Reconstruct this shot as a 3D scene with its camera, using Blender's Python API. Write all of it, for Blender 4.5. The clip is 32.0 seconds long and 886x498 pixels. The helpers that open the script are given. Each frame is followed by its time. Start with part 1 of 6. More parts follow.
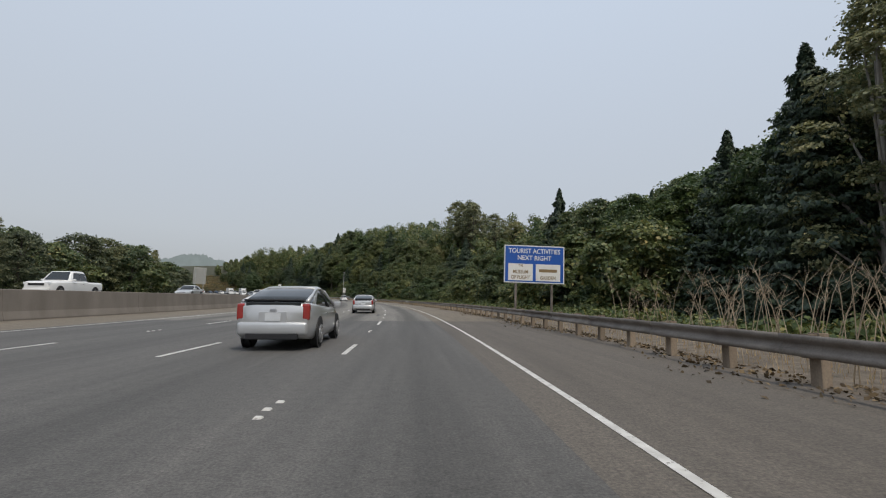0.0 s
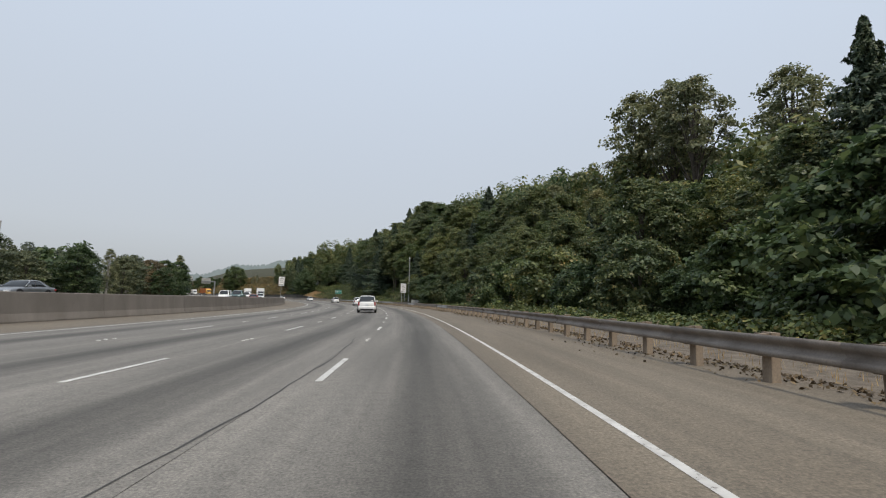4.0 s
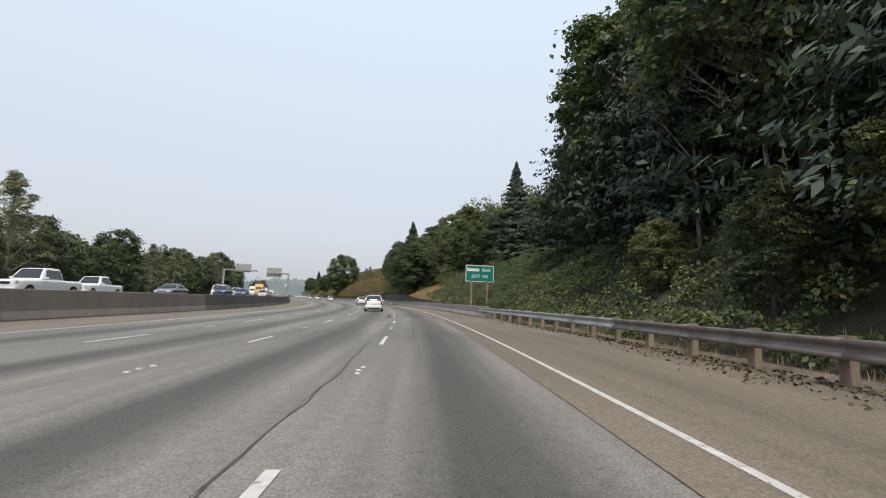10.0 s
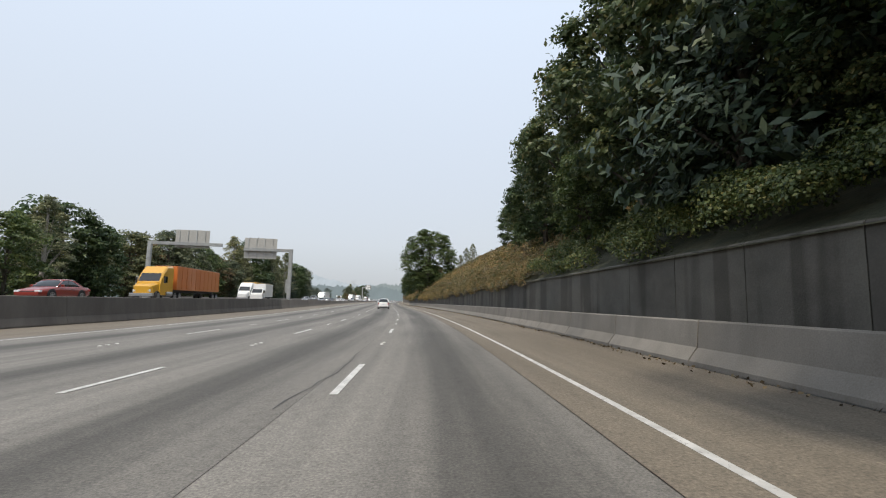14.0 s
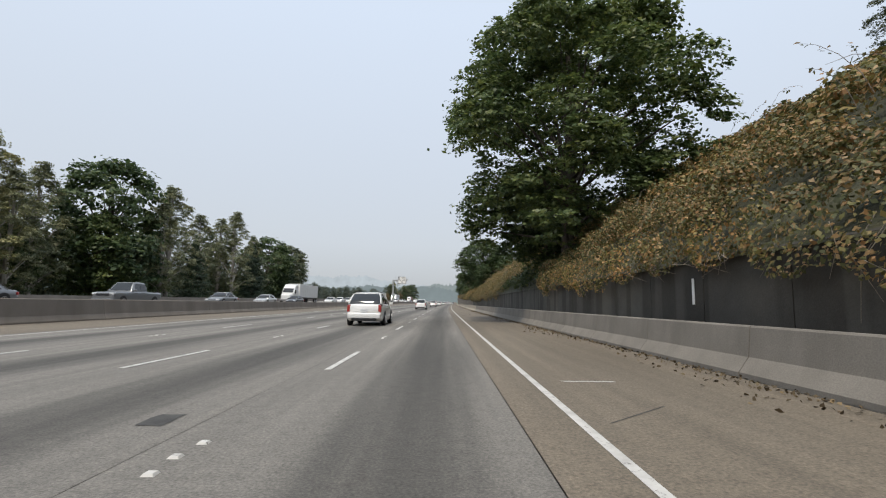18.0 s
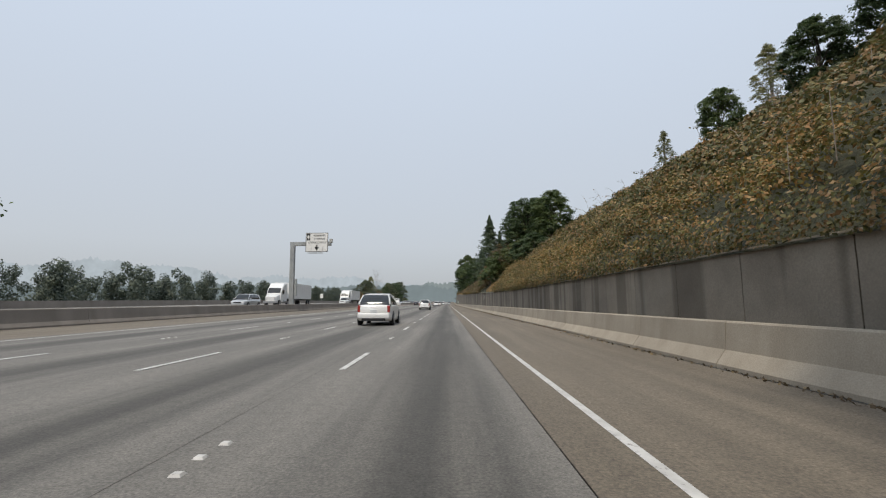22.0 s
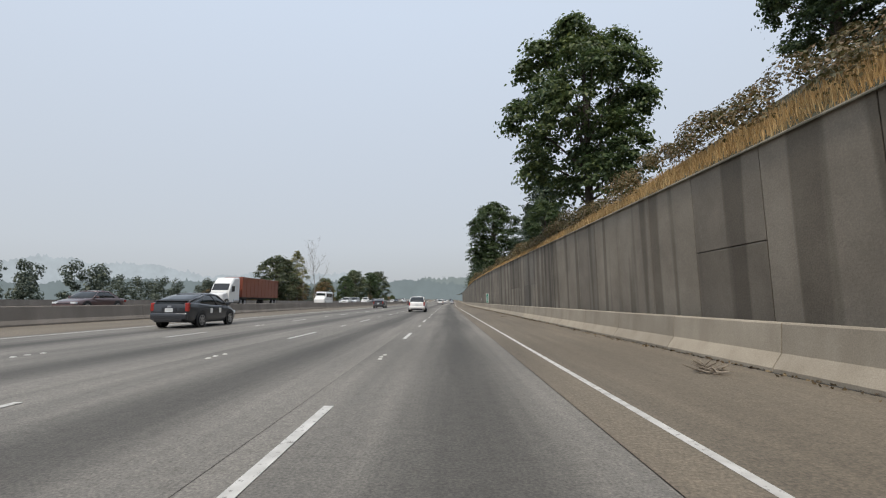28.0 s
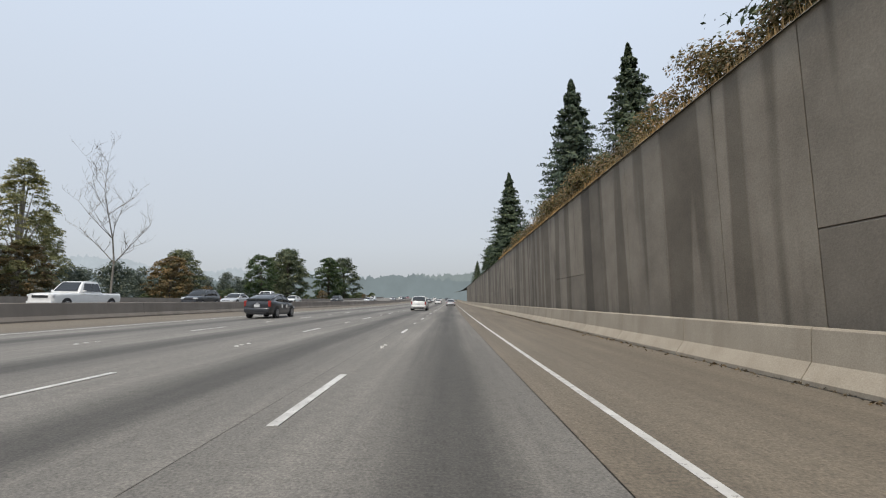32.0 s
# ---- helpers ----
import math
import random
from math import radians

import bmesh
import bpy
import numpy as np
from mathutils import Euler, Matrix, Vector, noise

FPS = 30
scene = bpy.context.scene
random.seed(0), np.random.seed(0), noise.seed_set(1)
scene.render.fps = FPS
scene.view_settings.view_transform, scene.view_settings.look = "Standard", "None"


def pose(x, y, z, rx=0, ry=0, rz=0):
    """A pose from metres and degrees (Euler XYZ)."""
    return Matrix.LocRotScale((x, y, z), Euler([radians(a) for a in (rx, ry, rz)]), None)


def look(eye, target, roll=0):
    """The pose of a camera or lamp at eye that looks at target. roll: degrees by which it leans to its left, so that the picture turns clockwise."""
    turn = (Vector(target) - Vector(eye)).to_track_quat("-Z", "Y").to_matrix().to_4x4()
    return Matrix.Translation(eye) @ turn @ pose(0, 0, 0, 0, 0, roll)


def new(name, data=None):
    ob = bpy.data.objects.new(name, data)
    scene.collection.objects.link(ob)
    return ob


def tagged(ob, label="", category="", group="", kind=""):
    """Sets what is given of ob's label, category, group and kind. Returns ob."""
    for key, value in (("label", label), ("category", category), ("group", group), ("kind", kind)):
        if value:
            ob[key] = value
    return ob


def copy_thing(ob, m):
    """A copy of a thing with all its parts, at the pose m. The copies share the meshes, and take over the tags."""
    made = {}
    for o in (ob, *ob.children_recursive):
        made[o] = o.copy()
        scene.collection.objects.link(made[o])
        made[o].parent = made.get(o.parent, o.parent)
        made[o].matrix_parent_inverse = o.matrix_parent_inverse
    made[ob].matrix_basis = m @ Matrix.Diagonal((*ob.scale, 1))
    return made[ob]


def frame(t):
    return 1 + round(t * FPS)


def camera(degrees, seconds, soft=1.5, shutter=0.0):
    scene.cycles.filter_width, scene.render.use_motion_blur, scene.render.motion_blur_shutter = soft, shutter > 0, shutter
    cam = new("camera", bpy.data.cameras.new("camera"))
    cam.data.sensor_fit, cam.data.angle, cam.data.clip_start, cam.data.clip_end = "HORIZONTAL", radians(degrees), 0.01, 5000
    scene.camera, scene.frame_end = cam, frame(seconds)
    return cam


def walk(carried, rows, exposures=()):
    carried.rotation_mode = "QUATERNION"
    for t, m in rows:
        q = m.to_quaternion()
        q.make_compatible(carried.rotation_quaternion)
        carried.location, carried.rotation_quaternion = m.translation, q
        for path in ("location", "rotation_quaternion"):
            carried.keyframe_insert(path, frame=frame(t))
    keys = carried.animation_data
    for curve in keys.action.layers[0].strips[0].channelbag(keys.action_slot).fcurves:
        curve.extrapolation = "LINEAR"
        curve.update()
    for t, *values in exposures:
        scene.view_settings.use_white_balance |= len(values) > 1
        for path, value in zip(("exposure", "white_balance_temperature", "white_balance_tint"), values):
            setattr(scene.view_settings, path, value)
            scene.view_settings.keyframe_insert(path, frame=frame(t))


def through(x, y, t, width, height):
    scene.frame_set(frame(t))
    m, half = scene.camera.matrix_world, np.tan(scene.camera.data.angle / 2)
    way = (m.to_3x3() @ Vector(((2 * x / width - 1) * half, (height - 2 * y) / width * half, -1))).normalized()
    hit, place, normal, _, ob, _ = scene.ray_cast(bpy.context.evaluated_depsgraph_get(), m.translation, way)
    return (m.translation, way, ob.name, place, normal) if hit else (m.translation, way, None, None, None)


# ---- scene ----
# The road is laid out in s (metres along the right edge line), r (metres to the right of it) and height.
LENS = 87.39
EYE = 1.186
BENDS = [1.99, 1.86, 1.74, 1.91, 1.98, 2.05, 2.18, 2.32, 2.29, 2.24, 2.07, 2.04, 2.38, 2.12, 1.32, 0.50, -0.04, -0.12, -0.07, -0.27, -0.23, -0.03, -0.02, -0.04, 0.03, 0.04, -0.06, -0.01, -0.00, -0.27, -0.33, -0.12, 0.10, 0.20, 0.21, 0.16, 0.10, 0.05, 0.02, -0.00, -0.01, -0.02]  # bend of the road, per kilometre, every 30 m from s = -30
S_AT = np.arange(-30.0, 1200.0, 1.0)
_bend = np.interp(S_AT, np.arange(-30.0, -30.0 + 30 * len(BENDS), 30.0), BENDS) * 1e-3
_turn = np.concatenate([[0], np.cumsum((_bend[1:] + _bend[:-1]) / 2)])
_turn -= np.interp(0, S_AT, _turn)
_x = np.concatenate([[0], np.cumsum(-(np.sin(_turn[1:]) + np.sin(_turn[:-1])) / 2)])
_y = np.concatenate([[0], np.cumsum((np.cos(_turn[1:]) + np.cos(_turn[:-1])) / 2)])
_x -= np.interp(0, S_AT, _x)
_y -= np.interp(0, S_AT, _y)


def heading(s):
    """Turn of the road to the left of +y at s, in radians."""
    return np.interp(s, S_AT, _turn)


def bank(s):
    """Cross fall of the road in radians; positive: it falls to the left."""
    return np.interp(s, [-200, 390, 540, 700, 2000], np.radians([1.5, 1.5, 0, -1.5, -1.5]))


def flat(s, r):
    """World x, y of s, r; before and past the laid-out stretch the road runs straight on."""
    s, r = np.asarray(s, float), np.asarray(r, float)
    a = heading(s)
    c = np.clip(s, S_AT[0], S_AT[-1])
    x = np.interp(c, S_AT, _x) - np.sin(a) * (s - c) + np.cos(a) * r
    y = np.interp(c, S_AT, _y) + np.cos(a) * (s - c) + np.sin(a) * r
    return x, y


def road_z(s, r):
    """Height of the road surface: its cross fall, held level past the carriageways, and the far rise of the road."""
    s = np.asarray(s, float)
    far = np.clip(s - 930, 0, None)
    return np.clip(r, -46, 6) * np.tan(bank(s)) + 0.00004 * np.minimum(far, 500) ** 2


def at(s, r, z=0.0):
    x, y = flat(s, r)
    return Vector((float(x), float(y), float(road_z(s, r)) + z))


def stand(s, r, z=0.0, turn=0.0):
    """Pose of a thing that stands on the road's plane at s, r; its +y runs along the road."""
    return Matrix.Translation(at(s, r, z)) @ Matrix.Rotation(float(heading(s)) + radians(turn), 4, "Z")


# seconds, s, distance left of the edge line, yaw against the road, pitch, roll
PATH = [
    (0.0, 0.45, 1.86, -2.66, 6.25, 0.50),
    (0.5, 13.62, 1.77, -2.04, 6.26, 0.26),
    (1.0, 26.61, 1.82, -1.63, 6.06, 0.14),
    (1.5, 39.20, 1.95, -1.37, 6.37, 0.16),
    (2.0, 51.57, 2.10, -1.36, 6.47, 0.19),
    (2.5, 63.87, 2.18, -1.42, 6.50, 0.27),
    (3.0, 76.15, 2.21, -1.64, 6.45, 0.33),
    (3.5, 88.47, 2.11, -1.92, 6.53, 0.38),
    (4.0, 100.81, 1.91, -2.29, 6.50, 0.45),
    (4.5, 113.20, 1.68, -2.39, 6.46, 0.55),
    (5.0, 125.65, 1.44, -2.22, 6.39, 0.67),
    (5.5, 138.16, 1.28, -1.77, 6.25, 0.82),
    (6.0, 150.76, 1.22, -1.35, 6.41, 0.90),
    (6.5, 163.46, 1.40, -0.97, 6.26, 0.99),
    (7.0, 176.28, 1.66, -0.71, 6.61, 0.98),
    (7.5, 189.16, 1.91, -0.68, 6.29, 0.99),
    (8.0, 202.02, 2.13, -0.95, 6.18, 0.91),
    (8.5, 214.82, 2.29, -1.15, 6.17, 0.93),
    (9.0, 227.65, 2.39, -1.46, 6.19, 1.03),
    (9.5, 240.54, 2.41, -1.69, 6.40, 0.92),
    (10.0, 253.49, 2.37, -1.97, 6.46, 0.79),
    (10.5, 266.41, 2.24, -2.23, 6.50, 0.75),
    (11.0, 279.34, 2.08, -2.28, 6.47, 0.70),
    (11.5, 292.25, 1.96, -1.94, 6.57, 0.59),
    (12.0, 305.24, 1.91, -1.74, 6.52, 0.55),
    (12.5, 318.37, 1.99, -1.72, 6.68, 0.39),
    (13.0, 331.53, 2.10, -1.80, 6.64, 0.14),
    (13.5, 344.55, 2.16, -1.62, 6.66, 0.06),
    (14.0, 357.56, 2.20, -1.66, 6.60, -0.00),
    (14.5, 370.68, 2.19, -1.61, 6.46, 0.09),
    (15.0, 383.90, 2.17, -1.48, 6.47, 0.15),
    (15.5, 397.24, 2.08, -0.99, 6.46, 0.22),
    (16.0, 410.67, 1.91, -0.93, 6.42, 0.30),
    (16.5, 424.20, 1.73, -0.99, 6.31, 0.39),
    (17.0, 437.81, 1.58, -0.77, 6.34, 0.49),
    (17.5, 451.52, 1.44, -0.46, 6.52, 0.44),
    (18.0, 465.20, 1.40, -0.06, 6.64, 0.41),
    (18.5, 478.58, 1.52, -0.11, 6.56, 0.22),
    (19.0, 491.77, 1.69, 0.10, 6.42, -0.08),
    (19.5, 504.82, 1.79, 0.11, 6.46, -0.17),
    (20.0, 518.08, 1.83, -0.17, 6.55, -0.26),
    (20.5, 532.02, 1.71, -0.57, 6.62, -0.31),
    (21.0, 546.36, 1.60, -0.12, 6.71, -0.31),
    (21.5, 560.70, 1.55, -0.07, 6.72, -0.24),
    (22.0, 574.88, 1.55, 0.24, 6.65, -0.15),
    (22.5, 588.73, 1.61, 0.29, 6.71, -0.10),
    (23.0, 602.49, 1.65, 0.26, 6.50, -0.16),
    (23.5, 616.33, 1.60, 0.22, 6.48, -0.33),
    (24.0, 630.11, 1.54, 0.33, 6.55, -0.42),
    (24.5, 643.69, 1.54, 0.29, 6.45, -0.44),
    (25.0, 657.22, 1.61, 0.65, 6.51, -0.24),
    (25.5, 670.84, 1.73, 0.62, 6.49, -0.17),
    (26.0, 684.53, 1.82, 0.36, 6.49, -0.07),
    (26.5, 698.25, 1.89, 0.25, 6.49, 0.03),
    (27.0, 711.98, 1.95, 0.29, 6.49, 0.13),
    (27.5, 725.66, 2.02, 0.49, 6.48, 0.24),
    (28.0, 739.26, 2.08, 0.45, 6.42, 0.26),
    (28.5, 752.71, 2.13, 0.33, 6.41, 0.27),
    (29.0, 766.07, 2.14, 0.20, 6.41, 0.25),
    (29.5, 779.36, 2.11, 0.07, 6.34, 0.24),
    (30.0, 792.65, 2.05, -0.07, 6.29, 0.28),
    (30.5, 806.06, 1.96, -0.07, 6.34, 0.36),
    (31.0, 819.57, 1.87, -0.03, 6.37, 0.44),
    (31.5, 833.18, 1.80, 0.19, 6.42, 0.52),
    (32.0, 846.91, 1.79, 0.36, 6.37, 0.63),
]


def seat(s, left, yaw, pitch, roll):
    b, a = float(bank(s)), float(heading(s))
    ahead, right, up = Vector((-math.sin(a), math.cos(a), 0)), Vector((math.cos(a), math.sin(a), 0)), Vector((0, 0, 1))
    right, up = right * math.cos(b) + up * math.sin(b), up * math.cos(b) - right * math.sin(b)
    eye = at(s, -left) + up * EYE
    y, p, q = radians(yaw), radians(pitch), radians(roll)
    f, right = ahead * math.cos(y) - right * math.sin(y), right * math.cos(y) + ahead * math.sin(y)
    f, up = f * math.cos(p) + up * math.sin(p), up * math.cos(p) - f * math.sin(p)
    right, up = right * math.cos(q) + up * math.sin(q), up * math.cos(q) - right * math.sin(q)
    m = Matrix((right, up, -f)).transposed().to_4x4()
    m.translation = eye
    return m


cam = camera(LENS, 32.0, soft=1.15, shutter=0.0)
# the film camera opens up where dark woods fill its picture
walk(cam, [(t, seat(*row)) for t, *row in PATH], [(0.0, -0.08), (3.0, 0.0), (6.0, 0.12), (8.0, 0.25), (10.0, 0.32), (12.0, 0.25), (14.0, 0.32), (16.5, 0.18), (18.0, 0.22), (19.0, 0.38), (20.0, 0.08), (22.0, 0.06), (24.0, 0.12), (26.0, 0.08), (28.0, 0.08), (30.0, 0.13), (32.0, 0.15)])

# ---- light ----
SUN_TO = Vector((0.52, -0.854, 0.0)).normalized()
SUN_UP = radians(61)
world = bpy.data.worlds.new("smoky_sky")
scene.world = world
world.use_nodes = True
_n, _l = world.node_tree.nodes, world.node_tree.links
_n.clear()
_sky = _n.new("ShaderNodeTexSky")
_sky.sky_type = "NISHITA"
_sky.sun_disc = False
_sky.sun_elevation = SUN_UP
_sky.sun_rotation = math.atan2(SUN_TO.x, SUN_TO.y)
_sky.air_density, _sky.dust_density, _sky.ozone_density = 1.0, 4.0, 1.0
_smoke = _n.new("ShaderNodeValToRGB")  # smoke layer: grey at the horizon, pale blue overhead
_tc = _n.new("ShaderNodeTexCoord")
_sep = _n.new("ShaderNodeSeparateXYZ")
_smoke.color_ramp.elements[0].position, _smoke.color_ramp.elements[0].color = 0.0, (5.0, 5.25, 5.5, 1)
_smoke.color_ramp.elements[1].position, _smoke.color_ramp.elements[1].color = 0.55, (7.0, 7.9, 9.2, 1)
_e = _smoke.color_ramp.elements.new(0.12)
_e.color = (6.0, 6.4, 6.9, 1)
_mix = _n.new("ShaderNodeMixRGB")
_mix.inputs[0].default_value = 0.82
_bg = _n.new("ShaderNodeBackground")
_bg.inputs["Strength"].default_value = 0.1
_out = _n.new("ShaderNodeOutputWorld")
_l.new(_tc.outputs["Generated"], _sep.inputs[0])
_l.new(_sep.outputs["Z"], _smoke.inputs[0])
_l.new(_sky.outputs[0], _mix.inputs[1])
_l.new(_smoke.outputs[0], _mix.inputs[2])
_l.new(_mix.outputs[0], _bg.inputs["Color"])
_l.new(_bg.outputs[0], _out.inputs["Surface"])

sun = new("sun", bpy.data.lights.new("sun", "SUN"))
sun.data.energy, sun.data.angle, sun.data.color = 2.3, radians(6), (1.0, 0.91, 0.78)
_to = SUN_TO * math.cos(SUN_UP) + Vector((0, 0, math.sin(SUN_UP)))
sun.matrix_world = look(_to * 200, (0, 0, 0))
scene.view_settings.exposure = 0.0


# ---- materials ----
def shader(name, rough=0.8, metal=0.0):
    m = bpy.data.materials.new(name)
    m.use_nodes = True
    b = m.node_tree.nodes["Principled BSDF"]
    b.inputs["Roughness"].default_value = rough
    b.inputs["Metallic"].default_value = metal
    return m, m.node_tree.nodes, m.node_tree.links, b


def ramp(nodes, stops):
    r = nodes.new("ShaderNodeValToRGB")
    while len(r.color_ramp.elements) < len(stops):
        r.color_ramp.elements.new(0.5)
    for e, (p, c) in zip(r.color_ramp.elements, stops):
        e.position, e.color = p, (*c, 1)
    return r


def noise_tex(nodes, links, coord, scale, detail=5.0, rough=0.55, stretch=(1, 1, 1)):
    t = nodes.new("ShaderNodeTexNoise")
    t.inputs["Scale"].default_value, t.inputs["Detail"].default_value, t.inputs["Roughness"].default_value = scale, detail, rough
    if stretch != (1, 1, 1):
        m = nodes.new("ShaderNodeMapping")
        m.inputs["Scale"].default_value = stretch
        links.new(coord, m.inputs[0])
        coord = m.outputs[0]
    links.new(coord, t.inputs["Vector"])
    return t.outputs["Fac"]


def blend(nodes, links, fac, a, b, mode="MIX"):
    m = nodes.new("ShaderNodeMixRGB")
    m.blend_type = mode
    for i, x in zip((0, 1, 2), (fac, a, b)):
        if isinstance(x, (int, float)):
            m.inputs[i].default_value = x
        elif isinstance(x, tuple):
            m.inputs[i].default_value = (*x, 1)
        else:
            links.new(x, m.inputs[i])
    return m.outputs[0]


def bumped(nodes, links, b, height, strength=0.3, dist=0.02):
    u = nodes.new("ShaderNodeBump")
    u.inputs["Strength"].default_value, u.inputs["Distance"].default_value = strength, dist
    links.new(height, u.inputs["Height"])
    links.new(u.outputs[0], b.inputs["Normal"])


def mottled(name, dark, light, scale=2.0, rough=0.8, metal=0.0, grain=60.0, bump=0.25, dist=0.01, vary=0.12, stretch=(1, 1, 1)):
    """Two colours mixed by coarse patches and fine grain, a little different on each object."""
    m, n, l, b = shader(name, rough, metal)
    c = n.new("ShaderNodeTexCoord").outputs["Object"]
    big = noise_tex(n, l, c, scale, 4, stretch=stretch)
    fine = noise_tex(n, l, c, grain, 3)
    mid = ramp(n, [(0.3, dark), (0.7, light)])
    l.new(big, mid.inputs[0])
    g = ramp(n, [(0.25, (0.75, 0.75, 0.75)), (0.75, (1.15, 1.15, 1.15))])
    l.new(fine, g.inputs[0])
    col = blend(n, l, 0.8, mid.outputs[0], g.outputs[0], "MULTIPLY")
    if vary:
        o = n.new("ShaderNodeObjectInfo").outputs["Random"]
        v = ramp(n, [(0, (1 - vary,) * 3), (1, (1 + vary,) * 3)])
        l.new(o, v.inputs[0])
        col = blend(n, l, 1.0, col, v.outputs[0], "MULTIPLY")
    l.new(col, b.inputs["Base Color"])
    if bump:
        bumped(n, l, b, fine, bump, dist)
    return m


def plain(name, colour, rough=0.5, metal=0.0, coat=0.0, vary=0.06):
    """Paint, plastic or metal with faint dirt."""
    m, n, l, b = shader(name, rough, metal)
    c = n.new("ShaderNodeTexCoord").outputs["Object"]
    f = noise_tex(n, l, c, 3.0, 6)
    r = ramp(n, [(0.3, tuple(x * (1 - vary) for x in colour)), (0.7, tuple(min(1, x * (1 + vary)) for x in colour))])
    l.new(f, r.inputs[0])
    l.new(r.outputs[0], b.inputs["Base Color"])
    b.inputs["Coat Weight"].default_value = coat
    return m


def leafy(name, stops, rough=0.55, through=0.25):
    """Leaves: each one takes its own shade, each plant its own tint; some light comes through."""
    m, n, l, b = shader(name, rough)
    isl = n.new("ShaderNodeNewGeometry").outputs["Random Per Island"]
    r = ramp(n, stops)
    l.new(isl, r.inputs[0])
    o = n.new("ShaderNodeObjectInfo").outputs["Random"]
    v = ramp(n, [(0, (0.78, 0.80, 0.80)), (0.5, (1.0, 1.0, 1.0)), (1, (1.25, 1.15, 0.95))])
    l.new(o, v.inputs[0])
    c = n.new("ShaderNodeTexCoord").outputs["Object"]
    patch = ramp(n, [(0.35, (0.8, 0.85, 0.85)), (0.68, (1.2, 1.12, 0.95))])
    l.new(noise_tex(n, l, c, 0.35, 2), patch.inputs[0])
    col = blend(n, l, 1.0, r.outputs[0], v.outputs[0], "MULTIPLY")
    col = blend(n, l, 1.0, col, patch.outputs[0], "MULTIPLY")
    l.new(col, b.inputs["Base Color"])
    t = n.new("ShaderNodeBsdfTranslucent")
    l.new(col, t.inputs[0])
    s = n.new("ShaderNodeMixShader")
    s.inputs[0].default_value = through
    l.new(b.outputs[0], s.inputs[1])
    l.new(t.outputs[0], s.inputs[2])
    l.new(s.outputs[0], n["Material Output"].inputs[0])
    return m


def pavement(name, dark, light, stripe, grit=1.0):
    """Road surface on a map of metres (u across the lane, v along the road): grit, patches, an oil stripe down the lane's middle."""
    m, n, l, b = shader(name, 0.85)
    uv = n.new("ShaderNodeUVMap").outputs[0]
    sep = n.new("ShaderNodeSeparateXYZ")
    l.new(uv, sep.inputs[0])
    patch = noise_tex(n, l, uv, 0.35, 5, stretch=(1.0, 0.25, 1))
    streak = noise_tex(n, l, uv, 2.5, 4, stretch=(1.0, 0.03, 1))
    grain = noise_tex(n, l, uv, 38.0 * grit, 3, 0.7)
    pebble = noise_tex(n, l, uv, 130.0 * grit, 2, 0.7)
    base = ramp(n, [(0.3, dark), (0.72, light)])
    l.new(patch, base.inputs[0])
    st = ramp(n, [(0.3, (0.80, 0.80, 0.80)), (0.7, (1.10, 1.09, 1.08))])
    l.new(streak, st.inputs[0])
    col = blend(n, l, 1.0, base.outputs[0], st.outputs[0], "MULTIPLY")
    g = ramp(n, [(0.32, (0.48, 0.48, 0.48)), (0.5, (1.0, 1.0, 1.0)), (0.66, (1.55, 1.53, 1.48))])
    l.new(grain, g.inputs[0])
    col = blend(n, l, 0.7, col, g.outputs[0], "MULTIPLY")
    spot = ramp(n, [(0.36, (0.80, 0.79, 0.78)), (0.5, (1.0, 1.0, 1.0)), (0.66, (1.14, 1.13, 1.11))])
    l.new(noise_tex(n, l, uv, 7.0, 5, 0.75), spot.inputs[0])
    col = blend(n, l, 0.8, col, spot.outputs[0], "MULTIPLY")
    p = ramp(n, [(0.33, (0.7, 0.7, 0.7)), (0.6, (1.1, 1.1, 1.1))])
    l.new(pebble, p.inputs[0])
    col = blend(n, l, 0.5, col, p.outputs[0], "MULTIPLY")
    if stripe:
        band = n.new("ShaderNodeMath")  # distance from the lane's middle
        band.operation = "ABSOLUTE"
        l.new(sep.outputs["X"], band.inputs[0])
        wob = n.new("ShaderNodeMath")
        wob.operation = "MULTIPLY_ADD"
        wob.inputs[1].default_value, wob.inputs[2].default_value = 0.5, -0.25
        l.new(streak, wob.inputs[0])
        add = n.new("ShaderNodeMath")
        l.new(band.outputs[0], add.inputs[0])
        l.new(wob.outputs[0], add.inputs[1])
        oil = ramp(n, [(0.0, (stripe,) * 3), (0.28, (stripe + 0.06,) * 3), (0.95, (1.0, 1.0, 1.0))])
        l.new(add.outputs[0], oil.inputs[0])
        col = blend(n, l, 1.0, col, oil.outputs[0], "MULTIPLY")
    l.new(col, b.inputs["Base Color"])
    bumped(n, l, b, grain, 0.35, 0.006)
    return m


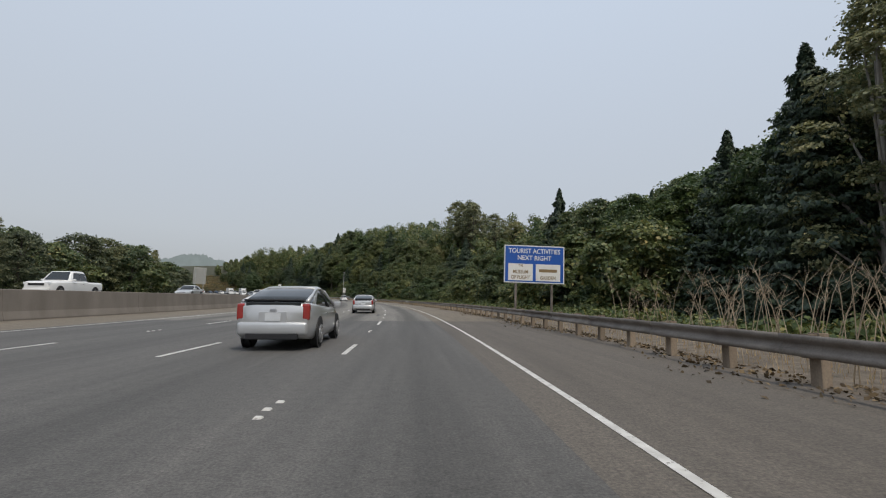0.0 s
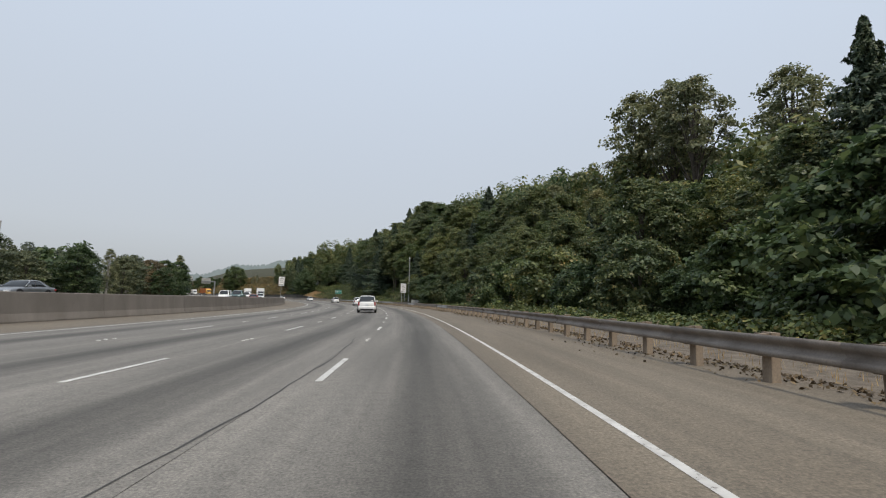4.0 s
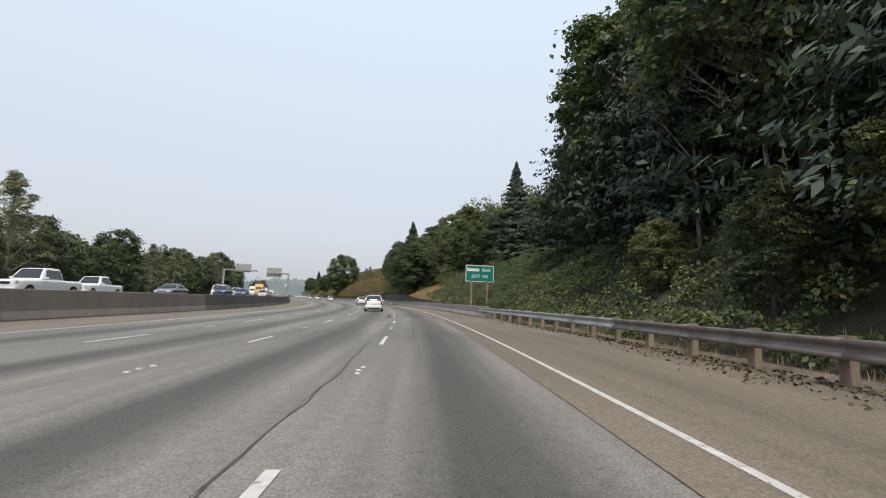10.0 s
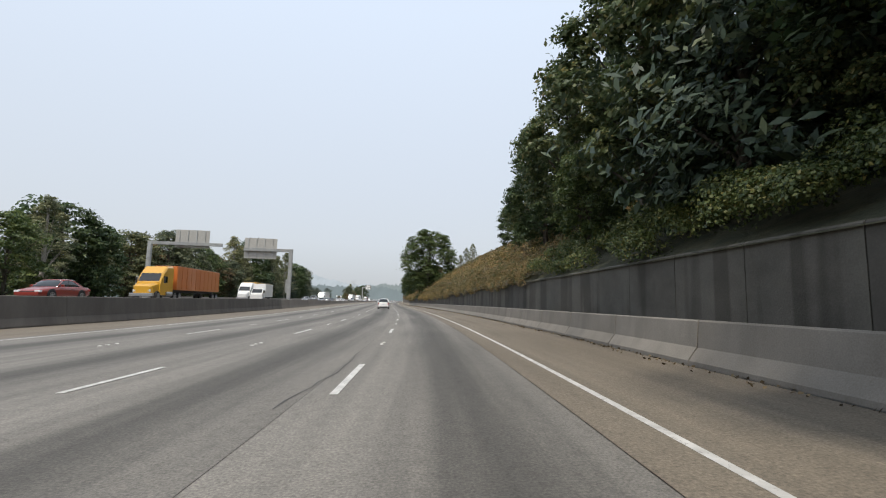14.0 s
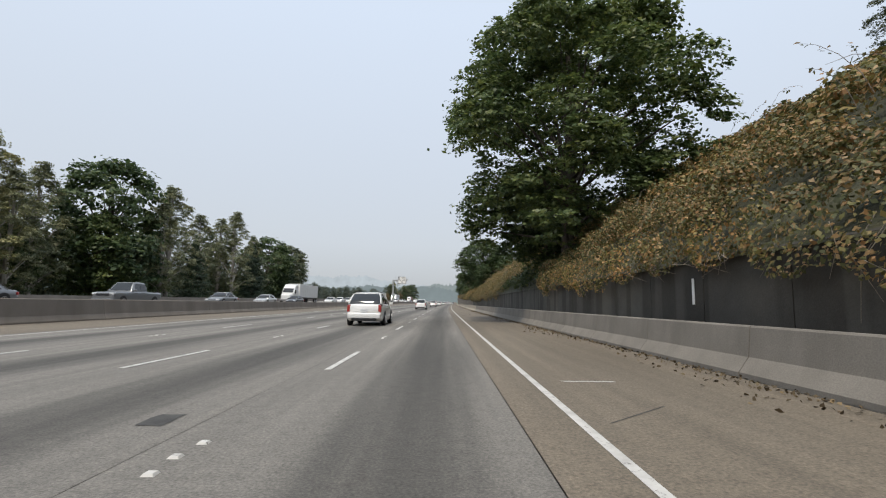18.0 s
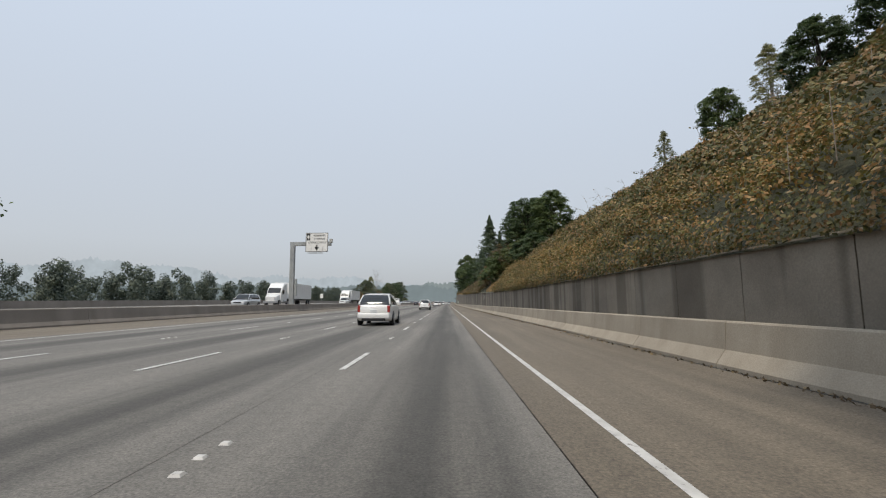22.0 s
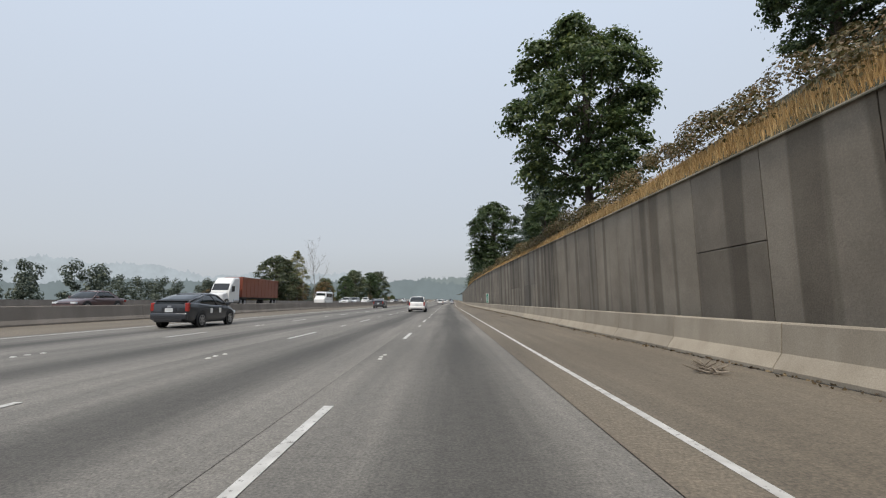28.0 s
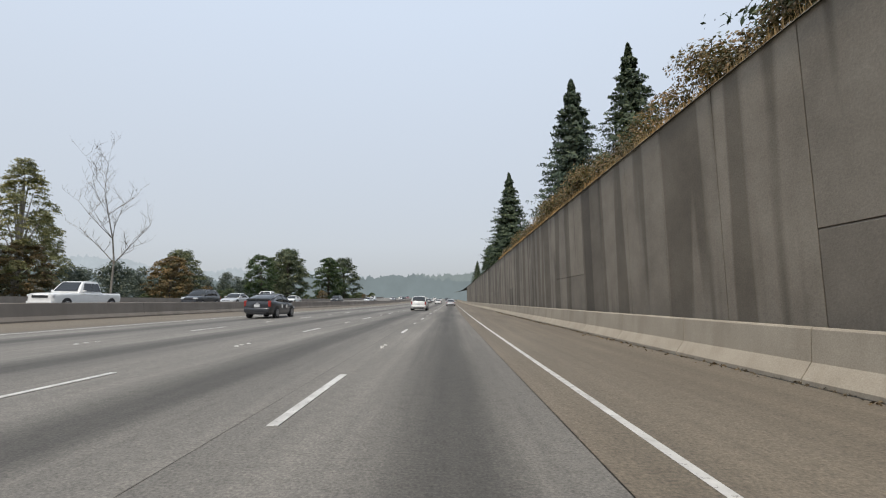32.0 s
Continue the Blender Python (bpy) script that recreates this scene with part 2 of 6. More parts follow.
LANE = pavement("lane_concrete", (0.145, 0.138, 0.125), (0.222, 0.210, 0.190), 0.46)
LANE_DARK = pavement("lane_asphalt", (0.085, 0.083, 0.08), (0.115, 0.11, 0.105), 0.8)
SHOULDER = pavement("shoulder_asphalt", (0.140, 0.117, 0.088), (0.192, 0.164, 0.126), 0.0, 0.8)
SHOULDER_DARK = pavement("dark_shoulder", (0.092, 0.080, 0.068), (0.125, 0.110, 0.094), 0.0, 0.8)
JOINT = mottled("joint_tar", (0.035, 0.033, 0.03), (0.065, 0.062, 0.056), 6.0, 0.7)
def worn_paint(name):
    """White line paint, rubbed through to the concrete in spots."""
    m, n, l, b = shader(name, 0.6)
    c = n.new("ShaderNodeTexCoord").outputs["Object"]
    g = n.new("ShaderNodeNewGeometry").outputs["Position"]
    tone = ramp(n, [(0.3, (0.42, 0.41, 0.385)), (0.7, (0.64, 0.63, 0.60))])
    l.new(noise_tex(n, l, g, 4.0, 5), tone.inputs[0])
    gone = ramp(n, [(0.36, (1, 1, 1)), (0.43, (0.0, 0.0, 0.0))])
    l.new(noise_tex(n, l, g, 11.0, 8, 0.75), gone.inputs[0])
    l.new(blend(n, l, gone.outputs[0], tone.outputs[0], (0.17, 0.16, 0.145)), b.inputs["Base Color"])
    return m


MARK = worn_paint("marking_paint")
BARRIER_TAN = mottled("tan_barrier_concrete", (0.30, 0.255, 0.195), (0.44, 0.385, 0.305), 0.9, 0.9, grain=45, bump=0.3, vary=0.1, stretch=(1, 1, 0.4))
BARRIER = mottled("barrier_concrete", (0.165, 0.150, 0.128), (0.26, 0.237, 0.205), 0.9, 0.9, grain=45, bump=0.3, vary=0.1, stretch=(1, 1, 0.4))
MEDIAN = mottled("median_concrete", (0.17, 0.148, 0.125), (0.235, 0.208, 0.18), 0.8, 0.9, grain=40, vary=0.08, stretch=(1, 1, 0.35))
MEDIAN_DARK = mottled("weathered_median_concrete", (0.085, 0.076, 0.068), (0.135, 0.122, 0.108), 0.8, 0.9, grain=40, vary=0.08, stretch=(1, 1, 0.35))
BLOTCH = (0.54, 0.52, 0.49)


def stained_wall(name, dark, light):
    """Cast concrete with damp strips that run down from the top and a paler, dusty ground tone."""
    m, n, l, b = shader(name, 0.92)
    c = n.new("ShaderNodeTexCoord").outputs["Object"]
    o = n.new("ShaderNodeObjectInfo").outputs["Random"]
    tone = ramp(n, [(0.3, dark), (0.7, light)])
    l.new(noise_tex(n, l, c, 0.6, 6, 0.65), tone.inputs[0])
    run = ramp(n, [(0.45, BLOTCH), (0.50, (0.98, 0.97, 0.95)), (0.8, (1.06, 1.05, 1.03))])
    l.new(noise_tex(n, l, c, 1.1, 2, 0.4, (1, 1, 0.05)), run.inputs[0])
    fine = noise_tex(n, l, c, 24.0, 4, 0.65)
    g = ramp(n, [(0.25, (0.78, 0.78, 0.78)), (0.75, (1.15, 1.15, 1.15))])
    l.new(fine, g.inputs[0])
    v = ramp(n, [(0, (0.70, 0.69, 0.68)), (0.35, (0.97, 0.97, 0.97)), (1, (1.12, 1.11, 1.09))])
    l.new(o, v.inputs[0])
    col = blend(n, l, 0.85, tone.outputs[0], run.outputs[0], "MULTIPLY")
    col = blend(n, l, 0.8, col, g.outputs[0], "MULTIPLY")
    col = blend(n, l, 1.0, col, v.outputs[0], "MULTIPLY")
    l.new(col, b.inputs["Base Color"])
    bumped(n, l, b, fine, 0.35, 0.02)
    return m


WALL = stained_wall("wall_concrete", (0.195, 0.169, 0.136), (0.292, 0.258, 0.211))
# older, darker panels; tree and hedge shade is partly in this colour too
WALL_DARK = stained_wall("shaded_old_wall_concrete", (0.066, 0.063, 0.055), (0.118, 0.112, 0.099))
GRAVEL = mottled("gravel", (0.085, 0.07, 0.055), (0.21, 0.175, 0.135), 3.0, 0.95, grain=25, bump=0.8, dist=0.05)
SOIL = mottled("hill_soil", (0.030, 0.036, 0.018), (0.075, 0.070, 0.036), 1.6, 0.95, grain=8, bump=0.8, dist=0.1)
FIELD = mottled("far_ground", (0.06, 0.075, 0.035), (0.12, 0.12, 0.07), 0.05, 0.95, grain=1.0, bump=0.3)
STEEL = mottled("galvanised_steel", (0.30, 0.31, 0.31), (0.46, 0.47, 0.47), 1.5, 0.45, 0.75, grain=40, bump=0.08, vary=0.1)
RUST = mottled("weathered_steel", (0.16, 0.135, 0.115), (0.27, 0.24, 0.21), 2.0, 0.6, 0.5, grain=40, bump=0.15, vary=0.15)
TIMBER = mottled("post_timber", (0.16, 0.12, 0.085), (0.30, 0.24, 0.18), 4.0, 0.9, grain=35, bump=0.4, stretch=(1, 1, 0.2), vary=0.2)
BARK = mottled("bark", (0.05, 0.042, 0.034), (0.13, 0.11, 0.09), 3.0, 0.95, grain=14, bump=0.8, dist=0.04, stretch=(1, 1, 0.25))
BARK_PALE = mottled("pale_bark", (0.20, 0.18, 0.16), (0.42, 0.39, 0.35), 3.0, 0.9, grain=14, bump=0.5, stretch=(1, 1, 0.3))
MAPLE = leafy("maple_leaves", [(0, (0.064, 0.096, 0.048)), (0.55, (0.126, 0.168, 0.076)), (0.9, (0.210, 0.236, 0.108)), (1, (0.31, 0.265, 0.115))], 0.5, 0.38)
OAK = leafy("dark_leaves", [(0, (0.046, 0.078, 0.038)), (0.6, (0.089, 0.138, 0.059)), (1, (0.162, 0.203, 0.082))], 0.5, 0.38)
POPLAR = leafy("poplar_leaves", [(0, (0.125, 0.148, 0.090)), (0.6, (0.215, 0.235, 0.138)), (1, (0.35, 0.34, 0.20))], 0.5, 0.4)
RUSTY = leafy("rusty_leaves", [(0, (0.075, 0.066, 0.038)), (0.6, (0.165, 0.13, 0.066)), (1, (0.29, 0.19, 0.095))])
# far woods: distance haze is painted into this grey leaf colour
HAZE_GREY = leafy("hazed_grey_leaves", [(0, (0.072, 0.092, 0.078)), (0.6, (0.115, 0.140, 0.118)), (1, (0.165, 0.190, 0.155))], 0.7, 0.3)
# tree belt on the left: a lighter share of haze painted into the green
HAZE_GREEN = leafy("hazed_green_leaves", [(0, (0.075, 0.098, 0.062)), (0.6, (0.140, 0.165, 0.098)), (1, (0.225, 0.235, 0.140))], 0.6, 0.35)
FIR = leafy("fir_needles", [(0, (0.029, 0.052, 0.036)), (0.7, (0.061, 0.097, 0.059)), (1, (0.114, 0.143, 0.074))], 0.6, 0.1)
BRAMBLE = leafy("bramble_leaves", [(0, (0.055, 0.062, 0.026)), (0.36, (0.13, 0.135, 0.048)), (0.60, (0.23, 0.195, 0.07)), (0.8, (0.32, 0.18, 0.08)), (1, (0.46, 0.32, 0.17))], 0.55, 0.3)
RUSTY_BRAMBLE = leafy("rusty_bramble_leaves", [(0, (0.065, 0.062, 0.026)), (0.35, (0.13, 0.12, 0.045)), (0.7, (0.22, 0.15, 0.075)), (1, (0.36, 0.25, 0.15))])
IVY = leafy("ivy_leaves", [(0, (0.036, 0.065, 0.023)), (0.55, (0.089, 0.126, 0.042)), (0.9, (0.162, 0.186, 0.065)), (1, (0.276, 0.244, 0.097))])
GRASS = leafy("dry_grass", [(0, (0.27, 0.175, 0.085)), (0.6, (0.45, 0.315, 0.165)), (1, (0.58, 0.45, 0.27))], 0.8, 0.35)
DRY_SOIL = mottled("dry_bank", (0.17, 0.108, 0.05), (0.34, 0.225, 0.11), 1.2, 0.95, grain=14, bump=0.8, dist=0.06)
STRAW = mottled("dry_straw", (0.28, 0.215, 0.145), (0.50, 0.405, 0.285), 3.0, 0.9)
TWIG = mottled("dry_twigs", (0.16, 0.13, 0.10), (0.33, 0.28, 0.22), 3.0, 0.9)


# ---- mesh helpers ----
def mesh_object(name, verts, faces, material, parent=None, label="", uv=None, smooth=False):
    me = bpy.data.meshes.new(name)
    if isinstance(verts, np.ndarray) and isinstance(faces, np.ndarray):
        me.vertices.add(len(verts))
        me.vertices.foreach_set("co", np.ascontiguousarray(verts, dtype=np.float32).ravel())
        me.loops.add(faces.size)
        me.loops.foreach_set("vertex_index", np.ascontiguousarray(faces, dtype=np.int32).ravel())
        me.polygons.add(len(faces))
        me.polygons.foreach_set("loop_start", np.arange(0, faces.size, faces.shape[1], dtype=np.int32))
        me.update(calc_edges=True)
    else:
        me.from_pydata([tuple(v) for v in verts], [], [tuple(int(i) for i in f) for f in faces])
    if uv is not None:
        layer = me.uv_layers.new(name="metres")
        idx = np.empty(len(me.loops), dtype=np.int32)
        me.loops.foreach_get("vertex_index", idx)
        layer.data.foreach_set("uv", np.asarray(uv, dtype=np.float32)[idx].ravel())
    if smooth:
        me.polygons.foreach_set("use_smooth", [True] * len(me.polygons))
    me.materials.append(material)
    ob = new(name, me)
    ob.parent = parent
    if label:
        ob["label"] = label
    return ob


def part(name, bm, material, parent, label="", smooth=False):
    me = bpy.data.meshes.new(name)
    if smooth:
        for f in bm.faces:
            f.smooth = True
    bm.to_mesh(me)
    bm.free()
    me.materials.append(material)
    ob = new(name, me)
    ob.parent = parent
    if label:
        ob["label"] = label
    return ob


def share(name, me, parent, m=None):
    """Another object on the same mesh."""
    ob = new(name, me)
    ob.parent = parent
    if m is not None:
        ob.matrix_basis = m
    return ob


def empty(name, m, label="", category="", group="", kind=""):
    ob = new(name)
    ob.matrix_basis = m
    ob.empty_display_size = 0.3
    return tagged(ob, label, category, group, kind)


def box(sx, sy, sz, at_=(0, 0, 0), bevel=0.0, bm=None):
    """A box with its middle at at_."""
    bm = bm or bmesh.new()
    made = bmesh.ops.create_cube(bm, size=1.0, matrix=Matrix.Translation(at_) @ Matrix.Diagonal((sx, sy, sz, 1)))["verts"]
    if bevel:
        edges = list({e for v in made for e in v.link_edges})
        bmesh.ops.bevel(bm, geom=edges, offset=bevel, segments=2, affect="EDGES", profile=0.6)
    return bm


def tube(a, b, r0, r1=None, sides=8, bm=None):
    """A tapered tube from a to b."""
    bm = bm or bmesh.new()
    a, b = Vector(a), Vector(b)
    q = (b - a).to_track_quat("Z", "Y").to_matrix().to_4x4()
    bmesh.ops.create_cone(bm, cap_ends=True, segments=sides, radius1=r0, radius2=r0 if r1 is None else r1, depth=(b - a).length, matrix=Matrix.Translation((a + b) / 2) @ q)
    return bm


def sweep(name, profile, stations, material, parent=None, label="", closed=True, smooth=False, uvs=None):
    """A profile of (r, z) swept along the road through the given s; profile may be a function of s."""
    rings, verts = [], []
    for s in stations:
        ring = profile(s) if callable(profile) else profile
        rings.append(len(ring))
        for r, z in ring:
            x, y = flat(s, r)
            verts.append((float(x), float(y), float(road_z(s, r)) + z))
    k = rings[0]
    faces = []
    for i in range(len(rings) - 1):
        for j in range(k if closed else k - 1):
            a, b = i * k + j, i * k + (j + 1) % k
            faces.append((a, b, b + k, a + k))
    if closed:
        faces.append(tuple(range(k))[::-1])
        faces.append(tuple(range((len(rings) - 1) * k, len(rings) * k)))
    return mesh_object(name, verts, faces, material, parent, label, smooth=smooth)


def strip(name, r0, r1, s0, s1, z, material, step=4.0, cols=2, label="", mid=None, parent=None):
    """A flat band of the road between two offsets."""
    ss = np.linspace(s0, s1, max(2, int((s1 - s0) / step) + 1))
    rr = np.linspace(r0, r1, cols)
    S, R = np.meshgrid(ss, rr, indexing="ij")
    x, y = flat(S, R)
    v = np.stack([x, y, road_z(S, R) + (z(S, R) if callable(z) else z)], -1).reshape(-1, 3)
    k = cols
    i, j = np.meshgrid(np.arange(len(ss) - 1), np.arange(k - 1), indexing="ij")
    a = (i * k + j).ravel()
    f = np.stack([a, a + 1, a + k + 1, a + k], -1)
    uv = np.stack([R - ((r0 + r1) / 2 if mid is None else mid), S], -1).reshape(-1, 2)
    return mesh_object(name, v, f, material, parent, label, uv=uv)


# ---- ground, carriageways ----
S0, S1 = -60.0, 1180.0
LINES = [-3.40, -7.00, -11.00]  # dashed lane lines
LEFT_LINE, MED = -15.4, -21.0


def far_level(s, r=-29.0):
    """Height of the opposing carriageway over the plane of this one."""
    lift = np.interp(s, [-60, 150, 210, 260, 340, 400, 540, 1200], [1.2, 1.1, 0.75, 1.0, 1.3, 1.3, 0.4, 0.3])
    return lift * np.clip((-21.6 - np.asarray(r, float)) / 2.5, 0, 1)


def wall_top(s):
    return float(np.interp(s, [312, 322, 340, 352, 364, 400, 440, 500, 560, 612, 640, 665, 700, 748, 800, 856, 960, 1100], [0.88, 0.95, 1.45, 1.95, 2.45, 2.5, 2.3, 2.2, 2.2, 2.35, 2.7, 3.2, 3.75, 4.45, 5.5, 6.2, 6.4, 5.0]))


def hill(s, r):
    """Height of the hillside over the road's plane, right of the road."""
    s, r = np.asarray(s, float), np.asarray(r, float)
    foot = np.interp(s, [-60, 120, 200, 240, 275, 300, 1200], [17.0, 16.0, 12.0, 8.0, 5.5, 4.4, 4.4])
    base = np.interp(s, [280, 312, 322, 340, 352, 364, 400, 440, 500, 560, 612, 640, 665, 700, 748, 800, 856, 960, 1100], [0.0, 0.5, 0.85, 1.4, 1.9, 2.4, 2.45, 2.25, 2.15, 2.15, 2.3, 2.65, 3.15, 3.7, 4.4, 5.45, 6.15, 6.35, 4.9])
    slope = np.interp(s, [-60, 60, 200, 285, 320, 345, 380, 450, 690, 750, 778, 810, 1200], [0.3, 0.3, 0.6, 0.75, 0.62, 0.42, 0.55, 0.80, 0.85, 0.80, 0.5, 0.35, 0.2])
    top = np.interp(s, [-60, 60, 150, 300, 420, 690, 750, 778, 810, 1200], [10, 14, 24, 34, 32, 35, 18, 12, 8, 8])
    up = np.clip(r - foot, 0, None) * slope
    return base + top * (1 - np.exp(-up / top))


def ground_z(s, r):
    """Height of the ground over the road's plane on both sides."""
    left = far_level(s, -40.0) - 0.1 - np.clip(-47 - np.asarray(r, float), 0, 60) * 0.05
    return np.where(np.asarray(r) > 3.9, hill(s, r), left)


# the far plain, one sheet to the horizon
_g = bmesh.new()
bmesh.ops.create_grid(_g, x_segments=8, y_segments=8, size=4200, matrix=Matrix.Translation((-300, 500, -4.2)))
tagged(part("ground", _g, FIELD, None), "flat valley floor of dull green to the horizon", "ground", kind="structure")
tagged(strip("verge_left", -150, -45.5, S0, S1, lambda s, r: far_level(s, -40.0) - 0.06 - np.clip(-47 - r, 0, 60) * 0.05, FIELD, 6, 14, "rough grass verge beyond the far carriageway"), category="ground", kind="structure")

# pavement beds and lanes
tagged(strip("road_bed", -46, 4.6, S0, S1, -0.03, JOINT, 4, 12, "dark sealed bed under the concrete lanes"), category="road", kind="structure")
JOINTS = [-0.62, -3.75, -7.35, -11.35, LEFT_LINE - 0.5]  # sealed joints between the cast lanes
for i in range(4):
    a, b = JOINTS[i + 1] + 0.004, JOINTS[i] - 0.004
    mid = (-1.75, -5.2, -9.0, -13.2)[i]
    tagged(strip("road_lane", a, b, 26, S1, 0.0, LANE, 4, 4, "worn grey concrete traffic lane with a dark oil stripe", mid), category="road", kind="structure")
    tagged(strip("road_lane", a - 0.006, b + 0.006, S0, 25.98, 0.0, LANE_DARK, 4, 4, "dark asphalt traffic lane", mid), category="road", kind="structure")
tagged(strip("shoulder", -0.62, 3.9, S0, 25.98, 0.0, SHOULDER_DARK, 4, 4, "dark brown asphalt right shoulder"), category="road", kind="structure")
tagged(strip("shoulder", -0.614, 3.9, 26, S1, 0.002, SHOULDER, 4, 4, "pale brown paved right shoulder"), category="road", kind="structure")
tagged(strip("median_shoulder", MED, LEFT_LINE - 0.5, S0, S1, 0.002, SHOULDER, 4, 4, "pale brown paved shoulder beside the median barrier"), category="road", kind="structure")
tagged(strip("far_carriageway", -45.5, MED - 0.3, S0, S1, far_level, LANE, 4, 12, "grey concrete carriageway of the opposing traffic"), category="road", kind="structure")

# hillside right of the road
_ss = np.arange(S0, S1 + 1, 4.0)
_rr = np.concatenate([np.arange(4.35, 14, 1.2), np.arange(14, 50, 4.0), np.arange(50, 141, 10.0)])
_S, _R = np.meshgrid(_ss, _rr, indexing="ij")
_hx, _hy = flat(_S, _R)
_hz = road_z(_S, np.minimum(_R, 6)) + hill(_S, _R) + 0.25 * np.sin(_S * 0.31 + _R * 0.7) * np.clip((_R - 6) / 6, 0, 1) - 0.05
_k = len(_rr)
_a = (np.arange(len(_ss) - 1)[:, None] * _k + np.arange(_k - 1)[None]).ravel()
tagged(mesh_object("hillside", np.stack([_hx, _hy, _hz], -1).reshape(-1, 3), np.stack([_a, _a + 1, _a + _k + 1, _a + _k], -1), SOIL, None, "steep overgrown hillside beside the motorway", smooth=True), category="hillside", kind="structure")
tagged(strip("gravel_verge", 3.85, 8.2, S0, 226, 0.004, GRAVEL, 4, 5, "gravel and dry litter along the guardrail"), category="ground", kind="structure")
tagged(strip("gravel_verge", 3.85, 4.9, 226, 300, 0.004, GRAVEL, 4, 3, "narrow gravel strip behind the guardrail"), category="ground", kind="structure")


# ---- median barrier and retaining wall ----
def median_top(s):
    return float(np.interp(s, [-60, 430, 540, 1200], [1.5, 1.5, 0.88, 0.88]))


_barrier = lambda h, w: [(MED + w, 0.0), (MED + w, 0.08), (MED + w * 0.62, 0.30 * h), (MED + w * 0.32, h - 0.03), (MED + w * 0.22, h), (MED - w * 0.22, h), (MED - w * 0.32, h - 0.03), (MED - w * 0.62, 0.30 * h), (MED - w, 0.08), (MED - w, 0.0)]
median = empty("median_barrier", Matrix(), "long brown-grey concrete median barrier between the carriageways", "barrier", kind="structure")
_s = S0
while _s < S1:
    _n2 = min(_s + 12.0, S1)
    sweep("barrier_length", lambda q: _barrier(median_top(q), 0.33), np.linspace(_s + 0.01, _n2 - 0.01, 4), MEDIAN_DARK if 290 < _s < 430 else MEDIAN, median)
    _s = _n2

# concrete barrier along the right shoulder, cast in lengths of 3.81 m
_pro = [(0.30, 0.0), (-0.30, 0.0), (-0.30, 0.08), (-0.12, 0.33), (-0.075, 0.82), (-0.05, 0.85), (0.05, 0.85), (0.075, 0.82), (0.12, 0.33), (0.30, 0.08)]
_v = [(x, y, z) for y in (0.012, 3.798) for x, z in _pro]
_f = [(j, (j + 1) % 10, (j + 1) % 10 + 10, j + 10) for j in range(10)] + [tuple(range(10))[::-1], tuple(range(10, 20))]
side = empty("shoulder_barrier", Matrix(), "grey precast concrete barrier along the right shoulder", "barrier", kind="structure")
_first = mesh_object("barrier_length", _v, _f, BARRIER, side)
_me, _tan = _first.data, None
_count = 0
_s = 286.39
while _s < 1100:
    rb = float(np.interp(_s, [288, 330, 365, 420, 440, 470, 500, 1100], [3.25, 3.05, 3.1, 3.5, 3.75, 3.85, 3.65, 4.0]))
    rb2 = float(np.interp(_s + 3.81, [288, 330, 365, 420, 440, 470, 500, 1100], [3.25, 3.05, 3.1, 3.5, 3.75, 3.85, 3.65, 4.0]))
    p, q = at(_s, rb), at(_s + 3.81, rb2)
    d = (q - p).normalized()
    m = Matrix((d.cross(Vector((0, 0, 1))).normalized(), d, Vector((0, 0, 1)))).transposed().to_4x4()
    m.translation = p
    if _count == 0:
        _first.matrix_basis = m
    else:
        if _s > 535 and _tan is None:
            _turned = mesh_object("barrier_length", _v, _f, BARRIER_TAN, side)
            _turned.matrix_basis, _tan = m, _turned.data
        else:
            share("barrier_length", _me if _s < 535 else _tan, side, m)
    _count += 1
    _s += 3.81

# cast wall of upright panels behind the barrier
wall = empty("retaining_wall", Matrix(), "tall stained concrete retaining wall of upright panels", "wall", kind="structure")


def wall_panel(s, length, cut=0.0):
    """One cast panel, or two lifts with an open joint between them."""
    rb = 4.42
    for low, high in ([(-0.3, None)] if not cut else [(-0.3, cut - 0.003), (cut + 0.003, None)]):
        pts = []
        for q in (s + 0.014, s + length - 0.014):
            t = wall_top(q) if high is None else high
            for r, z in ((rb, low), (rb + 0.5, low), (rb + 0.5, t), (rb + 0.04, t), (rb, t - 0.04)):
                pts.append(tuple(at(q, r, 0) + Vector((0, 0, z))))
        f = [(j, j + 5, (j + 1) % 5 + 5, (j + 1) % 5) for j in range(5)] + [(0, 1, 2, 3, 4), (9, 8, 7, 6, 5)]
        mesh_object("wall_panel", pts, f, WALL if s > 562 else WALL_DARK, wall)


_s, _pick = 311.3, random.Random(4)
while _s < 1010:
    wall_panel(_s, 2.65, 2.45 if _s > 655 and _pick.random() < 0.35 else 0.0)
    _s += 2.65


# ---- plants ----
RNG = np.random.default_rng(7)


def leaf_cloud(name, c, n, size, material, parent=None, label="", stretch=1.5, rng=RNG):
    """Small bent leaves at the points c, facing roughly along n."""
    k = len(c)
    n = n + rng.normal(0, 0.55, (k, 3))
    n /= np.linalg.norm(n, axis=1, keepdims=True) + 1e-9
    t = np.cross(n, rng.normal(0, 1, (k, 3)))
    t /= np.linalg.norm(t, axis=1, keepdims=True) + 1e-9
    b = np.cross(n, t)
    z = (size * rng.uniform(0.6, 1.35, (k, 1)))
    v = np.stack([c - t * z * 0.5 * stretch, c + b * z * 0.5 + n * z * 0.08, c + t * z * 0.5 * stretch - n * z * 0.12, c - b * z * 0.5 + n * z * 0.08], 1).reshape(-1, 3)
    f = np.arange(4 * k).reshape(-1, 4)
    return mesh_object(name, v, f, material, parent, label)


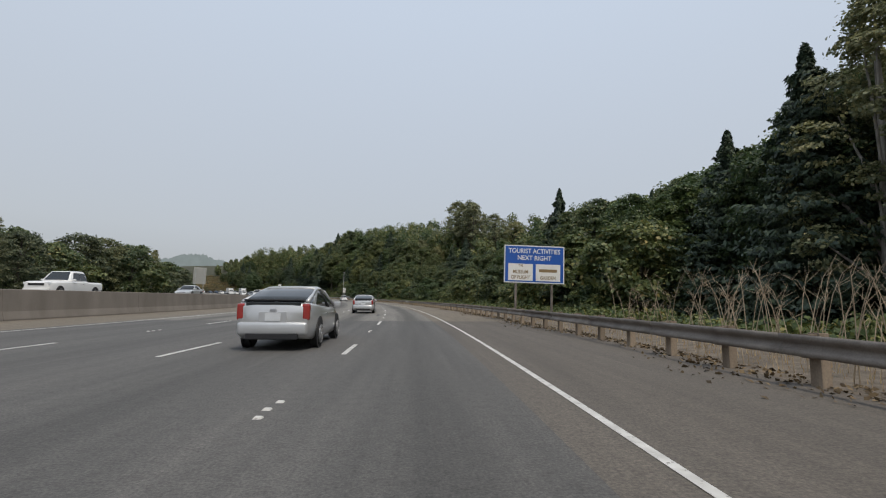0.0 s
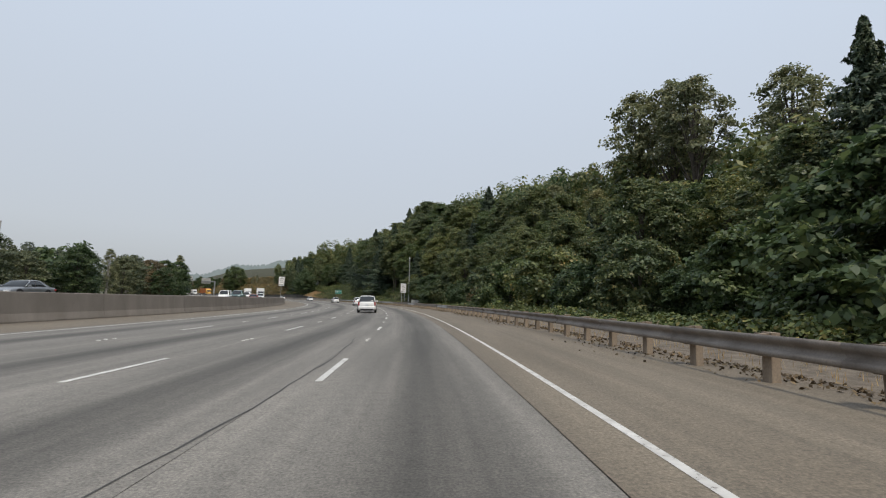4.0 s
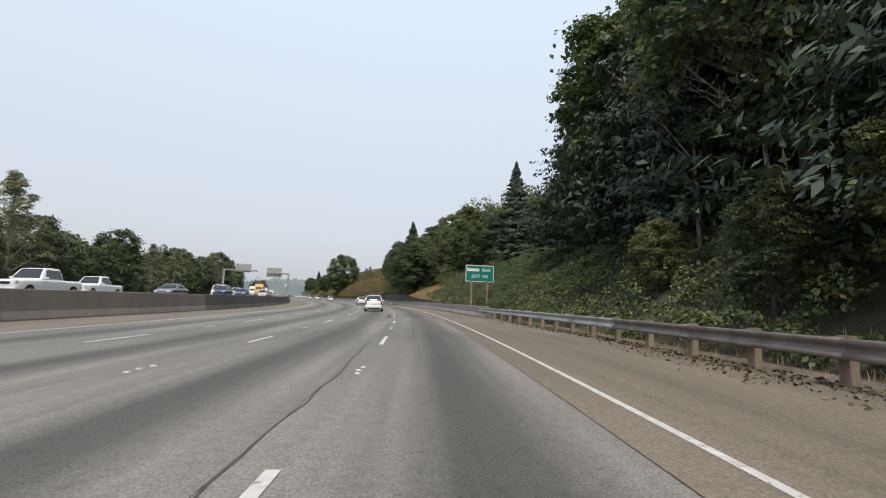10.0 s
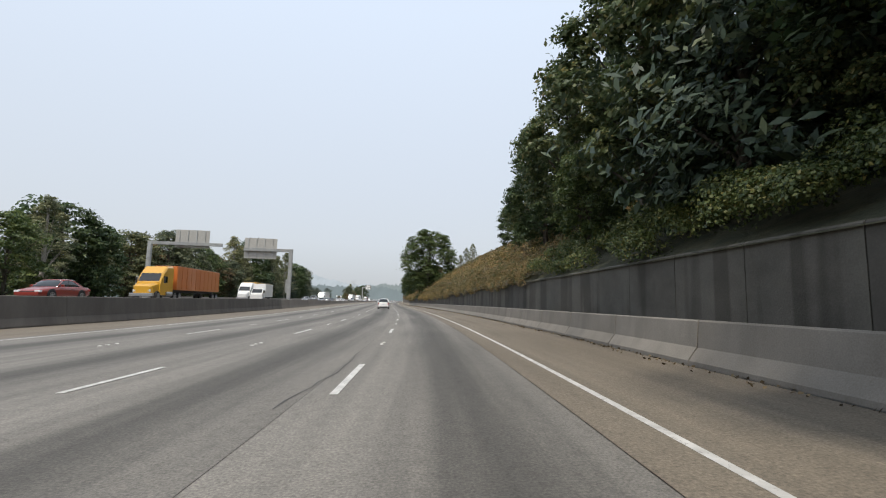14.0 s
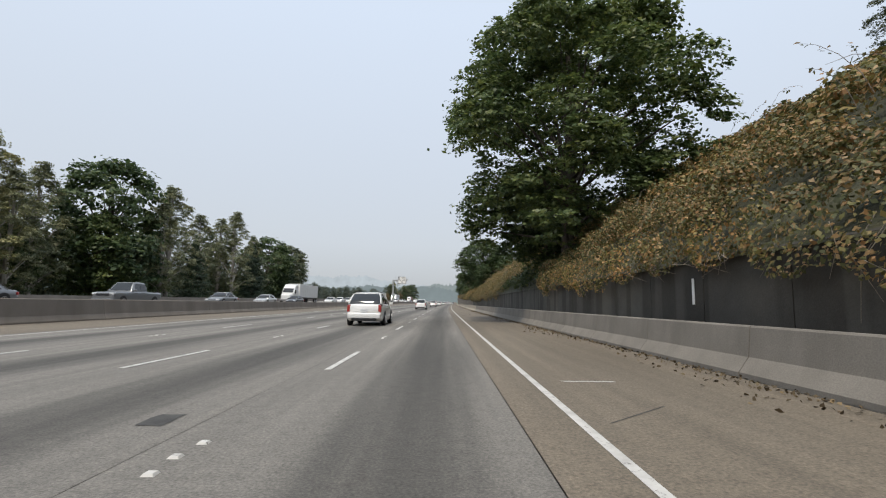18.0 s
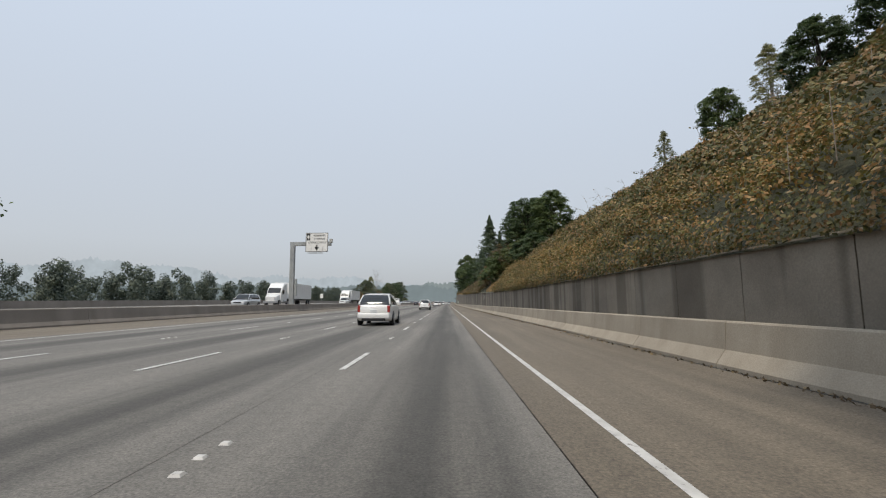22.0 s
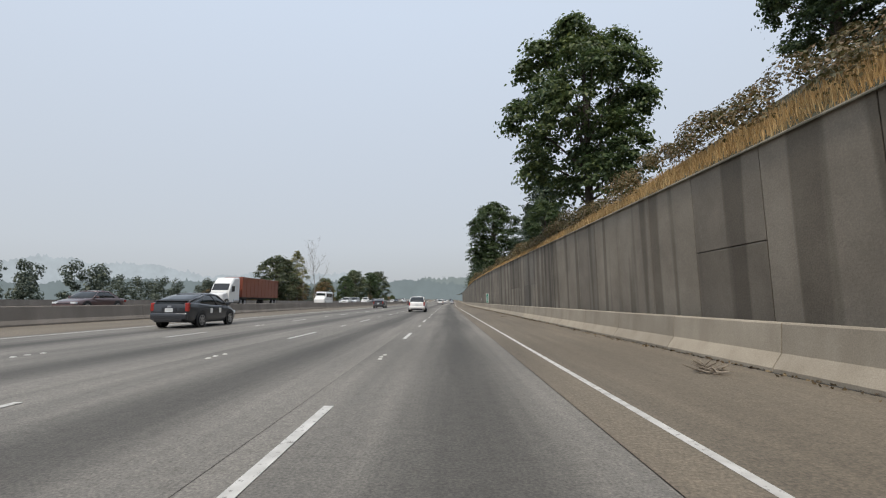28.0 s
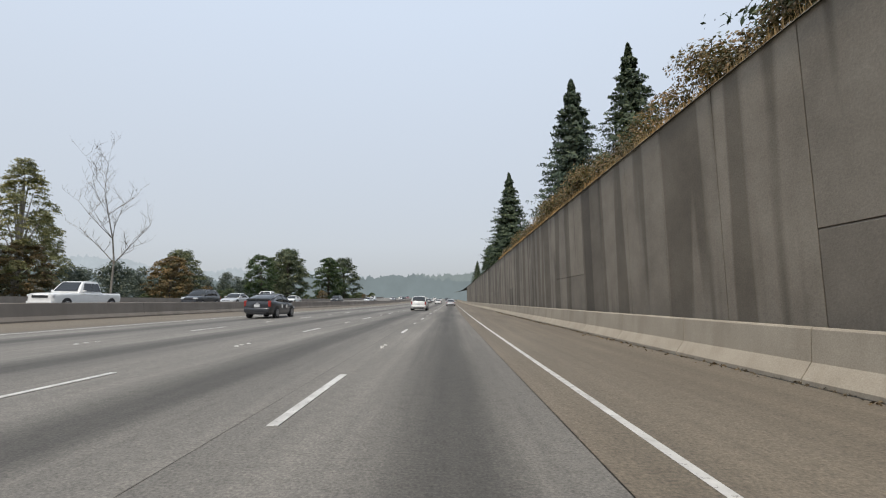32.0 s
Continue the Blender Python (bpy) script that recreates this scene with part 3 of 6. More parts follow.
def limbs(points, r0):
    """Tapered limbs through chains of points."""
    bm = bmesh.new()
    for chain, r in points:
        for i in range(len(chain) - 1):
            k = len(chain) - 1
            tube(chain[i], chain[i + 1], r * (1 - 0.75 * i / k), r * (1 - 0.75 * (i + 1) / k), 7, bm)
    return bm


def broadleaf(label, height, spread, leaves, size, material, seed, bark=None, low=0.18, name="tree", pointed=0.0, gaps=0.0, lobes=38):
    """A broad tree: trunk with limbs, and a domed crown built of many small lobes, each a shell of drooping leaf sprays."""
    rng = np.random.default_rng(seed)
    tree = empty(name, Matrix(), label, "tree")
    up = np.array([0, 0, 1.0])
    shape = lambda u: (u + 0.10) ** 0.42 * (1.03 - u) ** (0.5 + 0.6 * pointed) / (0.62 - 0.1 * pointed)
    balls, chains = [], []
    for i in range(lobes):
        u = ((i + rng.uniform(0.2, 0.8)) / lobes) ** 0.92
        w = spread * min(1.0, shape(u)) * rng.uniform(0.82, 1.08)
        rad = spread * rng.uniform(0.19, 0.33) * (0.7 + 0.3 * min(1.0, shape(u)))
        a = i * 2.39996 + rng.uniform(-0.5, 0.5)
        d = max(0.0, w - 0.85 * rad) * (1.0 if i % 6 else 0.4)
        z = height * (low + (1.0 - low) * u) - 0.7 * rad * u + 0.5 * rad * (1 - u)
        c = np.array([math.cos(a) * d, math.sin(a) * d, z])
        balls.append((c, rad))
        if i % 2 == 0:
            chains.append(([(0, 0, z * 0.5), (c[0] * 0.5, c[1] * 0.5, z * 0.78), tuple(c)], 0.007 * height))
    chains.append(([(0, 0, -0.6), (rng.uniform(-.1, .1), 0, height * 0.3), (rng.uniform(-.3, .3), rng.uniform(-.3, .3), height * 0.6), (0, 0, height * 0.86)], 0.02 * height + 0.05))
    part("trunk", limbs(chains, 1), bark or BARK, tree)
    per = max(12, int(30 * (size / 0.2) ** -0.4))  # leaves to a spray
    sprays = max(3, leaves // (lobes * per))
    C, N = [], []
    for c, rad in balls:
        away = np.array([c[0], c[1], 0.0]) / (math.hypot(c[0], c[1]) + 0.01)
        d = rng.normal(0, 1, (sprays, 3)) + up * 0.45 + away * 0.5
        d /= np.linalg.norm(d, axis=1, keepdims=True)
        rr = rad * (1.05 - 0.5 * rng.random((sprays, 1)) ** 1.6)
        if gaps:
            keep = np.sin(d[:, 0] * 9 + c[2]) * np.sin(d[:, 1] * 8) * np.sin(d[:, 2] * 9 + c[1]) > gaps - 0.6 + 0.2 * rng.random(sprays)
            d, rr = d[keep], rr[keep]
        hub = c + d * rr * np.array([1, 1, 0.85])
        wide = size * rng.uniform(1.1, 2.1, (len(d), 1, 1))
        out = d / (np.linalg.norm(d[:, :2], axis=1, keepdims=True) + 0.3)
        u = rng.normal(0, 1, (len(d), per, 3)) * wide * np.array([1.0, 1.0, 0.3])
        u[:, :, 2] -= 0.42 * (u[:, :, 0] * out[:, None, 0] + u[:, :, 1] * out[:, None, 1])  # the sprays hang outwards
        C.append((hub[:, None] + u).reshape(-1, 3))
        N.append(np.repeat(d * 0.8 + up * 0.75, per, 0))
    leaf_cloud("crown", np.concatenate(C), np.concatenate(N), size, material, tree, rng=rng)
    return tree


def conifer(label, height, spread, leaves, material, seed, name="fir_tree"):
    """A fir: straight trunk and uneven whorls of drooping boughs set with flat sprays."""
    rng = np.random.default_rng(seed)
    tree = empty(name, Matrix(), label, "tree")
    part("trunk", tube((0, 0, -0.6), (0, 0, height * 0.98), 0.018 * height, 0.02, 8), BARK, tree)
    per = 40
    C, N, boughs = [], [], int(leaves / per)
    size = 0.0125 * height * (12000 / leaves) ** 0.4
    for i in range(boughs):
        u = ((i + rng.random()) / boughs) ** 1.1
        z = height * (0.05 + 0.945 * u)
        ragged = 1.0 + 0.22 * math.sin(u * height * 3.1 + seed) + rng.normal(0, 0.2)
        reach = spread * min(1.0, 1.18 * (1 - u) ** 0.95) * max(0.4, ragged) + 0.08
        a = i * 2.39996 + rng.uniform(-0.5, 0.5)
        t = np.sqrt(rng.random((per, 1))) * 0.97 + 0.03
        wide = rng.normal(0, 0.13, (per, 1)) * reach * (1.1 - t * 0.7)
        out = np.array([math.cos(a), math.sin(a), 0])
        nor = np.array([-math.sin(a), math.cos(a), 0])
        droop = rng.uniform(0.22, 0.46)
        p = out * reach * t + nor * wide + np.array([0, 0, 1]) * (z - droop * reach * t + 0.20 * reach * t ** 2.2 - np.abs(wide) * 0.25 + rng.normal(0, 0.05, (per, 1)))
        C.append(p)
        N.append(np.tile(np.array([0, 0, 0.7]) + out * 1.0, (per, 1)))
    leaf_cloud("crown", np.concatenate(C), np.concatenate(N), size, material, tree, stretch=2.6, rng=rng)
    return tree


def joined_wood(name, places, material, label, seed, leaves=1050, size=0.58):
    """Many far trees as one mesh: lobed crowns of leaf clumps over a thin trunk."""
    rng = np.random.default_rng(seed)
    C, N = [], []
    for s, r, h in places:
        p = at(s, r, 0)
        foot = np.array([p.x, p.y, float(road_z(s, min(r, 6))) + float(ground_z(s, r)) - 0.2])
        spread = min(h * rng.uniform(0.26, 0.42), rng.uniform(4.4, 5.6))
        lobes = int(rng.integers(7, 11))
        for i in range(lobes):
            u = (i + 0.5) / lobes
            a, d = i * 2.4 + rng.uniform(-0.6, 0.6), spread * (math.sin(math.pi * min(1, 0.25 + 0.68 * u)) ** 0.8) * rng.uniform(0.3, 0.8)
            c = foot + np.array([math.cos(a) * d, math.sin(a) * d, h * (0.14 + 0.74 * u)])
            rad = spread * rng.uniform(0.34, 0.58)
            q = rng.normal(0, 1, (leaves // lobes, 3))
            q /= np.linalg.norm(q, axis=1, keepdims=True)
            rr = rad * (1 - 0.5 * rng.random((len(q), 1)) ** 2) * (1 + 0.25 * np.sin(q[:, :1] * 5 + i) * np.cos(q[:, 1:2] * 6))
            C.append(c + q * rr)
            N.append(q + np.array([0, 0, 0.5]))
    ob = leaf_cloud(name, np.concatenate(C), np.concatenate(N), size, material, None, "", rng=rng)
    return tagged(ob, label, "woods", kind="stuff")


def poplar(label, height, spread, leaves, seed, material=None):
    return broadleaf(label, height, spread, leaves, 0.16, material or POPLAR, seed, BARK_PALE, low=0.10, pointed=0.5, gaps=0.30)


def scatter(kinds, places):
    """Copies of the given trees at places of (s, r, height, kind)."""
    last = {k: i for i, (_, _, _, k) in enumerate(places)}
    for i, (s, r, h, k) in enumerate(places):
        src, base = kinds[k]
        z = float(ground_z(s, r))
        p = at(s, r, 0)
        m = Matrix.Translation((p.x, p.y, float(road_z(s, min(r, 6))) + z - 0.2)) @ Matrix.Rotation(RNG.uniform(0, 6.28), 4, "Z")
        c = src if last[k] == i else copy_thing(src, m)
        c.matrix_basis = m
        c.scale = (h / base * (RNG.uniform(0.9, 1.12) if k not in ("spreading", "dome") else 1.3 if k == "spreading" else 1.12),) * 2 + (h / base,)


KINDS = {}


def kind(key, ob, base):
    KINDS[key] = (ob, base)


kind("maple", broadleaf("broad green maple with dense foliage on the hillside", 15, 5.2, 27000, 0.20, MAPLE, 11), 15)
kind("maple2", broadleaf("tall green maple with heavy leaf clumps on the hillside", 16, 5.6, 28000, 0.21, MAPLE, 12), 16)
kind("dark", broadleaf("dark green broadleaf tree on the slope", 14, 5.0, 27000, 0.20, OAK, 13, low=0.1), 14)
kind("round", broadleaf("rounded dark green tree standing over the wall", 12, 4.8, 36000, 0.16, OAK, 14, low=0.08), 12)
kind("dome", broadleaf("broad domed dark green tree above the retaining wall", 12, 6.2, 60000, 0.15, OAK, 25, low=0.02, lobes=52), 12)
kind("spreading", broadleaf("large spreading dark green tree leaning over the wall", 19, 7.8, 90000, 0.165, OAK, 24, low=0.0, lobes=60), 19)
kind("bush", broadleaf("dense green shrub at the foot of the woods", 5, 3.0, 13000, 0.15, OAK, 26, low=0.0, name="shrub", lobes=22), 5)
kind("bush2", broadleaf("pale green vine maple shrub at the foot of the woods", 5, 3.2, 13000, 0.15, MAPLE, 27, low=0.0, name="shrub", lobes=22), 5)
kind("thin", broadleaf("tall thin-crowned cottonwood on the ridge", 18, 4.3, 9000, 0.24, POPLAR, 15, low=0.42, gaps=0.3, pointed=0.2), 18)
kind("far", broadleaf("green broadleaf tree in the belt beyond the far lanes", 13, 5.0, 12000, 0.25, HAZE_GREEN, 16, low=0.06), 13)
kind("far_dark", broadleaf("dark broadleaf tree in the belt beyond the far lanes", 13, 4.8, 12000, 0.25, OAK, 17, low=0.06), 13)
kind("poplar", poplar("tall pale poplar with a loose crown", 20, 5.2, 30000, 18), 20)
kind("rusty", broadleaf("small tree with dull olive brown leaves", 9, 4.2, 15000, 0.16, RUSTY, 19, low=0.06), 9)
kind("fir", conifer("dark green fir tree with drooping boughs", 20, 5.0, 34000, FIR, 21), 20)
kind("fir2", conifer("narrow dark fir tree", 18, 4.6, 26000, FIR, 22), 18)


def bare_tree(label, height, seed):
    """A dead tree: a thin wandering trunk, forking limbs and fine twigs."""
    rng = np.random.default_rng(seed)
    tree = empty("bare_tree", Matrix(), label, "tree")
    bm = bmesh.new()

    def grow(p, d, length, r, depth):
        steps = 5 if depth == 0 else 3
        for i in range(steps):
            q = p + d * (length / steps)
            r1 = r * (1 - 0.8 * (i + 1) / steps) + 0.004
            tube(p, q, r * (1 - 0.8 * i / steps) + 0.004, r1, 7 if depth == 0 else 4, bm)
            if depth < 3 and (i >= 1 or depth):
                for _ in range(3 if depth == 0 else 2):
                    a = rng.uniform(0, 6.28)
                    side = Vector((math.cos(a), math.sin(a), rng.uniform(0.3, 1.0)))
                    n = (d * 0.45 + side * 0.75).normalized()
                    grow(q, n, length * rng.uniform(0.3, 0.5) * (1 if depth else 0.85), r1 * 0.55 + 0.004, depth + 1)
            d = (d + Vector(rng.normal(0, 0.1, 3)) + Vector((0, 0, 0.08))).normalized()
            p = q

    grow(Vector((0, 0, -0.4)), Vector((0, 0, 1)), height, 0.0095 * height, 0)
    part("trunk", bm, BARK_PALE, tree)
    return tree


kind("bare", bare_tree("bare dead tree with thin pale limbs", 16, 23), 16)


def canopy(s, r):
    """Height of the treetops over the road right of it."""
    a = np.interp(s, [0, 30, 45, 110, 150, 180, 200, 240, 258, 270, 300, 330, 350], [15, 13, 11, 11, 12.5, 13.5, 16, 20, 27, 29, 26, 17, 15])
    b = np.interp(s, [0, 60, 110, 150, 172, 182, 200, 230, 250, 290, 310, 325, 350], [20, 15, 14, 15, 17, 24, 27, 32, 34, 40, 33, 24, 22])
    c = np.interp(s, [0, 60, 110, 150, 200, 250, 290, 318, 335, 350], [25, 23, 23, 26, 35, 45, 50, 49, 37, 34])
    return float(np.interp(r, [18, 30, 45, 70], [a, b, c + 1, c + 11]))


FOREST, BACK_GREEN, BACK_DARK, BELT = [], [], [], []
for s in np.arange(-22, 352, 6.0):
    for r in (18, 24, 31, 40, 50, 64):
        if r < 20 and s > 300 or r < 14 + (s > 250) * 0:
            continue
        sp, rp = s + RNG.uniform(-2.5, 2.5), r + RNG.uniform(-2.5, 2.5)
        top = canopy(sp, rp) * (RNG.uniform(0.84, 1.06) if r > 28 else RNG.uniform(0.80, 1.0))
        h = top - float(hill(sp, rp))
        if h < 5:
            continue
        pick = RNG.random()
        k = "maple" if pick < 0.34 else "maple2" if pick < 0.62 else "dark" if pick < 0.86 else "fir"
        if r >= 40:
            (BACK_GREEN if pick < 0.62 else BACK_DARK).append((sp, rp, min(h, 27)))
            continue
        FOREST.append((sp, rp, min(h, 27), k))
# firs and tall cottonwoods that stand out of the wood
FOREST += [(57, 18.5, 15.5, "fir2"), (103.6, 18, 15, "fir"), (121, 20, 14.5, "fir2"), (17, 16.5, 15, "poplar"), (12, 19, 19, "poplar"), (9, 15.5, 16, "poplar"), (19.5, 15.8, 13.6, "fir2"), (27.5, 18, 12.2, "fir2"), (45, 16, 11, "fir2"), (165, 45, 27, "thin"), (171, 46, 29, "thin"), (178, 45, 30, "thin"), (184, 31, 15, "thin"), (190, 34, 17, "thin"), (178, 36, 13, "thin"), (196, 44, 19, "thin"), (207, 45, 18, "thin"), (228, 45, 17, "thin"), (246, 46, 17, "thin"),
           (236, 20, 17, "fir"), (268, 17.5, 22, "fir"), (271, 13.5, 20, "maple2"), (279, 13.5, 23, "fir"), (287, 15, 20, "dark"), (296, 15, 20, "fir"), (266, 7.5, 4.5, "maple"), (262, 8.5, 5.5, "maple"), (273, 8, 3.5, "maple2"), (243, 9, 3.5, "maple"), (254, 14.5, 18, "maple"), (175, 12.5, 3.8, "rusty"), (171.5, 13, 3.2, "rusty"), (216, 38, 17, "thin"), (150, 46, 21, "thin"), (138, 47, 17, "thin"), (259, 42, 17, "thin"), (276, 44, 16, "thin"), (112, 44, 15, "thin")]
# skirt of shrubs along the foot of the wood
for s in np.arange(32, 232, 4.6):
    r = float(np.interp(s, [30, 120, 180, 200, 232], [13.5, 13.2, 12.8, 12.4, 12.0]))
    FOREST.append((s + RNG.uniform(-1.5, 1.5), r + RNG.uniform(-1.2, 2.0), RNG.uniform(2.6, 7.5), "bush" if RNG.random() < 0.62 else "bush2"))
# trees over the wall, singled out
FOREST += [(333, 20, 19, "fir"), (335, 18.5, 10.5, "dark"), (341, 16.5, 13, "maple"), (350, 16, 12.5, "dark"), (360, 15, 12, "maple"), (357.5, 6.2, 11.6, "dome"), (363.5, 8.0, 12.5, "dark"), (370, 6.8, 11, "maple2"), (376, 7.0, 12, "maple"), (370, 8.0, 17, "fir2"), (368, 18, 15, "maple2"), (378, 10, 10, "maple"), (388, 8.6, 13.5, "maple2"), (386, 16, 12, "maple"), (393, 14, 17, "fir"), (400, 10.2, 11.5, "dark"), (412, 12.5, 10, "maple"), (424, 14, 8, "dark"), (366, 8, 6, "maple"), (382, 7, 6.5, "dark"), (402, 24, 14, "dark"), (372, 24, 16, "maple"),
           (478, 14, 5, "poplar"), (474, 16.5, 6, "poplar"), (481, 16, 6, "poplar"),
           (497, 7.2, 18.8, "spreading"), (502, 6.8, 8, "dome"), (510, 9.5, 7, "dark"), (573, 7.4, 12.0, "dome"), (579, 11.5, 8, "dark"), (556, 15.5, 7.4, "rusty"), (561, 17, 6.5, "dark"), (600, 17, 4.8, "poplar"), (595, 15.5, 4, "dark"), (605, 17, 4.5, "dark"), (617, 19, 4.8, "poplar"), (592, 16.5, 5, "dark"), (588, 18, 5.5, "dark"), (646.5, 11.5, 9.5, "spreading"), (655, 15, 9, "dark"), (653, 11, 7, "maple"), (650, 8.2, 5.4, "rusty"), (653.5, 7.2, 4.8, "dark"), (656, 13, 8, "dark"), (640, 13.5, 8, "dark"), (658, 7.2, 4.2, "dark"), (635, 10, 3.5, "bush"), (638.5, 9.4, 3.6, "bush"), (641.5, 9.0, 4, "bush2"), (645, 8.6, 4.5, "rusty"), (648, 7.4, 4.2, "bush"), (651, 6.4, 4.4, "bush"), (655, 6.0, 3.8, "rusty"), (660, 6.0, 3.2, "bush2"), (268, 11.5, 11, "bare"), (272, 12.5, 12, "bare"), (276, 12.0, 12, "bare"), (262, 11, 19.5, "fir2"), (672, 11, 7, "bare"),
           (691, 9.5, 16, "fir"), (689.5, 11.8, 10, "fir2"), (676, 14, 4.5, "dark"), (671, 10, 3.5, "maple"), (735, 8, 8.5, "round"), (752, 9.5, 5.5, "dark"), (771, 8, 14.8, "round"), (846, 9, 17.0, "round"), (858, 10, 11, "fir2"), (832, 18.2, 23, "fir"), (839, 16, 13.5, "fir2"), (811, 13.4, 9.0, "dark"),
           (872.6, 9, 8.8, "fir2"), (884.7, 9, 12.6, "fir2"), (889, 10, 10, "fir"), (927, 9, 16.3, "fir"), (940, 10, 14, "fir"), (970, 12, 13, "fir"), (1000, 13, 12, "dark"), (1030, 14, 13, "fir2"), (1060, 12, 12, "fir")]


# belt beyond the far carriageway
def belt_top(s):
    return float(np.interp(s, [0, 150, 250, 300, 330, 346, 395, 410, 430, 480, 520, 600, 616, 640, 900], [14, 13, 12, 13, 16, 13, 18, 14, 17, 19, 17, 17, 10, 7.5, 8.5]))


for s in np.arange(150, 610, 8.0):
    for r in (-55, -63):
        k = RNG.choice(["far", "far_dark", "poplar", "rusty"], p=[0.46, 0.36, 0.13, 0.05])
        sp, rp, h = s + RNG.uniform(-3, 3), r + RNG.uniform(-3, 3), belt_top(s) * RNG.uniform(0.62, 1.0) * (1.15 if k == "poplar" else 1)
        if 538 < sp < 612 and rp > -60:
            continue
        if r == -55 and RNG.random() < 0.8:
            FOREST.append((sp, rp, h, k))
        elif r == -63:
            (BELT if RNG.random() < 0.6 else BACK_DARK).append((sp, rp, h))
for s in np.arange(-20, 150, 8.0):
    FOREST.append((s, -57 + RNG.uniform(-5, 4), RNG.uniform(8, 14), ("far", "poplar", "far_dark", "bush2")[int(RNG.integers(4))]))
for s in np.arange(600, 1250, 8.0):
    if s > 850 and RNG.random() < 0.55:
        FOREST.append((s, -60 + RNG.uniform(-5, 5), RNG.uniform(3, 5.5), ("bush", "bush2", "rusty")[int(RNG.integers(3))]))
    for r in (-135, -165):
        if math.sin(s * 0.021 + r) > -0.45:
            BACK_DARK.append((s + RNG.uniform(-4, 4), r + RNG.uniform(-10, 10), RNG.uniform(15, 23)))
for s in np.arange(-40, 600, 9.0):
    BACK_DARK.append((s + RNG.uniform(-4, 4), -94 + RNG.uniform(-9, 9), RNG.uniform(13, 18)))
FOREST += [(497, -57, 16, "far_dark"), (505, -58, 14, "rusty"), (518, -56, 22, "poplar"), (527, -57, 20, "poplar"), (539, -56, 24, "far_dark"), (566, -56, 20, "poplar"), (577, -57, 21, "poplar"), (619, -55, 18, "far_dark"), (544, -50, 18, "poplar"), (549, -52, 22, "poplar"), (556, -51, 13.5, "fir2"), (574, -52, 22, "poplar"), (583, -51, 15, "fir2"), (587, -53, 18, "poplar"), (598, -53, 19, "far_dark"), (604, -50, 15, "fir2"), (611.5, -53, 18.5, "far"), (618, -52, 12, "fir2"),
           (884, -56, 16, "far"), (890, -58, 17, "poplar"), (897, -57, 16, "poplar"), (905, -57, 20, "poplar"), (912, -60, 14, "poplar"), (919, -55, 19, "bare"), (905, -57, 9, "rusty"), (936, -56, 10, "rusty"), (941, -57, 12, "far"), (985, -58, 15, "far_dark"), (1005, -57, 19, "far"), (1015, -60, 20, "far_dark"), (860, -58, 7, "far"), (868, -57, 8, "rusty"), (1075, -60, 22, "far_dark"), (1100, -58, 24, "far")]
# wooded slopes farther along the right side
for s in np.arange(424, 480, 6.0):
    for r in (30, 40, 52):
        BACK_GREEN.append((s + RNG.uniform(-2, 2), r + RNG.uniform(-3, 3), RNG.uniform(6, 9)))
for s in np.arange(352, 478, 7.0):
    for r in (46, 58, 74):
        BACK_GREEN.append((s + RNG.uniform(-3, 3), r + RNG.uniform(-4, 4), RNG.uniform(15, 22) if s < 430 else RNG.uniform(9, 14)))
scatter(KINDS, FOREST)
joined_wood("woods", BACK_GREEN, MAPLE, "dense green broadleaf woods standing behind the first trees", 61)
joined_wood("valley_woods", BELT, HAZE_GREEN, "grey-green trees beyond the far lanes, paled by painted haze", 65, 1100, 0.62)
joined_wood("dark_woods", [p for p in BACK_DARK if p[1] > -75], OAK, "dense dark green woods standing behind the first trees", 62)
joined_wood("far_woods", [p for p in BACK_DARK if p[1] <= -75], HAZE_GREY, "long belt of woods across the valley, greyed by painted haze", 63, 1300, 0.6)


def cover(name, s0, s1, r0, r1, thick, per_m2, size, material, label, category="hedge", seed=1):
    """Creeper or bramble over the slope between two offsets: a bed of leafy mounds of many sizes."""
    rng = np.random.default_rng(seed)
    area = (s1 - s0) * (r1 - r0)
    n = int(area * 1.5)
    s, r = rng.uniform(s0, s1, n), rng.uniform(r0, r1, n)
    swell = 0.5 + 0.3 * np.sin(s * 0.55 + 1.7 * np.sin(r * 0.6)) * np.sin(r * 0.9 + s * 0.2) + 0.2 * np.sin(s * 1.7 + 1) * np.sin(r * 2.1)
    rad = rng.uniform(0.3, 0.62, n) * (0.7 + 0.3 * min(thick, 2.0))
    lift = thick * np.clip(swell, 0.05, 1.0) * np.minimum(1, (r - r0 + 1.0) / 1.5) - 0.3 * rad
    k = max(4, int(per_m2 * area / n))
    d = rng.normal(0, 1, (n, k, 3)) + np.array([0, 0, 0.55])
    d /= np.linalg.norm(d, axis=2, keepdims=True)
    d[:, :, 2] = np.where(d[:, :, 2] < -0.3, -d[:, :, 2], d[:, :, 2])
    x, y = flat(s, r)
    z = road_z(s, np.minimum(r, 6)) + hill(s, np.maximum(r, 4.42)) + lift
    c = np.stack([x, y, z], -1)[:, None] + d * rad[:, None, None] * (1.1 - 0.45 * rng.random((n, k, 1)) ** 2)
    a = heading(s)
    lean = np.stack([-np.cos(a) * 0.25, -np.sin(a) * 0.25, np.full(n, 0.35)], -1)[:, None]
    ob = leaf_cloud(name, c.reshape(-1, 3), (d + lean).reshape(-1, 3), size, material, None, "", rng=rng)
    return tagged(ob, label, category, kind="stuff")


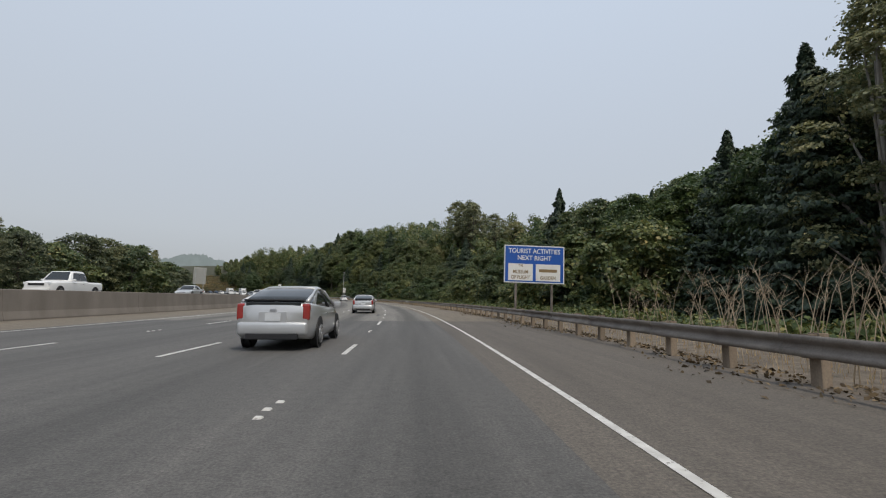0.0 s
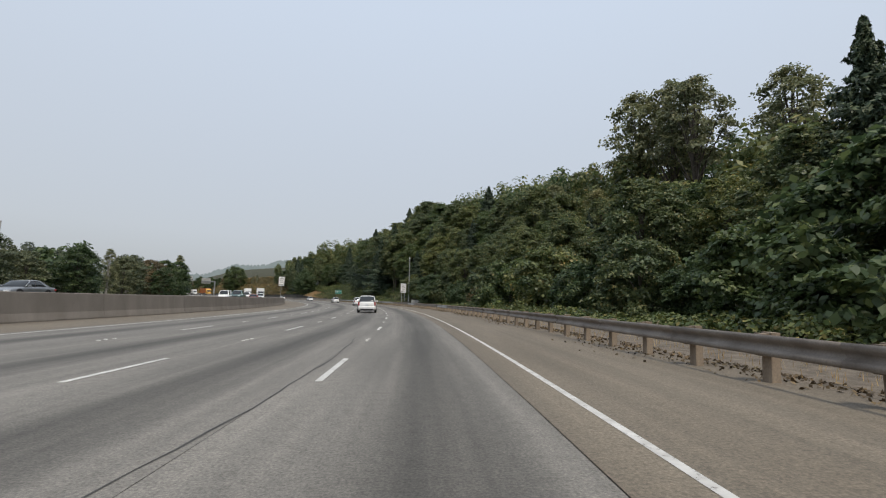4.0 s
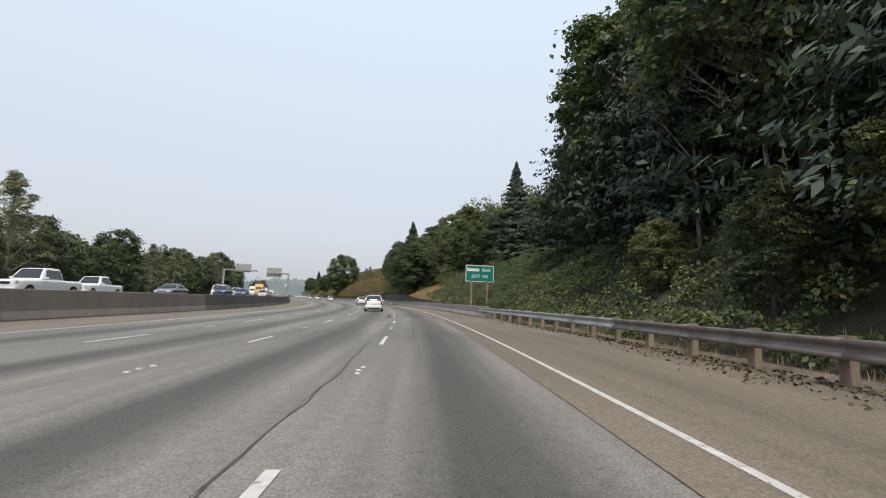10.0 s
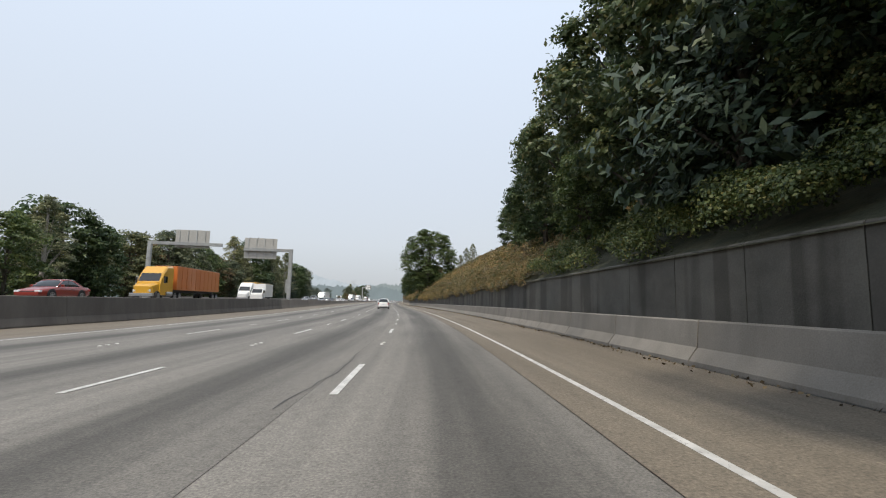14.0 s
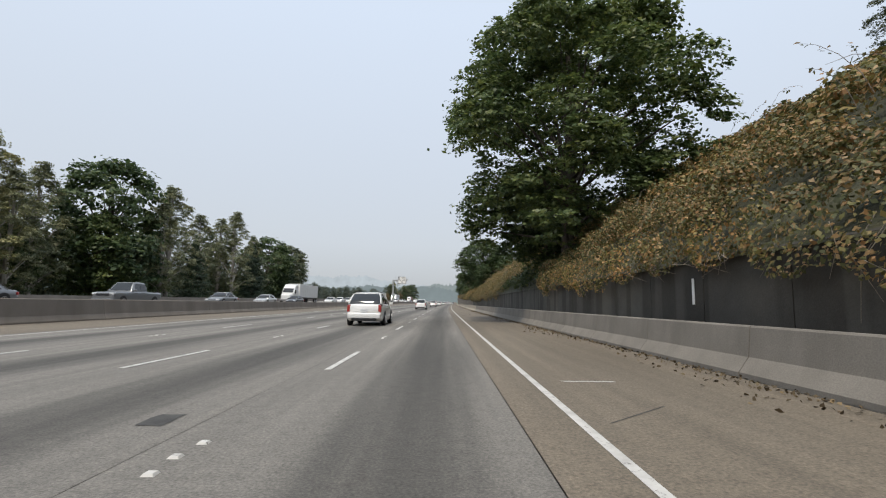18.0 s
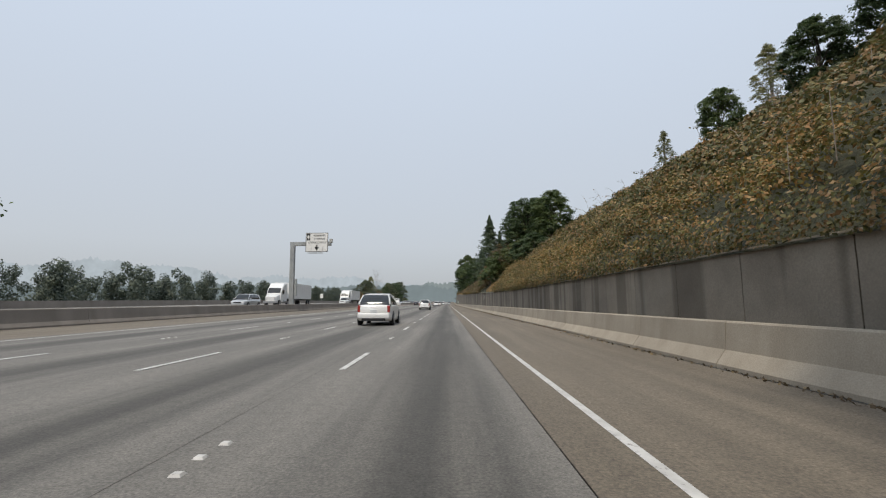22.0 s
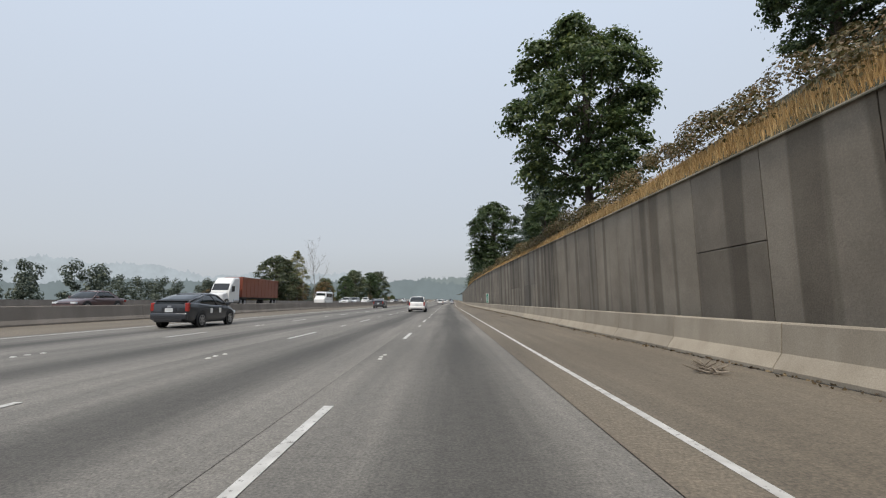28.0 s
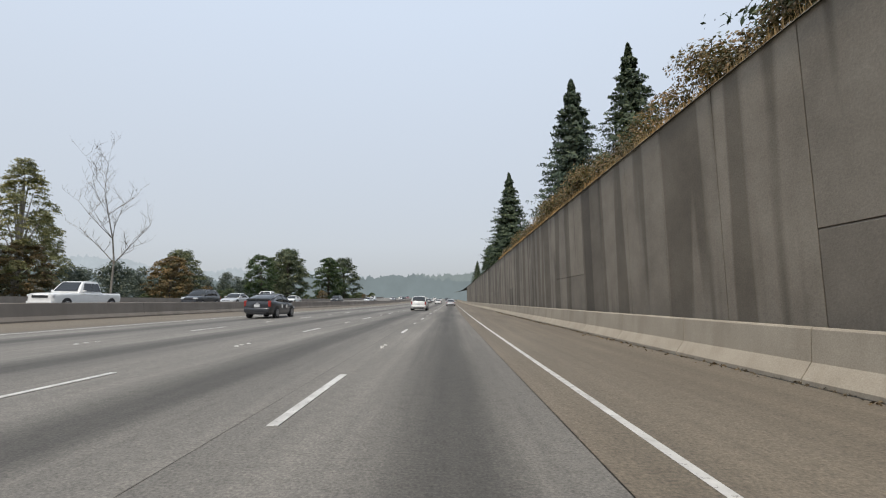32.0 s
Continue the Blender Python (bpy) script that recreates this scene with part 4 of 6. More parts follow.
def hang_depth(s):
    """How far the brambles hang down over the wall."""
    s = np.asarray(s, float)
    mean = np.interp(s, [366, 376, 390, 430, 465, 490, 500, 515, 545, 562, 575, 660, 690, 740], [0.0, 0.05, 0.25, 0.4, 0.55, 0.35, 0.0, 0.35, 0.55, 0.3, 0.05, 0.05, 0.12, 0.05])
    return mean * (0.9 + 0.6 * np.sin(s * 0.8 + 2 * np.sin(s * 0.23)) + 0.35 * np.sin(s * 2.9))


def curtain(s0, s1, material, seed):
    """Leaves and bare stems of the brambles that spill over the wall's edge."""
    rng = np.random.default_rng(seed)
    k = int((s1 - s0) * 330)
    s = rng.uniform(s0, s1, k)
    drop = np.maximum(hang_depth(s), 0.0)
    v = rng.random(k) ** 0.7
    z = hill(s, 4.45) + 0.85 - v * (0.85 + drop)
    r = 4.40 - (0.12 + 0.5 * np.sin(np.clip(v, 0, 1) * 2.6) * rng.uniform(0.3, 1.0, k)) * np.minimum(1, 0.3 + drop * 1.6)
    x, y = flat(s, r)
    a = heading(s)
    c = np.stack([x, y, road_z(s, r) + z], -1)
    n = np.stack([-np.cos(a), -np.sin(a), np.full(k, 0.55)], -1)
    tagged(leaf_cloud("hanging_brambles", c, n, 0.063, material, None, "", rng=rng), "bramble leaves hanging over the edge of the wall", "hedge", kind="stuff")
    bm = bmesh.new()
    for q in rng.uniform(s0, s1, int((s1 - s0) * 1.6)):
        h = float(hang_depth(q))
        if h < 0.15:
            continue
        p = at(q, 4.30, float(hill(q, 4.45)) + 0.2)
        m = at(q + rng.normal(0, 0.3), 4.05, float(hill(q, 4.45)) - h * 0.5)
        e = at(q + rng.normal(0, 0.6), 4.2, float(hill(q, 4.45)) - h * rng.uniform(0.9, 1.5))
        tube(p, m, 0.008, 0.006, 4, bm)
        tube(m, e, 0.006, 0.003, 4, bm)
    tagged(part("hanging_stems", bm, TWIG, None), "bare bramble stems hanging over the wall", "scrub", kind="stuff")


cover("ivy_slope", 282, 338, 4.6, 10, 0.9, 560, 0.062, IVY, "dense ivy and brambles over the bank", seed=3)
cover("ivy_slope", 282, 338, 10, 19, 0.9, 270, 0.088, IVY, "dense ivy and brambles over the upper bank", seed=4)
for i, (a, b) in enumerate(((353, 385), (385, 440), (440, 493), (513, 562), (579, 633), (657, 682), (682, 745))):
    # up to s = 385 a darker leaf puts the trees' shade into the colour
    leaf = IVY if b < 390 else BRAMBLE if b < 640 else RUSTY_BRAMBLE
    tall = 1.5 if b < 660 else 1.1
    cover("bramble_hedge", a, b, 4.35, 7.5, tall, 430, 0.064, leaf, "thick green and rusty brambles above the wall", seed=30 + i)
    if b > 390:
        curtain(a, b, leaf, 80 + i)
for i, (a, b) in enumerate(((353, 385), (385, 440), (440, 493), (513, 560), (560, 633), (657, 682), (682, 745))):
    # same darker leaf in place of tree shade up to s = 385
    leaf = IVY if b < 390 else BRAMBLE if b < 640 else RUSTY_BRAMBLE
    cover("bramble_slope", a, b, 7.2, 13, 1.5 if b < 660 else 1.1, 120, 0.115, leaf, "green and rusty brambles covering the steep slope", seed=50 + i)
    if b > 420:
        cover("bramble_slope", a, b, 12.6, 24, 1.3, 48, 0.17, leaf, "green and rusty brambles on the upper slope", seed=60 + i)
cover("ivy_slope", 560, 580, 4.5, 7.6, 0.5, 160, 0.085, IVY, "low ivy under the domed tree", seed=58)


def canes(name, s0, s1, r0, r1, count, long, leaf, label, seed, up=1.0):
    """Arching bramble canes or dry stalks with a few leaves."""
    rng = np.random.default_rng(seed)
    bm = bmesh.new()
    C = []
    for _ in range(count):
        s, r = rng.uniform(s0, s1), rng.uniform(r0, r1)
        p = at(s, r, 0)
        p.z = float(road_z(s, min(r, 6))) + (float(hill(s, r)) if r > 4.4 else 0.0) + up
        a, n = rng.uniform(0, 6.28), long * rng.uniform(0.5, 1.2)
        d = Vector((math.cos(a), math.sin(a), 0))
        lean = 0.35 if leaf else 0.12
        q = p + d * n * lean + Vector((0, 0, n * 0.7))
        e = q + d * n * 1.4 * lean + Vector((0, 0, n * (rng.uniform(-0.1, 0.35) if leaf else rng.uniform(0.2, 0.4))))
        m1, m2 = p.lerp(q, 0.5) - d * n * lean * 0.15, q.lerp(e, 0.5) + Vector((0, 0, n * 0.06))
        chain = [(p, 0.009), (m1, 0.008), (q, 0.007), (m2, 0.005), (e, 0.002)]
        for (a0, w0), (b0, w1) in zip(chain, chain[1:]):
            tube(a0, b0, w0, w1, 4, bm)
        if not leaf:
            for _k in range(5):
                o = q.lerp(e, rng.random())
                tube(o, o + Vector((rng.normal(0, 0.12), rng.normal(0, 0.12), rng.uniform(0.1, 0.3))) * n * 0.6, 0.004, 0.002, 3, bm)
        for t in rng.random(9):
            C.append(q.lerp(e, t) + Vector(rng.normal(0, 0.06, 3)))
    ob = tagged(part(name, bm, TWIG if leaf else STRAW, None), label, "scrub", kind="stuff")
    if leaf:
        C = np.array([tuple(c) for c in C])
        tagged(leaf_cloud(name + "_leaves", C, np.tile([0, 0, 1.0], (len(C), 1)), 0.075, leaf, None, "", rng=rng), "sparse leaves on the arching canes", "scrub", kind="stuff")
    return ob


cover("bramble_slope", 493, 513, 9.0, 24, 1.5, 60, 0.15, BRAMBLE, "shaded brambles under the large tree", seed=47)
cover("bramble_slope", 491, 515, 4.5, 9.2, 0.8, 90, 0.12, IVY, "low ivy on the shaded slope under the large tree", seed=48)
canes("bramble_canes", 390, 620, 4.3, 13, 300, 1.5, BRAMBLE, "arching bramble canes over the hedge", 71)
canes("bramble_canes", 620, 745, 4.5, 12, 180, 1.3, RUSTY_BRAMBLE, "arching dry bramble canes over the hedge", 72, 0.6)
canes("dry_weeds", 3, 15, 4.3, 6.2, 110, 1.7, None, "tall dry branching weeds behind the guardrail", 73, 0.0)
canes("dry_weeds", 16, 300, 4.3, 5.6, 90, 0.6, None, "low dry weeds behind the guardrail", 74, 0.0)
canes("dry_weeds", 633, 648, 5, 9, 60, 0.8, None, "dry brown stalks in the golden grass", 76, 0.0)
canes("dry_weeds", 323, 353, 4.8, 11, 40, 0.6, None, "dry brown stalks in the golden grass", 77, 0.0)
canes("dry_weeds", 300, 330, 3.6, 5.5, 120, 0.9, GRASS, "dry grey weeds behind the barrier", 75, 0.1)
cover("bramble_slope", 326, 358, 9.8, 15, 2.3, 230, 0.085, IVY, "tall green bramble thicket above the dry grass", seed=45)
cover("bramble_slope", 326, 358, 10.0, 13.2, 0.6, 170, 0.085, IVY, "low green bramble edge over the dry grass", seed=39)
cover("bramble_slope", 336, 358, 14.5, 24, 1.5, 60, 0.15, IVY, "shaded ivy under the trees above the thicket", seed=40)
cover("bramble_hedge", 852, 892, 4.7, 7.5, 1.8, 200, 0.07, RUSTY_BRAMBLE, "loose rusty scrub along the top of the wall", seed=46)
cover("bramble_hedge", 745, 905, 4.9, 7.8, 1.2, 260, 0.065, RUSTY_BRAMBLE, "low brambles along the top of the wall", seed=41)
cover("bank_scrub", -30, 186, 7.6, 13.5, 0.8, 65, 0.125, IVY, "low green scrub at the foot of the woods", "scrub", seed=43)
cover("bank_scrub", 186, 226, 12, 16, 0.7, 70, 0.13, IVY, "shaded low scrub under the trees", "scrub", seed=42)
cover("bank_scrub", 225, 290, 9, 25, 1.0, 32, 0.17, IVY, "shaded ivy under the tall trees", "scrub", seed=49)
cover("roadside_brambles", 225, 290, 4.9, 9, 1.1, 120, 0.10, IVY, "green brambles behind the guardrail", "scrub", seed=44)


def grass(name, s0, s1, r0, r1, per_m2, tall, label, seed):
    rng = np.random.default_rng(seed)
    k = int((s1 - s0) * (r1 - r0) * per_m2)
    s, r = rng.uniform(s0, s1, k), rng.uniform(r0, r1, k)
    x, y = flat(s, r)
    z = road_z(s, np.minimum(r, 6)) + np.where(r > 4.3, hill(s, r), 0) - 0.05
    base = np.stack([x, y, z], -1)
    d = rng.normal(0, 1, (k, 3))
    d[:, 2] = 0
    d /= np.linalg.norm(d, axis=1, keepdims=True) + 1e-9
    h = tall * rng.uniform(0.5, 1.2, (k, 1))
    tip = base + np.array([0, 0, 1]) * h + d * h * rng.uniform(0.1, 0.5, (k, 1))
    w = np.cross(d, [0, 0, 1]) * 0.011
    v = np.stack([base - w, base + w, tip], 1).reshape(-1, 3)
    return tagged(mesh_object(name, v, np.arange(3 * k).reshape(-1, 3), GRASS), label, "grass", kind="stuff")


grass("dry_grass", 322, 354, 4.5, 11, 330, 0.34, "tall dry golden grass on the bank", 51)
grass("dry_grass", 632, 647, 4.6, 8.2, 360, 0.42, "tall dry golden grass above the wall", 52)
grass("dry_grass", 700, 905, 4.45, 6.4, 190, 0.36, "dry golden grass fringe along the top of the wall", 53)
grass("dry_grass", -30, 300, 4.2, 7.5, 14, 0.22, "dry grass tufts behind the guardrail", 54)


# ---- road markings ----
marks = empty("lane_marking", Matrix(), "worn white dashes between the traffic lanes", "road marking", kind="structure")
_dash = None
_dot = None
for li, r in enumerate(LINES):
    for k in range(-3, 82):
        s = 10.27 + 12.19 * k
        cut = 0.35 * RNG.random() ** 2
        p = at(s + 1.525, r, 0.006)
        m = Matrix.Translation(p) @ Matrix.Rotation(float(heading(s + 1.5)), 4, "Z") @ Matrix.Rotation(-float(bank(s)), 4, "Y") @ Matrix.Diagonal((1, 1 - cut, 1, 1))
        if _dash is None:
            _dash = part("dash", box(0.11, 3.05, 0.006, (0, 0, 0)), MARK, marks)
            _dash.matrix_basis = m
        else:
            share("dash", _dash.data, marks, m)
        if k % 1 == 0:
            q = Matrix.Translation(at(s + 7.6, r + RNG.uniform(-0.05, 0.05), 0.008)) @ Matrix.Rotation(float(heading(s)), 4, "Z")
            if _dot is None:
                b = bmesh.new()
                for j in range(3):
                    bmesh.ops.create_cone(b, cap_ends=True, segments=4, radius1=0.066, radius2=0.045, depth=0.02, matrix=Matrix.Translation((0.015 * (-1) ** j, (j - 1) * 0.36, 0)) @ Matrix.Rotation(math.pi / 4, 4, "Z"))
                _dot = part("road_stud", b, MARK, marks)
                _dot.matrix_basis = q
            else:
                share("road_stud", _dot.data, marks, q)
tagged(strip("edge_line", -0.05, 0.05, S0, S1, 0.006, MARK, 3, 2, "solid white line along the right edge"), category="road marking", kind="structure")
tagged(strip("edge_line", LEFT_LINE - 0.06, LEFT_LINE + 0.06, S0, S1, 0.006, MARK, 3, 2, "solid pale line along the left edge"), category="road marking", kind="structure")
tagged(strip("edge_line", -41.6, -41.45, S0, S1, lambda s, r: far_level(s) + 0.006, MARK, 3, 2, "solid line on the opposing carriageway"), category="road marking", kind="structure")


def patch(s, r, length, width, seed, material=None, label="dark tar repair patch or flush cover in the road", name="road_patch", z=0.005):
    rng = np.random.default_rng(seed)
    edge = [(-1, -1), (-0.4, -1), (0.3, -1), (1, -1), (1, -0.2), (1, 1), (0.5, 1), (-0.2, 1), (-1, 1), (-1, 0.1)]
    n = len(edge)
    pts = [tuple(at(s + x * length / 2 * rng.uniform(0.85, 1.0), r + y * width / 2 * rng.uniform(0.8, 1.0), z)) for x, y in edge]
    return tagged(mesh_object(name, pts, [tuple(range(n))], material or JOINT), label, "road patch", kind="structure")


# tar repairs; s = 826 is a manhole, s = 825.8 a drain grate
for i, (s, r, a, b) in enumerate(((35, -3.9, 5.0, 0.22), (86, -3.9, 2.6, 0.24), (81, -4.25, 1.0, 0.2), (156.5, -5.6, 0.8, 0.5), (160, -5.4, 0.7, 0.4), (166, -4.0, 3.4, 0.35), (289, -3.8, 9, 0.3), (286.5, -3.9, 1.5, 0.2), (312, -5.3, 0.5, 0.35), (446, -4.6, 0.7, 0.45), (826, -3.9, 0.5, 0.35), (608.5, 3.0, 0.9, 0.5), (612, 1.6, 0.6, 0.2), (470, -4.2, 0.5, 0.3), (667, 2.8, 0.5, 0.5), (666, 1.9, 0.4, 0.5), (825.8, 2.6, 1.3, 0.8))):
    patch(s, r, a, b, 100 + i)


def crack(s0, r0, length, seed, wander=0.12, turn=0.0):
    """A thin sealed crack that wanders along the road."""
    rng = np.random.default_rng(seed)
    n = int(length / 0.5) + 2
    rr = r0 + np.cumsum(rng.normal(0, wander, n)) + np.linspace(0, turn, n)
    ss = np.linspace(s0, s0 + length, n)
    v, f = [], []
    for i in range(n):
        w = 0.014 * rng.uniform(0.5, 1.4)
        v += [tuple(at(ss[i], rr[i] - w, 0.004)), tuple(at(ss[i], rr[i] + w, 0.004))]
    f = [(2 * i, 2 * i + 1, 2 * i + 3, 2 * i + 2) for i in range(n - 1)]
    return tagged(mesh_object("crack", v, f, JOINT), "thin dark crack in the concrete", "crack", kind="structure")


for i, (s, r, n, t) in enumerate(((157, -4.2, 5, 0.5), (208, -3.8, 8, -0.3), (309, -4.0, 8, 0.3), (363, -3.9, 6, 0.2), (497, -3.9, 9, 0.1), (52, 1.4, 3, 1.4), (310.5, 1.0, 2, 1.8), (180.5, 1.2, 1.2, 1.0), (470, 0.3, 0.8, 1.0), (550, 0.5, 0.9, 0.8), (660, 1.3, 0.6, 0.6), (96, -3.8, 20, 0), (240, -3.8, 28, 0))):
    crack(s, r, n, 200 + i, 0.03, t)
# painted survey ticks on the shoulder
for s, r, a, b in ((183.5, 1.8, 0.08, 1.1), (184.0, 1.3, 0.9, 0.08), (824.6, 0.43, 0.1, 0.7), (824.9, 0.66, 0.8, 0.1), (472.5, 0.85, 0.08, 0.9), (556.5, 0.9, 0.08, 0.9), (632, 0.9, 0.08, 0.9), (161.5, 1.6, 0.5, 0.06)):
    patch(s, r, a, b, int(s), MARK, "white paint tick on the shoulder", "paint_tick", 0.007)


# ---- guardrail ----
def rail_r(s):
    return float(np.interp(s, [-60, 34, 84, 158, 184, 209, 228], [3.7, 3.62, 3.2, 3.4, 3.4, 3.55, 3.55]))


def rail2_r(s):
    return float(np.interp(s, [221, 228, 236, 250, 275, 285, 291], [6.2, 5.0, 4.25, 4.0, 3.5, 3.12, 3.05]))


WBEAM = [(-0.075, 0.735), (-0.085, 0.70), (-0.085, 0.655), (-0.02, 0.615), (-0.012, 0.58), (-0.02, 0.545), (-0.085, 0.505), (-0.085, 0.46), (-0.075, 0.425)]


def guardrail(where, s0, s1, label, low=None):
    rail = empty("guardrail", Matrix(), label, "guardrail")
    s, i = s0, 0
    while s < s1 - 0.1:
        e = min(s + 3.81, s1)
        prof = lambda q: [(where(q) + x, z - (low(q) if low else 0)) for x, z in WBEAM] + [(where(q) + x + 0.006, z - (low(q) if low else 0)) for x, z in WBEAM[::-1]]
        bright = 150 < s < 157 or 181 < s < 190 or 206 < s < 224 or 88 < s < 93 or s > 264
        sweep("beam", prof, np.linspace(s - 0.12, e + 0.02, 5), STEEL if bright else RUST, rail, "bright new steel beam" if bright else "", smooth=True)
        s, i = e, i + 1
    return rail


rails = [guardrail(rail_r, -57.5, 227.0, "long weathered steel guardrail on short timber posts"), guardrail(rail2_r, 222.0, 289.0, "steel guardrail on timber posts ahead of the concrete barrier", lambda q: float(np.interp(q, [222, 232], [0.25, 0.0])))]
_post = _block = None
for rail, where, a, b in ((rails[0], rail_r, -56, 227), (rails[1], rail2_r, 226, 285.5)):
    for s in np.arange(a, b, 1.905):
        m = stand(s, where(s) + 0.17, 0) @ Matrix.Rotation(RNG.uniform(-0.03, 0.03), 4, "X")
        if _post is None:
            _post = part("post", box(0.15, 0.2, 0.98, (0.04, 0, 0.27), 0.008), TIMBER, rail)
            _post.matrix_basis = m
            _block = part("spacer_block", box(0.14, 0.15, 0.34, (-0.105, 0, 0.57), 0.006), TIMBER, rail)
            _block.matrix_basis = m
        else:
            share("post", _post.data, rail, m)
            share("spacer_block", _block.data, rail, m)
# flared end piece where the first rail stops
_end = box(0.32, 0.5, 0.42, (0, 0, 0.58), 0.03)
_e = part("end_terminal", _end, STEEL, rails[0], "blunt steel end piece")
_e.matrix_basis = stand(227.2, rail_r(227) - 0.05)


# ---- signs ----
def lettering(text, size, material, parent, at_, name="lettering", depth=0.004, squeeze=1.0):
    c = bpy.data.curves.new(name, "FONT")
    c.body, c.size, c.extrude, c.align_x, c.align_y = text, size, depth, "CENTER", "CENTER"
    c.offset = size * 0.012
    tmp = bpy.data.objects.new(name, c)
    scene.collection.objects.link(tmp)
    bpy.context.view_layer.update()
    me = bpy.data.meshes.new_from_object(tmp.evaluated_get(bpy.context.evaluated_depsgraph_get()))
    bpy.data.objects.remove(tmp)
    me.materials.clear()
    me.materials.append(material)
    ob = new(name, me)
    ob.parent = parent
    ob.matrix_basis = Matrix.Translation(at_) @ Matrix.Rotation(radians(90), 4, "X") @ Matrix.Diagonal((squeeze, 1, 1, 1))
    return ob


def bars(x, z, widths, h, material, parent, gap=0.06):
    """Plain bars that stand for writing."""
    total = sum(widths) + gap * (len(widths) - 1)
    x -= total / 2
    for w in widths:
        part("text_bar", box(w, 0.006, h, (x + w / 2, -0.032, z)), material, parent)
        x += w + gap


S_BLUE, S_GREEN = plain("sign_blue", (0.02, 0.10, 0.42), 0.4), plain("sign_green", (0.0, 0.20, 0.15), 0.4)
S_WHITE, S_BLACK = plain("sign_white", (0.78, 0.77, 0.74), 0.45), plain("sign_black", (0.02, 0.02, 0.02), 0.5)
S_GREY, S_BROWN = plain("sign_back", (0.42, 0.41, 0.38), 0.5, 0.4), plain("sign_brown_text", (0.25, 0.17, 0.08), 0.6)
POLE = plain("pole_steel", (0.42, 0.43, 0.42), 0.5, 0.6)
GANTRY = mottled("gantry_steel", (0.30, 0.31, 0.31), (0.42, 0.43, 0.42), 1.0, 0.55, 0.5, grain=30, bump=0.05)


def board(name, m, w, h, z, face, label, category="road sign", rim=None, thick=0.03):
    """A sign board whose face looks back along the road (-y); origin at the foot."""
    sign = empty(name, m, label, category)
    part("sign_back", box(w, thick, h, (0, 0.005, z), 0.008), S_GREY, sign)
    if rim:
        part("border", box(w - 0.03, 0.004, h - 0.03, (0, -thick / 2 + 0.002, z)), rim, sign)
    part("sign_face", box(w - (0.14 if rim else 0.02), 0.006, h - (0.14 if rim else 0.02), (0, -thick / 2 - 0.003, z)), face, sign)
    return sign


def post(sign, x, z0, z1, r=0.05, material=None, name="post", square=False):
    if square:
        return part(name, box(r * 2, r * 2, z1 - z0, (x, 0.07, (z0 + z1) / 2), 0.006), material or POLE, sign)
    return part(name, tube((x, 0.07, z0), (x, 0.07, z1), r, None, 10), material or POLE, sign)


t = board("tourist_sign", stand(28, 5.6, 0.0, -3), 3.7, 2.3, 3.35, S_BLUE, "blue and white tourist information sign on posts behind the guardrail", rim=S_WHITE)
lettering("TOURIST ACTIVITIES", 0.40, S_WHITE, t, (0, -0.026, 4.14), squeeze=0.86)
lettering("NEXT RIGHT", 0.40, S_WHITE, t, (0, -0.026, 3.72), squeeze=0.9)
for x, words in ((-0.84, ("THE", "MUSEUM", "OF FLIGHT")), (0.84, ("", "", "GARDEN"))):
    part("name_panel", box(1.5, 0.006, 1.02, (x, -0.026, 2.86)), S_WHITE, t, "white name panel")
    for i, wd in enumerate(words):
        if wd:
            lettering(wd, 0.2 if i == 0 else 0.3, S_BROWN, t, (x, -0.034, 3.25 - 0.33 * i - (0.05 if i else 0)), squeeze=0.8)
bars(0.84, 2.98, (1.1,), 0.18, S_BROWN, t)
post(t, -1.1, -0.3, 3.3, 0.06, RUST, square=True)
post(t, 1.1, -0.3, 3.3, 0.06, RUST, square=True)


def speed_sign(m, label, foot, z=4.0, w=1.2, h=1.9):
    g = board("speed_zone_sign", m, w, h, z, S_WHITE, label, rim=S_BLACK)
    for i, wd in enumerate(("VARIABLE", "SPEED", "ZONE", "AHEAD")):
        lettering(wd, 0.33 if i else 0.29, S_BLACK, g, (0, -0.026, z + h * 0.31 - i * h * 0.215), squeeze=0.8 if i else 0.72)
    for x in foot:
        post(g, x, -0.4, z - 0.3, 0.045)
    return g


speed_sign(stand(199.8, 4.0), "white speed zone sign on two steel posts behind the guardrail", (-0.28, 0.3), 3.75, 1.25, 2.05)
speed_sign(stand(205.8, -21.0, 1.5), "tall white speed zone sign fixed on the median barrier", (0.0,), 3.45, 1.25, 2.0)

g = board("exit_sign", stand(296, 4.35, 0.35), 2.65, 1.55, 3.4, S_GREEN, "green exit sign with white letters on timber posts in the ivy", rim=S_WHITE)
bars(-0.62, 3.72, (1.15,), 0.26, S_WHITE, g)
lettering("Field", 0.40, S_WHITE, g, (0.62, -0.026, 3.72))
lettering("EXIT 158", 0.40, S_WHITE, g, (0, -0.026, 3.13))
post(g, -0.75, -0.3, 3.3, 0.09, TIMBER, square=True)
post(g, 0.75, -0.3, 3.3, 0.09, TIMBER, square=True)

g = board("mile_sign", stand(809.3, 4.02, 0.0), 0.42, 1.42, 1.66, S_GREEN, "green mile marker with white digits behind the barrier", rim=S_WHITE)
lettering("MILE", 0.12, S_WHITE, g, (0, -0.026, 2.2))
for i, ch in enumerate("157"):
    lettering(ch, 0.34, S_WHITE, g, (0, -0.026, 1.92 - 0.34 * i))
post(g, 0, -0.2, 1.8, 0.03)

# back of a large sign that faces the opposing traffic
g = empty("guide_sign", stand(158, -46.8, 1.1), "back of a tall pale guide sign on steel posts", "road sign")
